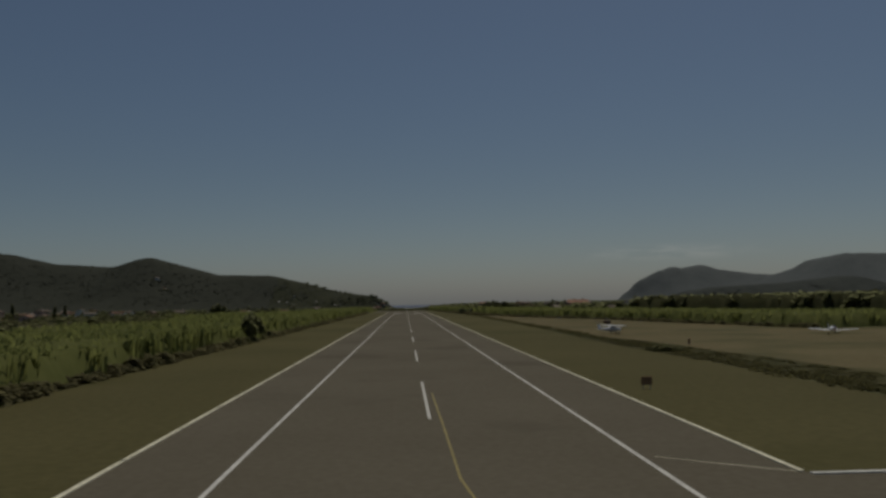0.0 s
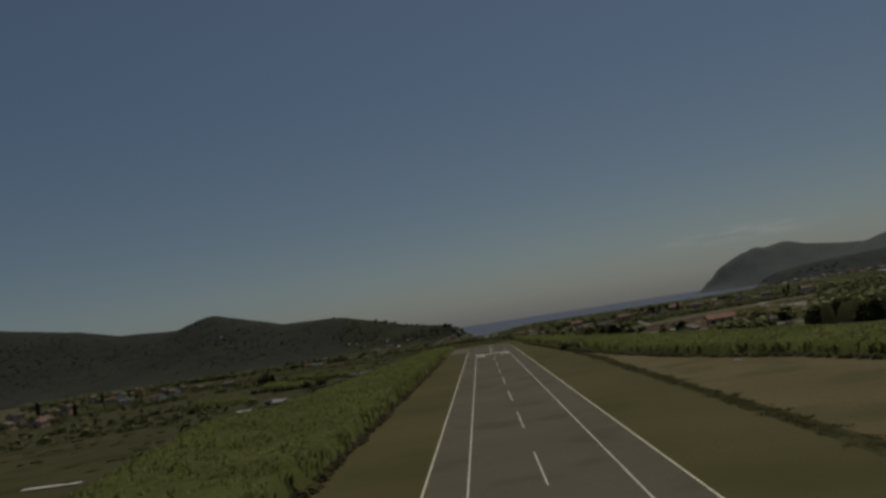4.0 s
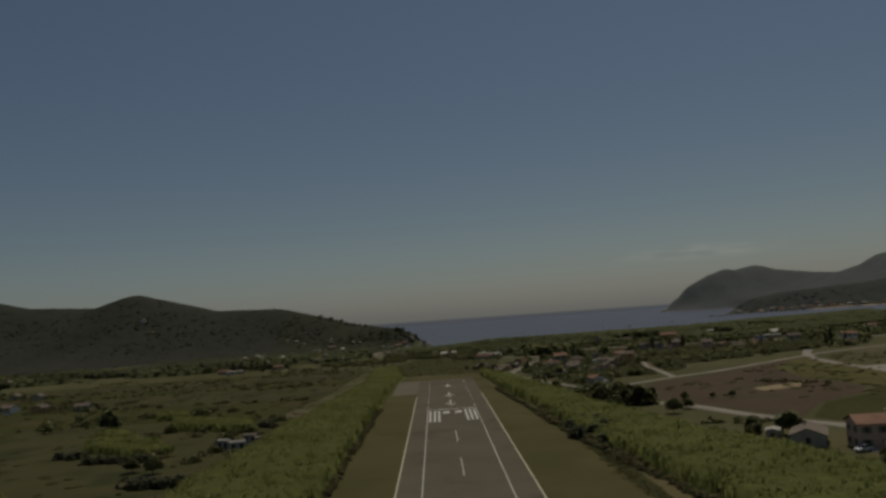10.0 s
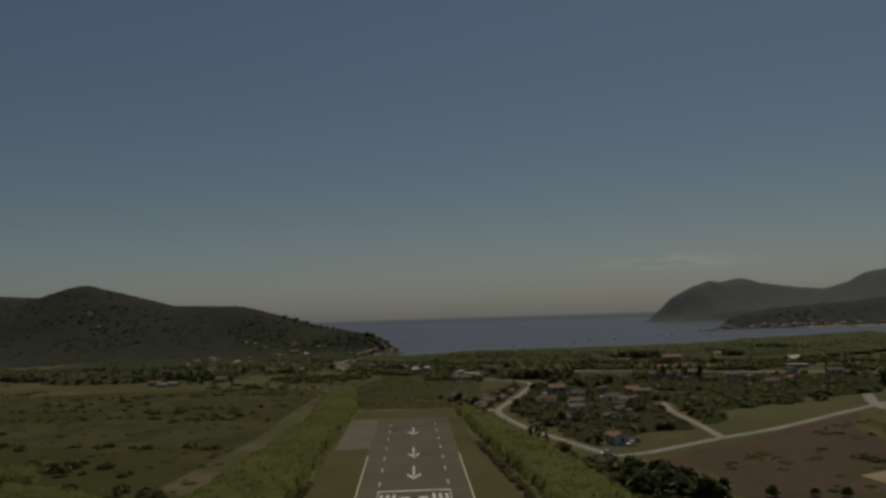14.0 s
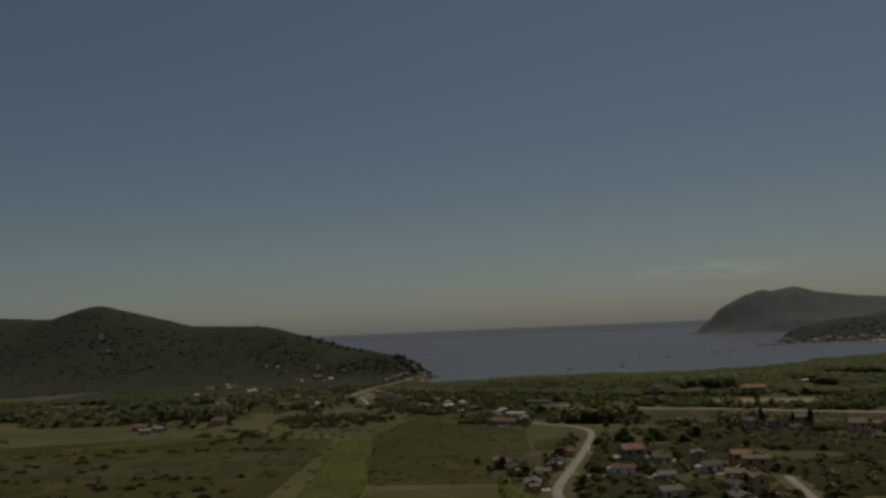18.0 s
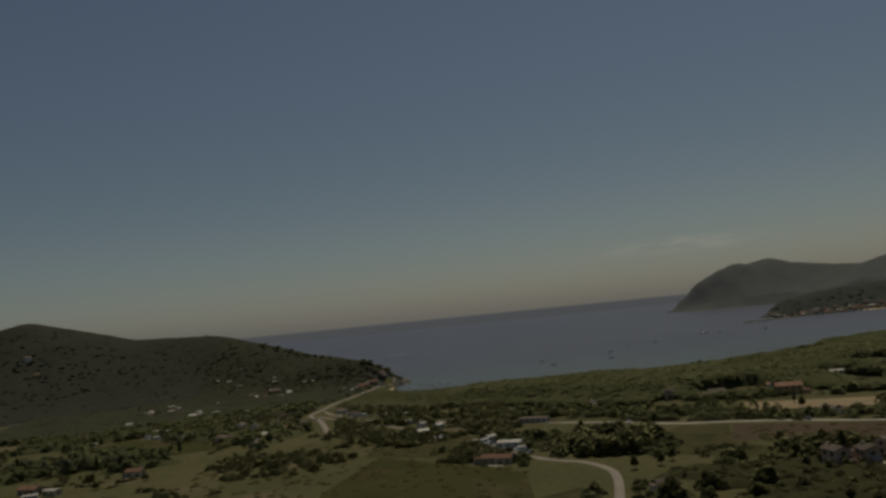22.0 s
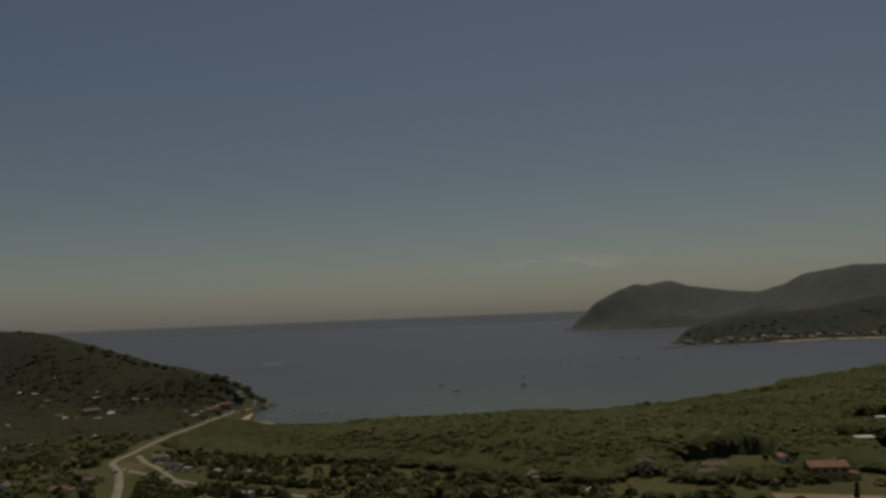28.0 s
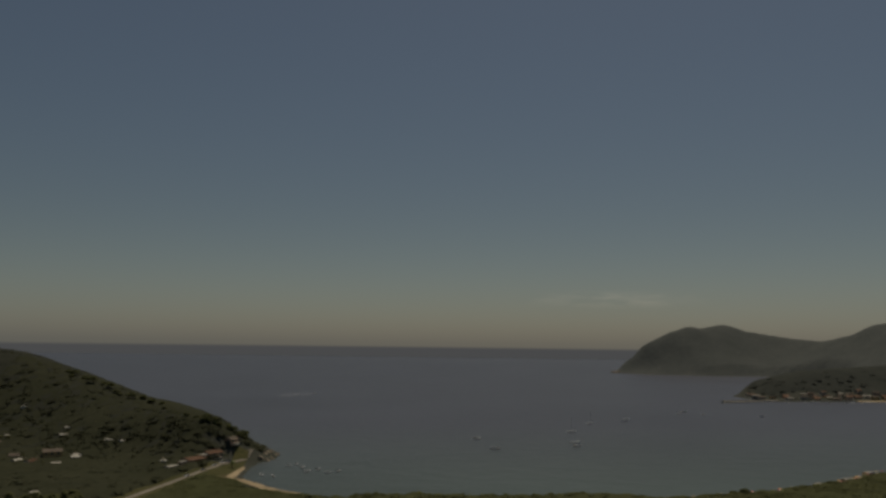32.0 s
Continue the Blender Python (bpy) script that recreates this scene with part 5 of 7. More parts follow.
BEHIND_CANES = [(112, 400), (150, 345), (200, 250), (270, 255), (240, 370), (200, 440), (132, 446), (120, 424)]
x_, y_ = places(BEHIND_CANES, 620)
scatter("plain_wood", x_, y_, rng.uniform(6, 9, len(x_)), rng.uniform(9.5, 12, len(x_)), tuft_templates, M["leaf"], "tall dark trees behind the canes", "wood", soft=False, extra=under_mass(BEHIND_CANES, None, 8.5, 3.0, 33, 0.2))
x_, y_ = places([(120, 470), (210, 440), (330, 560), (420, 780), (250, 735), (205, 690), (215, 600), (150, 540)], 260, lambda x, y: off_roads(x, y, 7) & in_patches(x, y, 22, 31, 0.1))
scatter("field_hedges", x_, y_, rng.uniform(4, 8, len(x_)), rng.uniform(3.5, 7, len(x_)), tuft_templates, M["leaf"], "dark green trees and hedges between the plots", "hedge", soft=False)
x_, y_ = places([(52, 556), (72, 552), (74, 566), (66, 592), (54, 596)], 40)
scatter("bushes", x_, y_, rng.uniform(4, 7, len(x_)), rng.uniform(3.5, 6, len(x_)), tuft_templates, M["leaf"], "dense dark bushes under the round trees", "bush", soft=False)
# scrubby trees on the runway side of the farm, brush on the bank before the canes
x_, y_ = places([(79, 408), (86, 392), (96, 404), (103, 424), (96, 430), (82, 424)], 46)
scatter("farm_hedge", x_, y_, rng.uniform(4.5, 7, len(x_)), rng.uniform(5.5, 8, len(x_)), tuft_templates, M["leaf"], "scrubby dark trees and hedge before the farm", "hedge", soft=False)
x_, y_ = places([(30, 560), (32.5, 500), (37, 446), (46, 440), (41, 480), (37, 520), (33, 575)], 190)
scatter("bank_brush", x_, y_, rng.uniform(1.6, 3.4, len(x_)), rng.uniform(0.8, 2.2, len(x_)), tuft_templates, M["weeds"], "brown-green brush on the bank before the canes", "bush", soft=False)
x_, y_ = places([(-55, 1150), (40, 1112), (62, 1200), (-38, 1272), (-70, 1290)], 260, lambda x, y: off_roads(x, y, 6) & (np.abs((y - 1222) + (x + 48) * 0.77) > 8))
scatter("garden_trees", x_, y_, rng.uniform(4, 7, len(x_)), rng.uniform(3.5, 6.5, len(x_)), tuft_templates, M["leaf"], "dark green trees between the roads behind the beach", "wood", soft=False)
x_, y_ = places([(-230, 1140), (-100, 1110), (-72, 1180), (-98, 1290), (-230, 1300)], 240, lambda x, y: off_roads(x, y, 6) & ~inside(x, y, CAMP))
scatter("garden_trees", x_, y_, rng.uniform(3.5, 6.5, len(x_)), rng.uniform(3, 6, len(x_)), tuft_templates, M["leaf"], "dark green trees between the white cottages", "wood", soft=False)
x_, y_ = places([(68, 952), (92, 943), (113, 957), (117, 986), (92, 998), (74, 980)], 110, lambda x, y: off_roads(x, y, 5))
scatter("grove", x_, y_, rng.uniform(5, 8, len(x_)), rng.uniform(7, 11.5, len(x_)), tuft_templates, M["leaf"], "dense dark grove beside the pale road", "wood", soft=False)
x_, y_ = places([(144, 902), (182, 908), (180, 924), (152, 928)], 22)
scatter("grove", x_, y_, rng.uniform(5, 8, len(x_)), rng.uniform(5, 9, len(x_)), tuft_templates, M["leaf"], "dense dark grove behind the pink houses", "wood", soft=False)
# tall dark trees in a line across the valley
tx, ty = [], []
for q in smooth_line([(-420, 1165), (-330, 1130), (-280, 1110), (-240, 1094), (-200, 1086), (-160, 1072)], 3.2):
    if rng.random() < 0.75:
        tx.append(q.x + rng.normal() * 4.0)
        ty.append(q.y + rng.normal() * 5.0)
tx, ty = np.array(tx), np.array(ty)
scatter("tree_row", tx, ty, rng.uniform(5, 8, len(tx)), rng.uniform(7, 12, len(tx)), tuft_templates, M["slope_green"], "row of tall dark trees across the valley", "wood", soft=False)
# hedge lines between the plots of the meadow
hx, hy = [], []
for line in ([(111, 930), (122, 937), (133, 938), (141, 926), (146, 915)], [(112, 931), (123, 938), (134, 938), (146, 914)], [(74, 501), (85, 504), (91, 492)], [(75, 502), (85, 503), (90, 493)], [(126, 607), (131, 604), (141, 588), (145, 574)], [(127, 606), (141, 587)], [(-230, 774), (-150, 776), (-62, 744)], [(-325, 846), (-150, 816), (-62, 808)], [(-215, 696), (-130, 684), (-64, 668)], [(-190, 909), (-62, 884)], [(-300, 416), (-110, 396)], [(-150, 524), (-310, 524)], [(-250, 600), (-130, 622)], [(-170, 640), (-80, 622)]):
    for q in smooth_line(line, 2.2):
        if rng.random() < 0.4:
            hx.append(q.x + rng.normal() * 2.0)
            hy.append(q.y + rng.normal() * 2.0)
hx, hy = np.array(hx), np.array(hy)
scatter("hedge", hx, hy, rng.uniform(2.0, 4.2, len(hx)), rng.uniform(1.0, 2.6, len(hx)), tuft_templates, M["leaf"], "straggling dark hedges between the plots", "hedge", soft=False)
hx, hy = [], []
for line in ([(-82, 467), (-72, 466), (-63, 464)], [(-80, 465), (-64, 462)], [(-110, 511), (-90, 506)], [(-76, 570), (-66, 569)], [(-125, 525), (-116, 523)]):
    for q in smooth_line(line, 1.2):
        hx.append(q.x + rng.normal() * 1.0)
        hy.append(q.y + rng.normal() * 1.4)
hx, hy = np.array(hx), np.array(hy)
scatter("hedge", hx, hy, rng.uniform(2.5, 4.5, len(hx)), rng.uniform(2.2, 3.8, len(hx)), tuft_templates, M["slope_green"], "dense dark hedge standing in the meadow", "hedge", soft=False)
x_, y_ = places([(31, 495), (39, 470), (44, 474), (48, 490), (46, 530), (37, 534)], 34)
scatter("bushes", x_, y_, rng.uniform(2.5, 4.5, len(x_)), rng.uniform(3.6, 5.2, len(x_)), tuft_templates, M["slope_green"], "dark bushes standing among the canes", "bush", soft=False)
# rough tussocks and low brush that give the meadows their grain
for poly, n in (([(-330, 130), (-100, 60), (-62, 480), (-60, 700), (-60, 930), (-330, 930)], 1800), ([(-60, 780), (25, 775), (45, 930), (-20, 1120), (-120, 1050), (-110, 930)], 500), ([(70, 590), (225, 735), (310, 660), (200, 515), (118, 540)], 350), ([(120, 925), (150, 1000), (255, 920), (170, 890)], 150)):
    x_, y_ = places(poly, n, lambda x, y: off_roads(x, y, 4) & ~inside(x, y, LEFT_CANES) & in_patches(x, y, 20, 23, -0.5))
    scatter("rough_tussocks", x_, y_, rng.uniform(1.4, 4.0, len(x_)), rng.uniform(0.25, 0.7, len(x_)), far_templates, M["tussock"], "rough dry tussocks and low brush in the meadow", "grass")


# ---- single trees ----
def crown_mesh(name, seed, lobes, leaf, count, width, tall, mat):
    cv, cf = blob_template(seed, lobes, leaf, count)
    mv, mf = mounds_template(seed, [((c[0], c[1], c[2] - s[2] * 0.5), (s[0] * 0.42, s[1] * 0.42, s[2] * 0.9)) for c, s in lobes])
    v = np.concatenate([cv, mv]) * np.array([width, width, tall])
    return raw_mesh(name, v, np.concatenate([cf, mf + len(cv)]), mat)


def trunk_mesh(seed, lobes, width, tall, thick, fork):
    r = random.Random(seed)
    s = Shape()
    bend = Vector((r.uniform(-0.3, 0.3), r.uniform(-0.3, 0.3), 0))
    top = Vector((0, 0, tall * fork)) + bend
    s.tube((0, 0, -0.4), (bend.x * 0.4, bend.y * 0.4, tall * fork * 0.5), thick * 1.25, thick)
    s.tube((bend.x * 0.4, bend.y * 0.4, tall * fork * 0.5), top, thick, thick * 0.75)
    for c, _ in lobes:
        s.tube(top, (c[0] * width, c[1] * width, c[2] * tall), thick * 0.5, thick * 0.15, 6)
    return s.mesh("trunk", M["bark"])


def tree_kind(name, label, category, group, seed, lobes, width, tall, thick, fork, leaf=0.11, count=330, mat="leaf"):
    ob = new(name)
    ob.empty_display_size = 0.5
    tagged(ob, label, category, group)
    part("trunk", trunk_mesh(seed, lobes, width, tall, thick, fork), ob)
    part("crown", crown_mesh("crown", seed, lobes, leaf, count, width, tall, M[mat]), ob)
    return ob


def plant(kinds, spots):
    """Sets the kinds out over the spots (x, y, size), in turn; the first of each is the kind itself."""
    used = set()
    for i, (x, y, size) in enumerate(spots):
        ob = kinds[i % len(kinds)]
        m = pose(x, y, height(x, y), 0, 0, (i * 77) % 360) @ Matrix.Scale(size, 4)
        if ob.name in used:
            copy_thing(ob, m)
        else:
            used.add(ob.name)
            ob.matrix_basis = m


round_kinds = [tree_kind("broadleaf_tree", "dark green round-crowned tree standing in rough grass", "tree", "round trees of the plain", 60 + i, ROUND, 8.5, 8.0, 0.22, 0.3) for i in range(3)]
plant(round_kinds, [(55, 566, 0.9), (61, 561, 0.95), (67, 557, 0.9), (71, 562, 0.8), (56, 579, 0.95), (63, 573, 1.0), (68, 573, 0.85), (58, 590, 0.85), (64, 587, 0.8), (70, 528, 0.7), (77, 536, 0.5), (77, 480, 0.6), (94, 562, 0.3), (100, 559, 0.36), (84, 562, 0.42)])
plant([copy_thing(k, k.matrix_basis) for k in round_kinds], [(-81, 484, 0.6), (-88, 488, 0.55), (84, 473, 0.8), (74, 472, 0.85), (88, 480, 0.5), (112, 455, 0.9), (118, 440, 1.0), (104, 466, 0.7), (116, 474, 0.9), (88, 436, 0.6), (121, 462, 1.0), (112, 428, 0.9), (99, 420, 0.6),
      (70, 848, 1.2), (83, 853, 1.3), (100, 866, 1.3), (108, 845, 1.25), (116, 858, 1.2), (92, 846, 1.1), (124, 848, 1.1), (62, 1012, 0.9), (-160, 1003, 0.8), (-152, 1010, 0.7), (-170, 1020, 0.9), (-140, 1016, 0.8), (-195, 1010, 0.8)])
dark_kinds = [tree_kind("field_tree", "tall dark dense tree at the edge of a field", "tree", "tall trees of the plain", 70 + i, ROUND, 6.5, 11.0, 0.26, 0.22) for i in range(3)]
plant(dark_kinds, [(-32.4, 164, 0.5), (-31.6, 167, 0.54), (-33.2, 170, 0.5), (-128, 580, 1.4), (-134, 588, 1.55), (-140, 600, 1.4), (179, 1037, 0.9), (208, 1028, 1.1), (74, 956, 1.1), (80, 951, 1.0), (86, 949, 1.2), (94, 948, 1.1), (101, 952, 1.1), (107, 956, 1.0), (80, 966, 1.1), (90, 962, 1.1), (100, 966, 1.2), (112, 964, 1.0), (104, 980, 1.2), (92, 984, 1.1),
      (156, 921, 1.0), (162, 914, 1.1), (168, 926, 1.0), (176, 918, 1.0), (150, 908, 0.9), (86, 912, 1.0), (97, 914, 1.0), (104, 922, 1.0), (140, 880, 0.9), (144, 872, 0.8)])
pine_kinds = [tree_kind("umbrella_pine", "umbrella pine with a bare trunk and a flat green crown", "tree", "umbrella pines by the beach", 80 + i, FLAT, 10.0, 11.0, 0.24, 0.55, mat="pine") for i in range(3)]
spots = [(266, 1358, 0.55), (258, 1354, 0.5), (272, 1352, 0.5), (420, 1440, 0.75), (428, 1446, 0.8), (436, 1450, 0.75), (360, 1390, 0.7), (444, 1454, 0.7), (372, 1384, 1.1), (380, 1390, 1.25), (388, 1396, 1.2), (396, 1392, 1.3), (404, 1402, 1.25), (412, 1408, 1.1), (384, 1380, 1.1), (400, 1386, 1.2), (-34, 1548, 0.9), (-39, 1544, 1.0), (-44, 1548, 1.05), (-48, 1552, 0.9), (-36, 1558, 0.9)]
for i in range(60):
    spots.append((rng.uniform(30, 330), rng.uniform(1180, 1320), rng.uniform(0.6, 0.8)))
plant(pine_kinds, [(x, y, k) for x, y, k in spots if off_roads(np.array([x]), np.array([y]))[0]])
# pines along the crest of the hill, down to the point
crest_r = random.Random(3)
crest_spots = []
for line, n, least, most in (([(-206, 1673), (-180, 1655), (-131, 1621), (-112, 1600)], 22, 0.5, 0.85), ([(-108, 1595), (-68, 1550)], 10, 0.4, 0.6), ([(-64, 1546), (-36, 1552)], 12, 0.6, 0.95), ([(-300, 1735), (-215, 1680)], 8, 0.35, 0.5)):
    row = smooth_line(line, 2.0)
    for k in range(n):
        c = row[crest_r.randrange(len(row))]
        crest_spots.append((c.x + crest_r.uniform(-4, 5), c.y + crest_r.uniform(-7, 4), crest_r.uniform(least, most)))
plant([copy_thing(k, k.matrix_basis) for k in pine_kinds], crest_spots)
cypress_kinds = [tree_kind("cypress", "slender dark cypress among the houses", "tree", "cypresses", 90 + i, TALL, 7.0, 10.0, 0.2, 0.15, leaf=0.09) for i in range(2)]
plant(cypress_kinds, [(160, 892, 1.0), (171, 880, 0.9), (182, 886, 1.0), (214, 1050, 0.8), (-185, 1068, 0.9), (-210, 1100, 1.0), (-240, 1090, 1.0), (-150, 1110, 1.0), (-285, 700, 1.0), (-235, 560, 1.0), (-300, 640, 1.1), (250, 800, 1.0), (256, 806, 1.1), (262, 798, 0.9)])


def palm(x, y, tall):
    ob = thing("palm_tree", x, y, height(x, y), 20, "palm tree with a shaggy crown of drooping fronds", "tree")
    s = Shape()
    for i in range(6):
        s.tube((0, 0, tall * i / 6 - 0.2), (0.03 * i, 0, tall * (i + 1) / 6), 0.26 - i * 0.012, 0.22 - i * 0.012)
    part("trunk", s.mesh("trunk", M["bark"]), ob)
    frond = Shape()
    for side in (-1, 1):
        prev = None
        for i in range(7):
            t = i / 6
            c = Vector((2.6 * t, 0, 0.9 * t - 2.2 * t * t))
            w = side * (0.42 * math.sin(math.pi * min(1, t * 0.9 + 0.1)) + 0.02)
            cur = (tuple(c), (c.x, c.y + w, c.z - abs(w) * 0.5))
            if prev:
                frond.add([prev[0], cur[0], cur[1], prev[1]], [(0, 1, 2, 3)])
            prev = cur
    me = frond.mesh("frond", M["palm_leaf"])
    for i in range(18):
        part("frond", me, ob, m=pose(0.15, 0, tall, 0, -25 + (i * 41 % 50), i * 20))
    return ob


palm(82, 474, 5.0)
palm(-36, 1490, 4.0)


# ---- parked aircraft and airfield furniture ----
def ellipse(x, y, z, ry, rz, n=12):
    return [(x, y + ry * math.cos(k * math.tau / n), z + rz * math.sin(k * math.tau / n)) for k in range(n)]


def aerofoil(y, x, chord, z, thick):
    return [(x, y, z), (x + chord * 0.25, y, z + thick), (x + chord * 0.6, y, z + thick * 0.7), (x + chord, y, z + 0.02), (x + chord, y, z), (x + chord * 0.5, y, z - thick * 0.35)]


def light_aircraft(x, y, turn, high, label, stripe):
    ob = thing("light_aircraft", x, y, height(x, y) + 0.02, turn, label, "aircraft", "parked aircraft")
    body = Shape().rings([ellipse(-1.55, 0, 1.15, 0.25, 0.28), ellipse(-1.3, 0, 1.15, 0.42, 0.42), ellipse(-0.4, 0, 1.2, 0.52, 0.55), ellipse(0.4, 0, 1.3, 0.55, 0.72), ellipse(1.4, 0, 1.32, 0.5, 0.68),
                          ellipse(2.6, 0, 1.3, 0.32, 0.42), ellipse(4.6, 0, 1.4, 0.14, 0.2), ellipse(5.2, 0, 1.45, 0.06, 0.12)])
    part("fuselage", body.mesh("fuselage", M["white_gloss"], True), ob)
    z = 2.12 if high else 0.85
    for s in (-1, 1):
        wing = Shape().rings([aerofoil(s * (0.0 if high else 0.45), -0.1, 1.6, z, 0.16), aerofoil(s * 3.0, -0.1, 1.6, z + (0.05 if high else 0.22), 0.15), aerofoil(s * 5.4, 0.1, 1.15, z + (0.1 if high else 0.42), 0.10)])
        part("wing", wing.mesh("wing", M["white_gloss"]), ob)
        tail = Shape().rings([aerofoil(s * 0.08, 4.3, 0.95, 1.45, 0.05), aerofoil(s * 1.55, 4.5, 0.65, 1.45, 0.04)])
        part("tailplane", tail.mesh("tailplane", M["white_gloss"]), ob)
        if high:
            part("wing_strut", Shape().tube((0.5, s * 0.5, 0.85), (0.5, s * 2.6, z + 0.02), 0.04, 0.035).mesh("wing_strut", M["white_gloss"]), ob)
        leg = part("landing_leg", Shape().tube((0.6, s * 0.4, 0.8), (0.65, s * 1.1, 0.24), 0.05, 0.04).mesh("landing_leg", M["metal"]), ob)
        part("wheel", Shape().tube((0.65, s * 1.05, 0.22), (0.65, s * 1.2, 0.22), 0.22, 0.22, 12).mesh("wheel", M["rubber"]), leg)
        part("stripe", Shape().box(-0.9, 3.4, s * 0.545 - 0.01, s * 0.545 + 0.01, 1.12, 1.24).mesh("stripe", stripe), ob)
    fin = Shape().rings([[(4.1, -0.05, 1.5), (5.3, -0.03, 1.5), (5.3, 0.03, 1.5), (4.1, 0.05, 1.5)], [(4.95, -0.02, 2.75), (5.45, -0.02, 2.75), (5.45, 0.02, 2.75), (4.95, 0.02, 2.75)]])
    part("fin", fin.mesh("fin", M["white_gloss"]), ob)
    glass = Shape().rings([ellipse(-0.25, 0, 1.55, 0.44, 0.3), ellipse(0.25, 0, 1.72, 0.53, 0.34), ellipse(1.3, 0, 1.72, 0.5, 0.32), ellipse(1.9, 0, 1.6, 0.36, 0.22)])
    part("cockpit_glass", glass.mesh("cockpit_glass", M["glass"], True), ob)
    nose = part("propeller", Shape().box(-1.68, -1.62, -0.9, 0.9, 1.08, 1.22).mesh("propeller", M["dark"]), ob)
    part("spinner", Shape().rings([ellipse(-1.85, 0, 1.15, 0.03, 0.03), ellipse(-1.68, 0, 1.15, 0.14, 0.14), ellipse(-1.55, 0, 1.15, 0.19, 0.19)]).mesh("spinner", M["white_gloss"]), nose)
    front = part("nose_leg", Shape().tube((-1.0, 0, 0.85), (-1.05, 0, 0.22), 0.05, 0.04).mesh("nose_leg", M["metal"]), ob)
    part("wheel", Shape().tube((-1.05, -0.07, 0.2), (-1.05, 0.07, 0.2), 0.2, 0.2, 12).mesh("wheel", M["rubber"]), front)
    return ob


small = light_aircraft(42.4, 170.2, 200, True, "white high-wing light aircraft parked on dry grass", M["blue_gloss"])
small.matrix_basis = small.matrix_basis @ Matrix.Scale(0.8, 4)
low_wing = light_aircraft(79.5, 152, 228, False, "white low-wing light aircraft parked by the canes", M["red_gloss"])
low_wing.matrix_basis = low_wing.matrix_basis @ Matrix.Scale(0.8, 4)
light_aircraft(48.8, 79.6, 302, False, "white low-wing light aircraft parked near the taxiway", M["blue_gloss"])

# a small dark helicopter far along the parking ground
heli = thing("helicopter", 54.3, 225, height(54.3, 225), 165, "small dark red helicopter parked on dry grass", "helicopter")
heli.matrix_basis = heli.matrix_basis @ Matrix.Scale(0.75, 4)
part("cabin", Shape().rings([ellipse(-1.3, 0, 1.2, 0.2, 0.25), ellipse(-0.9, 0, 1.25, 0.55, 0.6), ellipse(0, 0, 1.35, 0.65, 0.75), ellipse(0.9, 0, 1.45, 0.45, 0.5), ellipse(1.4, 0, 1.5, 0.15, 0.18)]).mesh("cabin", M["maroon"], True), heli)
part("windscreen", Shape().rings([ellipse(-1.25, 0, 1.3, 0.3, 0.25), ellipse(-0.7, 0, 1.5, 0.58, 0.5), ellipse(-0.3, 0, 1.6, 0.6, 0.52)]).mesh("windscreen", M["glass"], True), heli)
part("tail_boom", Shape().tube((1.2, 0, 1.5), (4.6, 0, 1.7), 0.16, 0.08).mesh("tail_boom", M["maroon"]), heli)
part("tail_rotor", Shape().box(4.5, 4.6, 0.12, 0.16, 1.2, 2.2).mesh("tail_rotor", M["metal"]), heli)
part("mast", Shape().tube((0, 0, 2.0), (0, 0, 2.7), 0.09, 0.07).mesh("mast", M["metal"]), heli)
for a in (0, 180):
    part("rotor_blade", Shape().box(0.1, 4.0, -0.1, 0.1, 2.66, 2.70).mesh("rotor_blade", M["dark"]), heli, m=pose(0, 0, 0, 0, 0, a + 35))
for s in (-1, 1):
    skid = part("skid", Shape().tube((-1.2, s * 0.8, 0.06), (1.2, s * 0.8, 0.06), 0.05, 0.05).mesh("skid", M["metal"]), heli)
    for xx in (-0.5, 0.6):
        part("strut", Shape().tube((xx, s * 0.8, 0.08), (xx, s * 0.4, 0.8), 0.035, 0.035).mesh("strut", M["metal"]), skid)

board = thing("distance_board", 17.9, 65.7, height(17.9, 65.7) + 0.05, 0, "dark square distance board on short legs", "sign")
part("panel", Shape().box(-0.45, 0.45, -0.06, 0.06, 0.35, 1.0, 0.02).mesh("panel", M["wood"]), board)
for s in (-0.3, 0.3):
    part("leg", Shape().tube((s, 0, -0.1), (s, 0, 0.36), 0.035, 0.035).mesh("leg", M["metal"]), board)
post = thing("marker_post", 42.7, 126.5, height(42.7, 126.5), 0, "weathered dark post beside the ditch", "post")
part("shaft", Shape().tube((0, 0, -0.2), (0, 0, 0.8), 0.2, 0.18).mesh("shaft", M["wood"]), post)
part("cap", Shape().box(-0.26, 0.26, -0.26, 0.26, 0.78, 0.92, 0.05).mesh("cap", M["wood"]), post)

# a small white board lying out on the parking ground
flat_board = thing("ground_marker", 57.5, 315, height(57.5, 315) + 0.08, -35, "small white marker board lying on dry grass", "marker")
part("panel", Shape().box(-1.1, 1.1, -0.3, 0.3, 0.12, 0.2, 0.02).mesh("panel", M["white_gloss"]), flat_board)
for sx in (-0.8, 0.8):
    part("foot", Shape().box(sx - 0.06, sx + 0.06, -0.25, 0.25, -0.15, 0.13).mesh("foot", M["wood"]), flat_board)


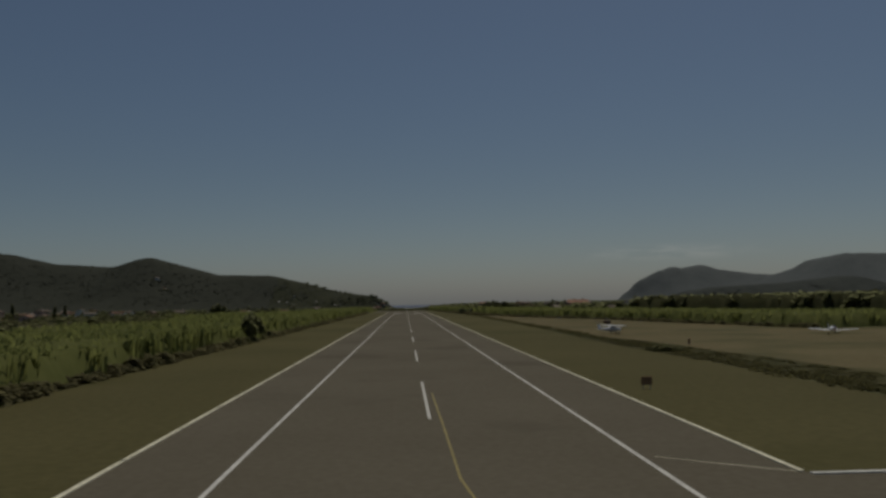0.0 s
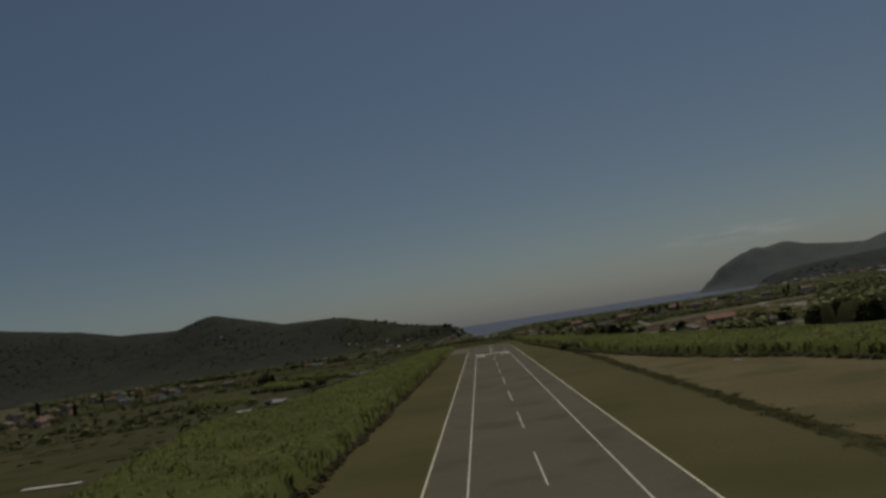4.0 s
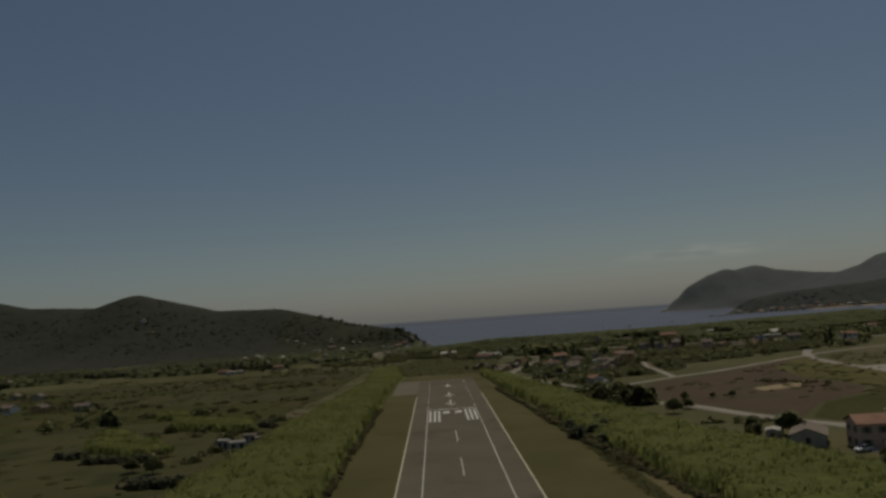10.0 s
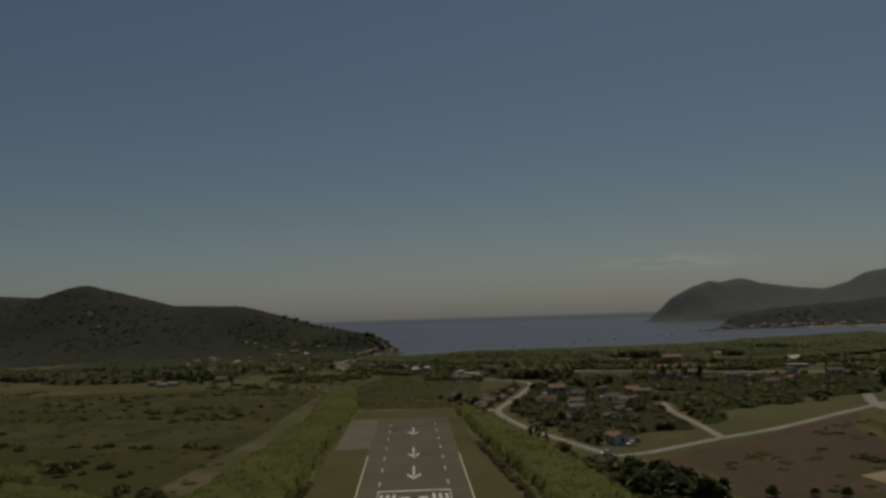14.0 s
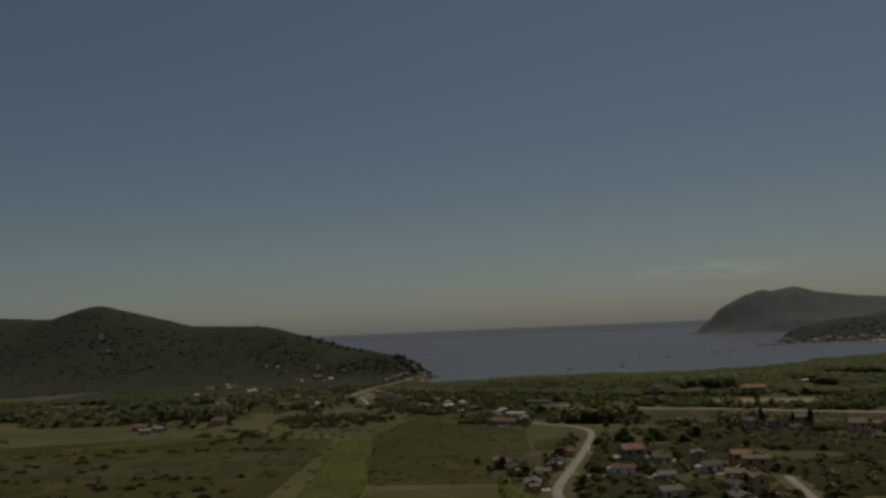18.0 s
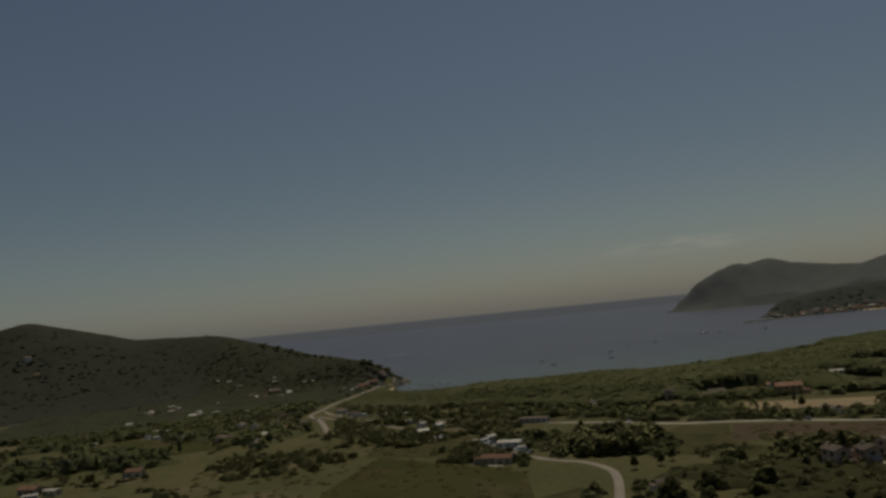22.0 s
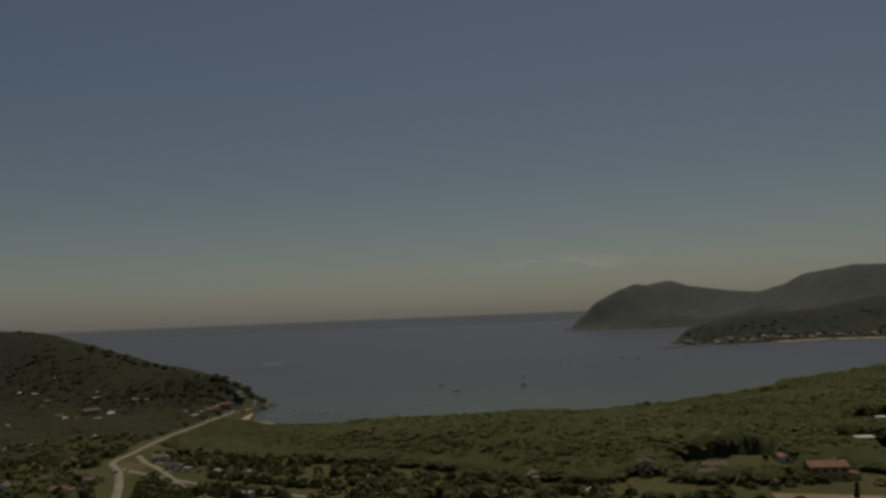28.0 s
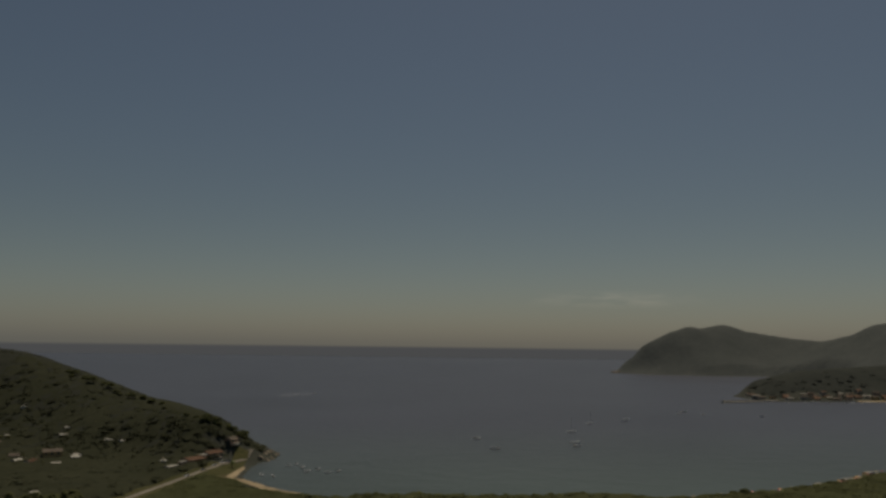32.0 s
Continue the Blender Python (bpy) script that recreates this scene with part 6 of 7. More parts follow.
# ---- houses ----
FRAME = Shape()
for a, b, c, d in ((-0.55, 0.55, -0.75, -0.65), (-0.55, 0.55, 0.65, 0.75), (-0.55, -0.45, -0.65, 0.65), (0.45, 0.55, -0.65, 0.65)):
    FRAME.box(a, b, -0.06, 0.02, c, d)
FRAME = FRAME.mesh("window_frame", M["wood"])
PANE = Shape().box(-0.45, 0.45, -0.025, 0.015, -0.65, 0.65).mesh("pane", M["glass"])
FAR_WINDOW = Shape().box(-0.55, 0.55, -0.04, 0.02, -0.75, 0.75).mesh("window", M["glass"])
SHUTTER = Shape().box(0, 0.5, -0.07, -0.03, -0.68, 0.68)
for i in range(5):
    SHUTTER.box(0.05, 0.45, -0.085, -0.07, -0.6 + i * 0.25, -0.42 + i * 0.25)
SHUTTER = SHUTTER.mesh("shutter", M["shutter"])
DOOR = Shape().box(-0.5, 0.5, -0.07, 0.02, 0, 2.1).box(-0.38, 0.38, -0.09, -0.07, 0.2, 0.95).box(-0.38, 0.38, -0.09, -0.07, 1.1, 1.95).mesh("door", M["wood"])
HANDLE = Shape().box(-0.05, 0.05, -0.13, -0.08, 0, 0.14, 0.01).mesh("handle", M["metal"])
CHIMNEY = Shape().box(-0.3, 0.3, -0.3, 0.3, -0.6, 1.1).box(-0.4, 0.4, -0.4, 0.4, 1.1, 1.22).mesh("chimney", M["plaster_cream"])


def house(x, y, turn, w, d, floors, wall, roof, label, group, detail=2, flat=False, category="house"):
    """A house with its ridge along its own x: walls, roof, chimney, door, windows with panes and shutters."""
    tall, low = 2.85 * floors, 1.5
    zs = [height(x + dx, y + dy) for dx in (-w / 3, w / 3) for dy in (-d / 3, d / 3)]
    ob = thing("house" if category == "house" else category.replace(" ", "_"), x, y, max(min(zs), sum(zs) / 4 - 1.0), turn, label, category, group)
    rise = 0.25 if flat else d * 0.2
    prof = [(-d / 2, -low), (d / 2, -low), (d / 2, tall), (0, tall + rise), (-d / 2, tall)]
    part("wall", Shape().rings([[(-w / 2, p, q) for p, q in prof], [(w / 2, p, q) for p, q in prof]]).mesh("wall", M[wall]), ob)
    r = Shape().gable(-w / 2, w / 2, -d / 2, d / 2, tall, rise, 0.2 if flat else 0.5)
    top = part("roof", r.mesh("roof", M[roof]), ob)
    if not flat:
        part("chimney", CHIMNEY, top, m=pose(w * 0.28, d * 0.12, tall + rise * 0.8))
    if detail > 1 and category == "house" and not flat:
        end = 1 if int(x + y) % 2 else -1
        a, b = end * w / 2, end * (w / 2 + w * (0.22 + 0.05 * (int(x * 3 + y) % 5)))
        y0, y1, eave = -d * 0.42, d * (0.1 + 0.06 * (int(x + y * 3) % 4)), 2.5
        annex = part("annex", Shape().box(min(a, b), max(a, b), y0, y1, -low, eave - 0.1).mesh("annex", M[wall]), ob)
        lean = [(a - end * 0.0, eave + 0.55), (b + end * 0.35, eave - 0.15), (b + end * 0.35, eave), (a - end * 0.0, eave + 0.7)]
        part("annex_roof", Shape().rings([[(p, y0 - 0.3, q) for p, q in lean], [(p, y1 + 0.3, q) for p, q in lean]]).mesh("annex_roof", M["roof_sheet" if int(x * 7 + y) % 3 == 0 else roof]), annex)
        part("terrace", Shape().box(-w * 0.38, w * 0.3, -d / 2 - 3.2, -d / 2 - 0.01, -low, 0.12).mesh("terrace", M["stone"]), ob, "pale paved terrace")
    n = max(2, int(w / 3.2))
    sides = [(0, -d / 2, n, w)]
    if detail > 1:
        sides += [(180, d / 2, n, w)]
    if detail > 1:
        sides += [(-90, -w / 2, max(1, int(d / 4)), d), (90, w / 2, max(1, int(d / 4)), d)]
    for ang, off, count, span in sides:
        for f in range(floors):
            for i in range(count):
                u = (i + 0.5) / count * span - span / 2
                at = pose(0, 0, 0, 0, 0, ang) @ pose(u, -abs(off), 1.55 + 2.85 * f)
                if ang == 0 and f == 0 and i == count // 2 and detail > 1:
                    part("handle", HANDLE, part("door", DOOR, ob, m=at @ pose(0, 0, -1.5)), m=pose(0.4, 0, 1.0))
                    continue
                if detail < 2:
                    part("window", FAR_WINDOW, ob, m=at)
                    continue
                win = part("window", FRAME, ob, m=at)
                part("pane", PANE, win)
                if detail > 2:
                    part("shutter", SHUTTER, win, m=pose(0.56, 0, 0))
                    part("shutter", SHUTTER, win, m=pose(-1.06, 0, 0))
    return ob


WALLS = [("plaster_cream", "cream"), ("plaster_pink", "pink"), ("plaster_ochre", "ochre"), ("plaster_white", "white")]


GARDENS = []


def hamlet(spots, where, group, detail=2, seed=1, big=1.0, only=None, low=0.45):
    r = random.Random(seed)
    GARDENS.extend(spots)
    for x, y in spots:
        wall, word = WALLS[only] if only is not None else WALLS[r.randrange(4)]
        floors = 2 if r.random() < low else 1
        old = r.random() < 0.8
        w, d = r.uniform(8, 12.5) * big, r.uniform(6.5, 8.5) * big
        house(x, y, r.choice((0, 90)) + r.uniform(-18, 18), w, d, floors, wall, "roof_old" if old else "roof_tile",
              ("two-storey " if floors == 2 else "low ") + word + (" brown-roofed house " if old else " red-roofed house ") + where, group, detail)


# the farm beside the canes
house(94, 451, -8, 10.5, 8.0, 2, "plaster_pink", "roof_tile", "two-storey pink farmhouse with an orange tile roof", "farm", 3)
house(106, 436, -8, 9, 5, 1, "stone", "roof_old", "low stone barn with an old brown tile roof", "farm", 2, False, "barn")
house(92, 438, -8, 5.5, 4.0, 1, "stone", "roof_pale", "low shed with a pale sheet roof", "farm", 2, True, "shed")
house(100, 428, 10, 6, 4, 1, "plaster_cream", "roof_pale", "low shed with a pale sheet roof", "farm", 2, True, "shed")
house(82.5, 460, 63, 11, 7.5, 1, "stone", "roof_old", "low stone barn with a broad brown tile roof", "farm", 2, False, "barn")
house(77, 467.5, 63, 4.5, 3.2, 1, "stone", "roof_sheet", "low shed with a pale sheet roof", "farm", 2, True, "shed")
hamlet([(67, 779), (78, 762), (86, 800), (97, 788), (90, 722), (69, 648), (100, 735), (80, 700), (60, 700), (112, 770), (72, 735)], "by the winding road", "houses of the hamlet", 2, 11, 0.68, None, 0.2)
hamlet([(88, 808), (98, 778), (110, 782), (101, 760), (95, 740), (120, 800), (86, 872)], "among garden trees", "houses by the road bend", 3, 12, 0.7, None, 0.25)
house(76, 806, 4, 8, 8, 2, "plaster_cream", "roof_tile", "tall cream plastered house with a red tile roof", "houses by the road bend", 3)
hamlet([(52, 826), (46, 800), (38, 780), (32, 758), (28, 790), (24, 810)], "beside the pale road", "houses beside the pale road", 2, 13, 0.62, None, 0.15)
hamlet([(152, 882), (161, 877), (170, 873), (157, 896), (167, 893), (177, 890)], "in a terrace under dark trees", "pink houses in a row", 3, 14, 0.75, 1)
hamlet([(191, 858), (210, 873), (225, 850), (240, 884), (205, 835), (255, 860), (280, 830), (263, 795)], "in the plain", "houses of the plain", 2, 15, 0.8, None, 0.25)
house(70, 1084, -30, 18, 6, 1, "stone", "roof_old", "long low stone building with a flat brown roof", "long sheds", 2, True, "shed")
house(46, 1001, -20, 12, 7, 1, "plaster_white", "roof_pale", "low white building with a pale roof", "long sheds", 2, True, "shed")
house(36, 958, -25, 14, 6, 1, "plaster_cream", "roof_tile", "low cream house with a red tile roof", "long sheds", 2)
house(362, 1228, -20, 30, 10, 1, "plaster_white", "roof_pale", "long white hall with a pale sheet roof", "long sheds", 2, True, "hall")
house(328, 1068, 10, 12, 10, 1, "plaster_white", "roof_pale", "white hall with a pale pitched roof", "long sheds", 2, False, "hall")
house(286, 976, -15, 16, 9, 1, "plaster_cream", "roof_sheet", "pale low building beside the fields", "long sheds", 2, True, "shed")
hamlet([(116, 1132), (165, 1125), (195, 1121), (185, 1107), (210, 1000), (289, 1064), (350, 1203), (393, 1316), (369, 1131), (422, 1062), (439, 1323), (237, 884)], "half hidden by dark trees", "houses among the trees", 2, 16, 0.85, None, 0.3)
house(229, 1090, -14, 15, 9, 2, "plaster_ochre", "roof_tile", "large ochre house with an orange tile roof", "houses among the trees", 3)
house(290, 1150, -10, 9, 7, 2, "plaster_white", "roof_pale", "white two-storey building with a flat roof", "houses among the trees", 2, True)
hamlet([(237, 1130), (176, 1160), (130, 1230), (250, 1210)], "half hidden by pines", "houses among the trees", 2, 17, 1.0)
# left of the runway: the village, the white yard, the camp
hamlet([(-294, 603), (-249, 552), (-241, 532), (-262, 575), (-275, 560), (-287, 640), (-270, 620), (-310, 668)], "in the village under the hill", "houses of the village", 2, 18, 0.85, None, 0.3)
hamlet([(-322, 730), (-297, 795), (-292, 830), (-268, 812), (-215, 704), (-189, 696), (-287, 738), (-220, 640), (-250, 663), (-240, 720), (-330, 790), (-360, 840), (-345, 900), (-390, 960), (-442, 940), (-410, 1048), (-471, 1107), (-305, 760)], "in the village under the hill", "houses of the village", 1, 19, 0.8, None, 0.3)
house(-196, 1012, -25, 12, 6, 1, "plaster_cream", "roof_tile", "low cream farm building with a red tile roof", "white yard", 2, False, "farm building")
house(-180, 1000, -25, 8, 5, 1, "plaster_cream", "roof_sheet", "low cream farm building with a grey flat roof", "white yard", 2, True, "farm building")
house(-152, 1036, -10, 9, 6, 1, "plaster_cream", "roof_tile", "low cream house with a red tile roof", "white yard", 2)
house(-186, 990, 20, 7, 5, 1, "plaster_white", "roof_pale", "white shed with a pale roof", "white yard", 2, True, "shed")
for i, (x, y, t) in enumerate(((-71, 520, -30), (-65, 529, -20), (-66, 515, 10), (-60, 522, 25), (-82, 364, 15), (-72, 388, -10), (-78, 394, 5), (-83, 401, 20), (-76, 384, -20))):
    house(x, y, t, 4.6, 2.4, 1, "stone", "roof_old" if i % 2 else "roof_sheet", "low garden shed with a brown roof" if i % 2 else "low garden shed with a grey sheet roof", "garden sheds", 1, True, "shed")
hamlet([(-273, 1433), (-254, 1455), (-198, 1317), (-185, 1321), (-213, 1302), (-131, 1198), (-132, 1154), (-117, 1180), (-102, 1107), (-86, 1155), (-271, 1260), (-111, 1266), (-87, 1201), (-108, 1212), (-93, 1180), (-64, 1261), (-52, 1229)], "behind the beach woods", "houses behind the beach", 2, 20, 0.7, 3, 0.1)
hamlet([(-485, 1629), (-463, 1605), (-188, 1517), (-171, 1500), (-212, 1548)], "on the wooded hillside", "houses on the hill", 2, 21, 0.7, 3, 0.3)
house(-163, 1517, 20, 12, 8, 2, "plaster_ochre", "roof_old", "two-storey ochre villa with a brown roof", "houses on the hill", 3)
house(-63, 1497, 52, 15, 8, 1, "plaster_pink", "roof_tile", "long beach house with a broad red tile roof", "houses by the beach road", 3)
house(-53, 1511, 52, 13, 8, 1, "plaster_pink", "roof_tile", "long beach house with a broad red tile roof", "houses by the beach road", 3)
house(-43, 1534, 62, 8, 6, 1, "plaster_pink", "roof_old", "pink beach house with a brown tile roof", "houses by the beach road", 3)
house(-74, 1476, 62, 9, 5, 1, "plaster_cream", "roof_pale", "low cream beach house with a pale roof", "houses by the beach road", 2, True)
for x, y in ((205, 1340), (218, 1341), (236, 1348), (331, 1392), (362, 1412), (396, 1441)):
    house(x, y, 35, 9, 4.5, 1, "plaster_cream", "roof_sheet", "low cream beach bar with a grey roof on the sand", "beach bars", 1, True, "beach hut")
# white cottages and huts scattered over the valley floor and along the camp
r = random.Random(31)
for x, y in ((-206, 1376), (-192, 1375), (-172, 1338), (-161, 1348), (-278, 1456), (-254, 1470), (-258, 1442), (-282, 1449), (-213, 1365), (-185, 1335), (-235, 1195), (-264, 1339), (-216, 1476), (4, 1119), (12, 1098), (5, 1081), (-9, 1141), (39, 1027),
             (-207, 1246), (-197, 1245), (-90, 1129), (-101, 1147), (-166, 1552), (-168, 1566), (-133, 1540), (-120, 1538), (-240, 1588), (-214, 1608), (-208, 1563), (-178, 1506), (-147, 1519), (-153, 1495), (-126, 1379), (-82, 1493), (-225, 1580), (-149, 1512), (-212, 1396), (-271, 1500)):
    house(x + r.uniform(-3, 3), y + r.uniform(-3, 3), r.uniform(0, 180), r.uniform(4.5, 7), r.uniform(3, 4.2), 1, "plaster_white", "roof_pale", "small white cottage with a pale roof among the trees", "white cottages", 1, r.random() < 0.5, "cottage")
# trees in the gardens round the houses
gx_, gy_ = [], []
gr = random.Random(77)
for x, y in GARDENS:
    for _ in range(4):
        a, q = gr.uniform(0, math.tau), gr.uniform(6.5, 11)
        gx_.append(x + math.cos(a) * q)
        gy_.append(y + math.sin(a) * q)
gx_, gy_ = np.array(gx_), np.array(gy_)
clear = off_roads(gx_, gy_, 4.5) & (np.array([min(math.hypot(x - hx, y - hy) for hx, hy in GARDENS) for x, y in zip(gx_, gy_)]) > 6.3)
gx_, gy_ = gx_[clear], gy_[clear]
garden_kinds = [tree_kind("garden_tree", "small dark green tree in a garden beside a house", "tree", "trees in the gardens", 200 + i, ROUND, 6.0, 5.5 + i * 0.6, 0.15, 0.28, 0.13, 150) for i in range(4)]
order = np.argsort(np.hypot(gx_, np.maximum(gy_ - 850, 0) * 1.5))
plant(garden_kinds, [(gx_[i], gy_[i], gr.uniform(0.5, 0.85)) for i in order[:280]])
gx_, gy_ = gx_[order[280:]], gy_[order[280:]]
scatter("garden_trees", gx_, gy_, rng.uniform(3.5, 6.5, len(gx_)), rng.uniform(3, 6.5, len(gx_)), tuft_templates, M["leaf"], "dark green trees in the gardens of the far houses", "wood", soft=False)
# the town across the bay
r_ = random.Random(5)
line = smooth_line([(725, 2215), (800, 2205), (900, 2208), (990, 2205), (1080, 2180), (1110, 2060), (1060, 1960)], 21)
for row in range(5):
    for i, c in enumerate(line):
        if r_.random() < 0.06 + 0.13 * row:
            continue
        inland = Vector((0.25, 1, 0)) if c.y > 2120 else Vector((1, 0.1, 0))
        x, y = c.x + inland.x * row * 17 + r_.uniform(-5, 5), c.y + inland.y * row * 17 + r_.uniform(-3, 4)
        wall, word = r_.choice(WALLS[:3] + [("stone", "stone")] * 2)
        house(x, y, r_.uniform(-25, 25), r_.uniform(8, 13), r_.uniform(6, 8), r_.choice((1, 1, 2)), wall, ("roof_old", "roof_sheet", "roof_tile", "roof_tile", "roof_old")[(i * 3 + row) % 5], word + " town house with a " + ("brown tile", "grey sheet", "red tile", "red tile", "brown tile")[(i * 3 + row) % 5] + " roof by the harbour", "houses of the harbour town", 1)


tx_, ty_ = [], []
for row in range(6):
    for c in line:
        inland = Vector((0.25, 1, 0)) if c.y > 2120 else Vector((1, 0.1, 0))
        tx_.append(c.x + inland.x * (row * 17 + 8) + r_.uniform(-9, 9))
        ty_.append(c.y + inland.y * (row * 17 + 8) + r_.uniform(-3, 3))
tx_, ty_ = np.array(tx_), np.array(ty_)
# these trees too have the haze in their colour
scatter("town_trees", tx_, ty_, rng.uniform(5, 9, len(tx_)), rng.uniform(3.5, 6, len(tx_)), low_templates, M["hazed_wood"], "trees coloured grey-green as through haze between the houses of the town", "wood", soft=False)


# ---- vehicles ----
def car_meshes(paint, tag):
    side = [(-2.0, 0.35), (-2.0, 0.75), (-1.1, 0.92), (1.5, 0.95), (2.0, 0.85), (2.0, 0.35)]
    cab = [(-0.95, 0.92), (-0.35, 1.42), (1.05, 1.45), (1.65, 0.95)]
    body = Shape().rings([[(x, -0.82, z) for x, z in side], [(x, 0.82, z) for x, z in side]]).mesh("body", paint)
    glass = Shape().rings([[(x, -0.7, z) for x, z in cab], [(x, 0.7, z) for x, z in cab]]).mesh("cabin_glass", M["glass"])
    lid = Shape().box(-0.38, 1.05, -0.66, 0.66, 1.43, 1.48, 0.04).mesh("roof_panel", paint)
    return body, glass, lid


WHEEL = Shape().tube((0, -0.1, 0), (0, 0.1, 0), 0.32, 0.32, 12).mesh("wheel", M["rubber"])
HUB = Shape().tube((0, -0.11, 0), (0, 0.11, 0), 0.18, 0.18, 10).mesh("hub", M["metal"])
CARS = {"white": car_meshes(M["white_gloss"], "w"), "grey": car_meshes(M["grey_gloss"], "g"), "red": car_meshes(M["red_gloss"], "r"), "blue": car_meshes(M["blue_gloss"], "b")}


def car(x, y, turn, word, group):
    ob = thing("car", x, y, height(x, y) + 0.12, turn, word + " car parked in the open", "car", group)
    body, glass, lid = CARS[word]
    shell = part("body", body, ob)
    part("cabin_glass", glass, shell)
    part("roof_panel", lid, shell)
    for wx in (-1.25, 1.25):
        for wy in (-0.75, 0.75):
            part("hub", HUB, part("wheel", WHEEL, ob, m=pose(wx, wy, 0.32)))
    return ob


CARAVAN = Shape().box(-2.4, 2.4, -1.05, 1.05, 0.45, 2.35, 0.08).mesh("body", M["white_gloss"])
CARAVAN_WINDOW = Shape().box(-0.6, 0.6, -0.02, 0.02, -0.3, 0.3).mesh("window", M["glass"])
CARAVAN_ROOF = Shape().box(-2.3, 2.3, -0.95, 0.95, 2.35, 2.45, 0.1).mesh("roof_panel", M["roof_pale"])


def caravan(x, y, turn, group):
    ob = thing("caravan", x, y, height(x, y) + 0.02, turn, "white caravan parked in a row at the camp", "caravan", group)
    part("body", CARAVAN, ob)
    part("roof_panel", CARAVAN_ROOF, ob)
    for s in (-1, 1):
        part("window", CARAVAN_WINDOW, ob, m=pose(0.4, s * 1.05, 1.5))
        part("wheel", WHEEL, ob, m=pose(0, s * 0.85, 0.32))
    return ob


for i in range(17):
    t = i / 16
    x, y = -207 + 66 * t + r_.uniform(-1.5, 1.5), 1219 - 55 * t + r_.uniform(-2, 2)
    if i % 3 == 0:
        caravan(x, y, 50 + r_.uniform(-8, 8), "caravans of the camp")
    else:
        car(x, y, 50 + r_.uniform(-8, 8), r_.choice(("white", "white", "grey", "red")), "cars of the camp")
for i in range(9):
    t = i / 8
    if i % 3 == 1:
        caravan(-48 + 44 * t, 1222 - 34 * t + r_.uniform(-2, 2), 140 + r_.uniform(-16, 16), "caravans behind the beach")
    else:
        car(-48 + 44 * t, 1222 - 34 * t + r_.uniform(-2, 2), 60 + r_.uniform(-16, 16), r_.choice(("white", "grey", "grey", "red")), "cars behind the beach")
for x, y, t, word in ((191, 986, -33, "grey"), (60, 626, 10, "white"), (72, 642, 40, "white"), (85, 790, 80, "grey"), (48, 812, 70, "white"), (42, 790, 60, "red"), (-59, 1452, 70, "white"), (-53, 1476, 70, "grey"), (-48, 1490, 60, "white"),
                      (-44, 1500, 60, "white"), (-41, 1508, 60, "blue"), (88, 446, 20, "white"), (97, 438, 30, "grey"), (103, 446, 80, "white"), (150, 868, 0, "white"), (165, 865, 10, "grey"), (-260, 596, 20, "white"), (-230, 700, 40, "white"),
                      (-76, 1236, 70, "white"), (-80, 1228, 70, "grey"), (100, 800, 30, "white"), (104, 770, 60, "blue"), (44, 1092, 20, "white"), (9, 1054, 70, "white"), (13, 1058, 60, "white"), (-114, 1263, 30, "white"), (-123, 1252, 40, "white"), (-111, 1212, 80, "white"), (-116, 1298, 70, "grey"), (131, 1101, 30, "white"), (109, 1041, 50, "white"), (116, 1039, 50, "white"), (64, 838, 70, "white"), (58, 846, 40, "grey"), (92, 812, 20, "white"), (110, 760, 70, "white")):
    car(x, y, t, word, "cars along the roads")
for i in range(12):
    t = i / 11
    (caravan if i % 4 == 1 else car)(*((33 + 20 * t + r_.uniform(-1, 1), 1026 - 52 * t, 30 + r_.uniform(-10, 10)) + (() if i % 4 == 1 else (r_.choice(("white", "white", "grey")),)) + ("vehicles beside the pale road",)))


# ---- boats, jetty, rocks ----
def hull_rings(long, beam, free_board):
    out = []
    for t, b, up in ((0.0, 0.75, 0.0), (0.25, 1.0, 0.0), (0.6, 0.95, 0.05), (0.85, 0.55, 0.2), (1.0, 0.04, 0.35)):
        x, h = (t - 0.45) * long, beam / 2 * b
        out.append([(x, -h, free_board + up), (x, -h * 0.8, 0.1), (x, 0, -0.35 + up), (x, h * 0.8, 0.1), (x, h, free_board + up)])
    return out


MOTOR = [Shape().rings(hull_rings(8.5, 2.9, 1.0)).mesh("hull", M["white_gloss"]), Shape().box(-1.2, 1.8, -1.0, 1.0, 0.95, 2.0, 0.25).mesh("cabin", M["white_gloss"]),
         Shape().box(-0.6, 1.75, -0.9, 0.9, 1.4, 1.75, 0.05).mesh("cabin_glass", M["glass"]), Shape().box(-3.3, -1.3, -1.1, 1.1, 0.9, 1.02).mesh("deck", M["wood"])]
SAIL = [Shape().rings(hull_rings(11.5, 3.4, 1.1)).mesh("hull", M["white_gloss"]), Shape().box(-1.5, 2.2, -0.9, 0.9, 1.05, 1.65, 0.2).mesh("cabin", M["white_gloss"]),
        Shape().tube((0.6, 0, 1.0), (0.6, 0, 14.5), 0.11, 0.07).mesh("mast", M["metal"]), Shape().tube((0.5, 0, 2.3), (-4.3, 0, 2.3), 0.12, 0.1).mesh("boom", M["blue_gloss"])]
SMALL = [Shape().rings(hull_rings(5.0, 1.9, 0.6)).mesh("hull", M["white_gloss"]), Shape().box(-0.5, 0.5, -0.5, 0.5, 0.5, 1.15, 0.1).mesh("console", M["grey_gloss"]),
         Shape().box(-2.35, -1.9, -0.2, 0.2, 0.3, 1.0, 0.05).mesh("outboard", M["dark"])]


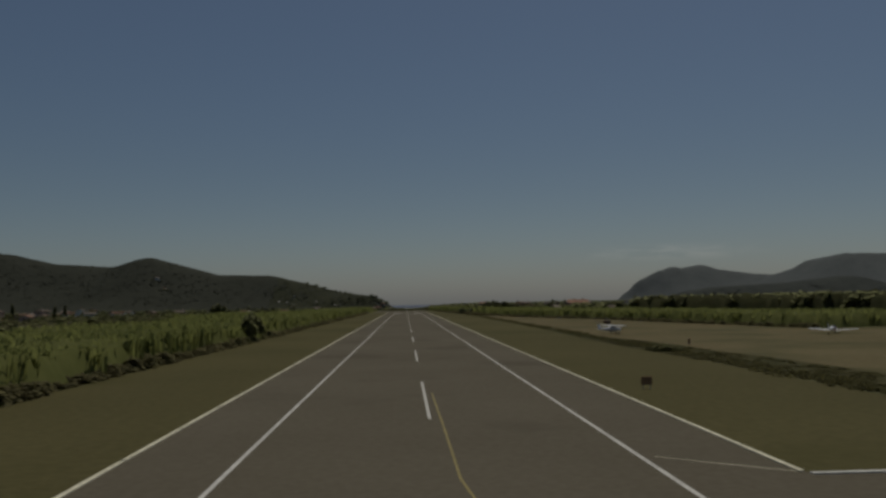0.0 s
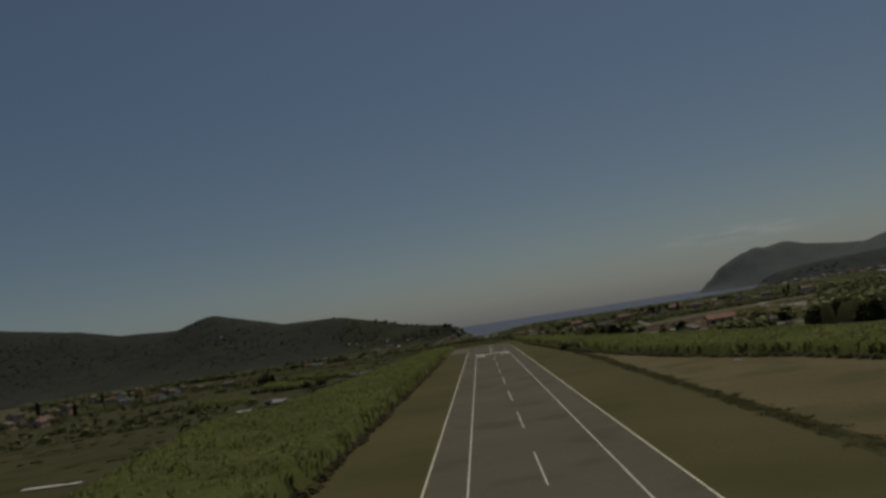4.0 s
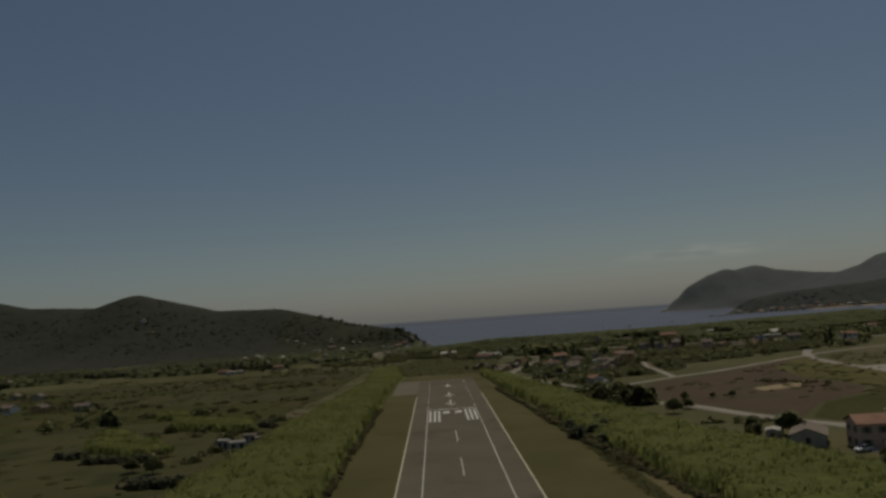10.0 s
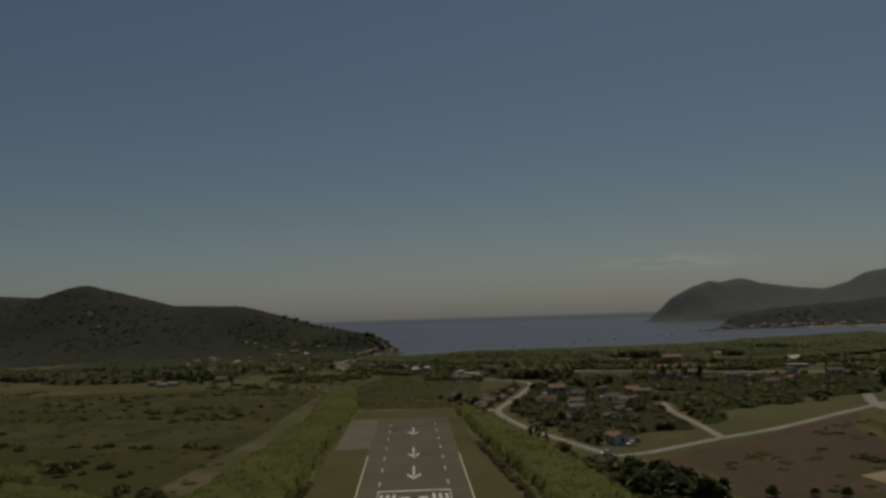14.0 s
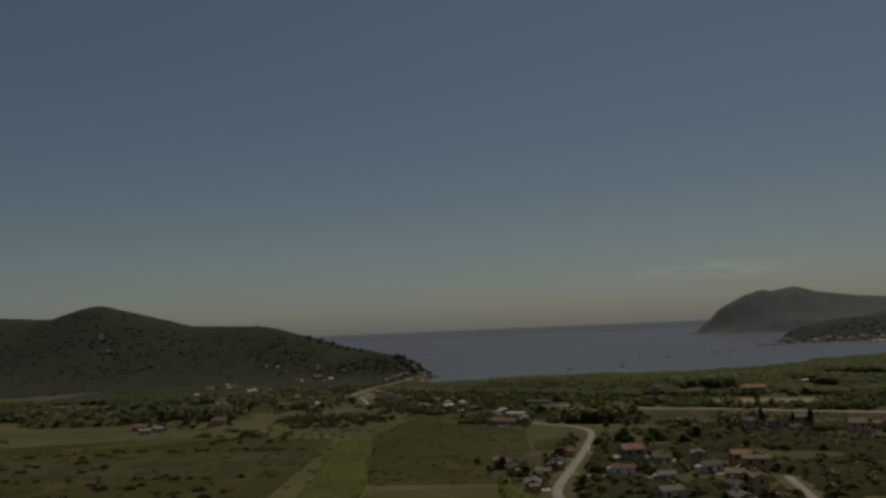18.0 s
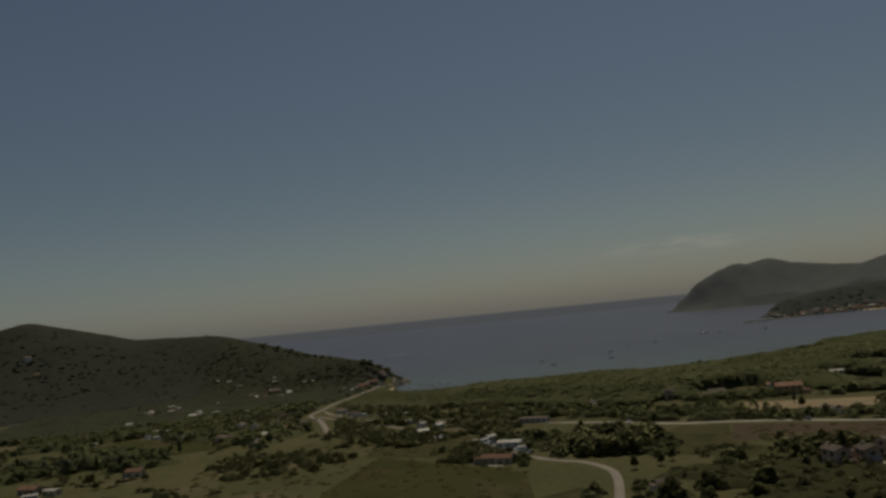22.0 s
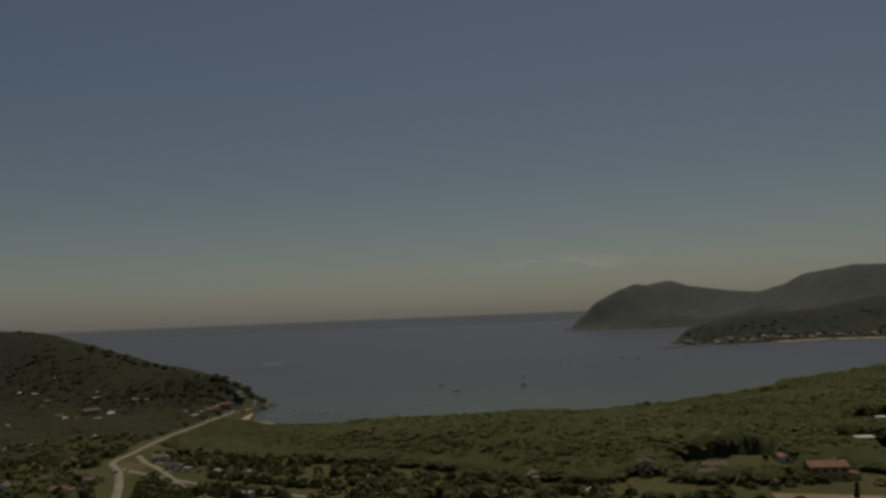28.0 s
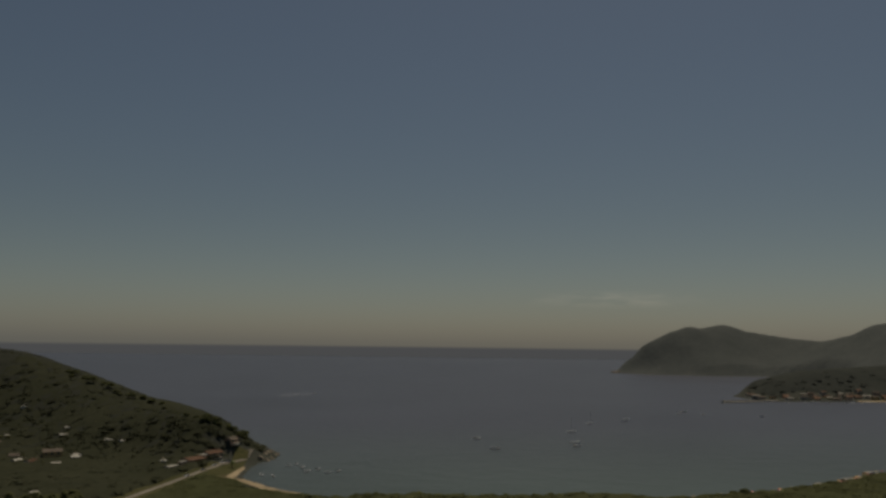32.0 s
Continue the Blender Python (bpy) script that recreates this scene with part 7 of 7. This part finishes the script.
def boat(kind, x, y, turn):
    word, meshes, names = {"motor": ("white motor cruiser moored in the bay", MOTOR, ("hull", "cabin", "cabin_glass", "deck")), "sail": ("white sailing yacht with bare mast moored in the bay", SAIL, ("hull", "cabin", "mast", "boom")),
                           "small": ("small white open boat moored near the shore", SMALL, ("hull", "console", "outboard"))}[kind]
    ob = thing({"motor": "motor_boat", "sail": "sailing_boat", "small": "small_boat"}[kind], x, y, SEA + 0.05, turn, word, "boat", "boats in the bay")
    for name, me in zip(names, meshes):
        part(name, me, ob)
    return ob


for kind, x, y, t in (("motor", 161, 1671, 10), ("motor", 166, 1598, 170), ("sail", 267, 1729, 20), ("motor", 240, 1612, 15), ("sail", 313, 1816, 30), ("motor", 372, 1866, 10), ("sail", 365, 1850, 25), ("motor", 489, 1973, 0),
                      ("motor", 497, 1931, 20), ("sail", 474, 1955, 40), ("motor", 564, 1908, 15), ("sail", 246, 1640, 25),
                      ("small", 0.5, 1508, 30), ("small", 11, 1500, 60), ("small", 29, 1476, 10), ("small", 6, 1516, 80), ("small", 22, 1490, 40), ("small", -14, 1468, 100), ("small", -6, 1462, 110), ("small", 15, 1482, 20), ("small", 36, 1482, 50)):
    boat(kind, x, y, t)
r_ = random.Random(9)
for i in range(14):
    boat(r_.choice(("small", "motor", "motor", "sail")), 740 + i * 14 + r_.uniform(-4, 4), 2166 - r_.uniform(0, 12), r_.uniform(60, 120))

runner = boat("motor", -14, 2332, 44)
tagged(runner, "white speedboat trailing a long foam wake offshore")
wake = Shape()
for i in range(12):
    a, b = -4 - i * 5.5, -4 - (i + 1) * 5.5
    wa, wb = 0.9 + i * 0.16, 0.9 + (i + 1) * 0.16
    wake.add([(a, -wa, 0.06), (a, wa, 0.06), (b, wb, 0.06), (b, -wb, 0.06)], [(0, 1, 2, 3)])
part("wake", wake.mesh("wake", M["foam"]), runner, "long thin white foam wake")


def rock(seed, size):
    r = random.Random(seed)
    s = Shape()
    rings = []
    for z, k in ((-0.6, 0.9), (0.0, 1.0), (0.45, 0.75), (0.8, 0.3)):
        rings.append([(math.cos(a * math.tau / 8) * k * size * r.uniform(0.7, 1.2), math.sin(a * math.tau / 8) * k * size * r.uniform(0.7, 1.2), z * size * r.uniform(0.8, 1.1)) for a in range(8)])
    return s.rings(rings).mesh("rock", M["rock"])


ROCKS = [rock(i, 1.0) for i in range(5)]


def boulder(x, y, size, group, label):
    ob = tagged(new("rock", ROCKS[int(abs(x * 7 + y)) % 5]), label, "rock", group)
    ob.matrix_basis = pose(x, y, max(SEA, height(x, y)), 0, 0, (x * 31 + y * 17) % 360) @ Matrix.Scale(size, 4)


for i in range(26):
    t = i / 25
    boulder(-18 + 5 * t + r_.uniform(-4, 3), 1532 + 42 * t + r_.uniform(-4, 4), r_.uniform(1.0, 2.6), "rocks of the point", "brown weathered rock at the water's edge")
for i in range(16):
    boulder(895 + r_.uniform(-8, 10), 3465 + i * 3.2, r_.uniform(3, 7), "rocks of the headland", "brown weathered rock under the headland")

jetty = thing("jetty", 628, 2152, SEA, 20, "grey stone harbour jetty reaching into the bay", "jetty")
part("pier", Shape().box(0, 120, -4, 4, -2, 1.6, 0.5).mesh("pier", M["stone"]), jetty)
part("parapet", Shape().box(0.6, 119, 2.4, 3.4, 1.6, 2.8, 0.1).mesh("parapet", M["stone"]), jetty)
lamp = part("beacon", Shape().tube((3, 0, 1.6), (3, 0, 6.0), 0.9, 0.6, 10).mesh("beacon", M["plaster_white"]), jetty)
part("lantern", Shape().tube((3, 0, 6.0), (3, 0, 7.2), 0.5, 0.4, 10).mesh("lantern", M["red_gloss"]), lamp)
for i in range(22):
    ob = part("rubble", ROCKS[i % 5], jetty, m=pose(2 + i * 5.3, 5.0 + (i * 37 % 10) * 0.1, 0.1, 0, 0, i * 50) @ Matrix.Scale(1.3 + (i * 29 % 10) * 0.08, 4))

# parasols on the beach
CANOPY = Shape()
for k in range(8):
    a, b = k * math.tau / 8, (k + 1) * math.tau / 8
    CANOPY.add([(0, 0, 2.6), (math.cos(a) * 1.3, math.sin(a) * 1.3, 2.1), (math.cos(b) * 1.3, math.sin(b) * 1.3, 2.1)], [(0, 1, 2)])
CANOPIES = [CANOPY.mesh("canopy", M[k]) for k in ("plaster_cream", "red_gloss", "plaster_ochre", "blue_gloss")]
POLE = Shape().tube((0, 0, -0.2), (0, 0, 2.6), 0.03, 0.025, 6).mesh("pole", M["metal"])
for i in range(46):
    x = 200 + i * 4.6 + r_.uniform(-1, 1)
    y = float(np.interp(x, [200, 225, 285, 352, 400, 440], [1360, 1362, 1378, 1410, 1446, 1470])) - r_.uniform(2, 9)
    ob = thing("parasol", x, y, height(x, y) + 0.1, 0, ("pale", "red", "ochre", "blue")[i % 4] + " beach parasol standing open on the sand", "parasol", "parasols on the beach")
    part("canopy", CANOPIES[i % 4], ob)
    part("pole", POLE, ob)
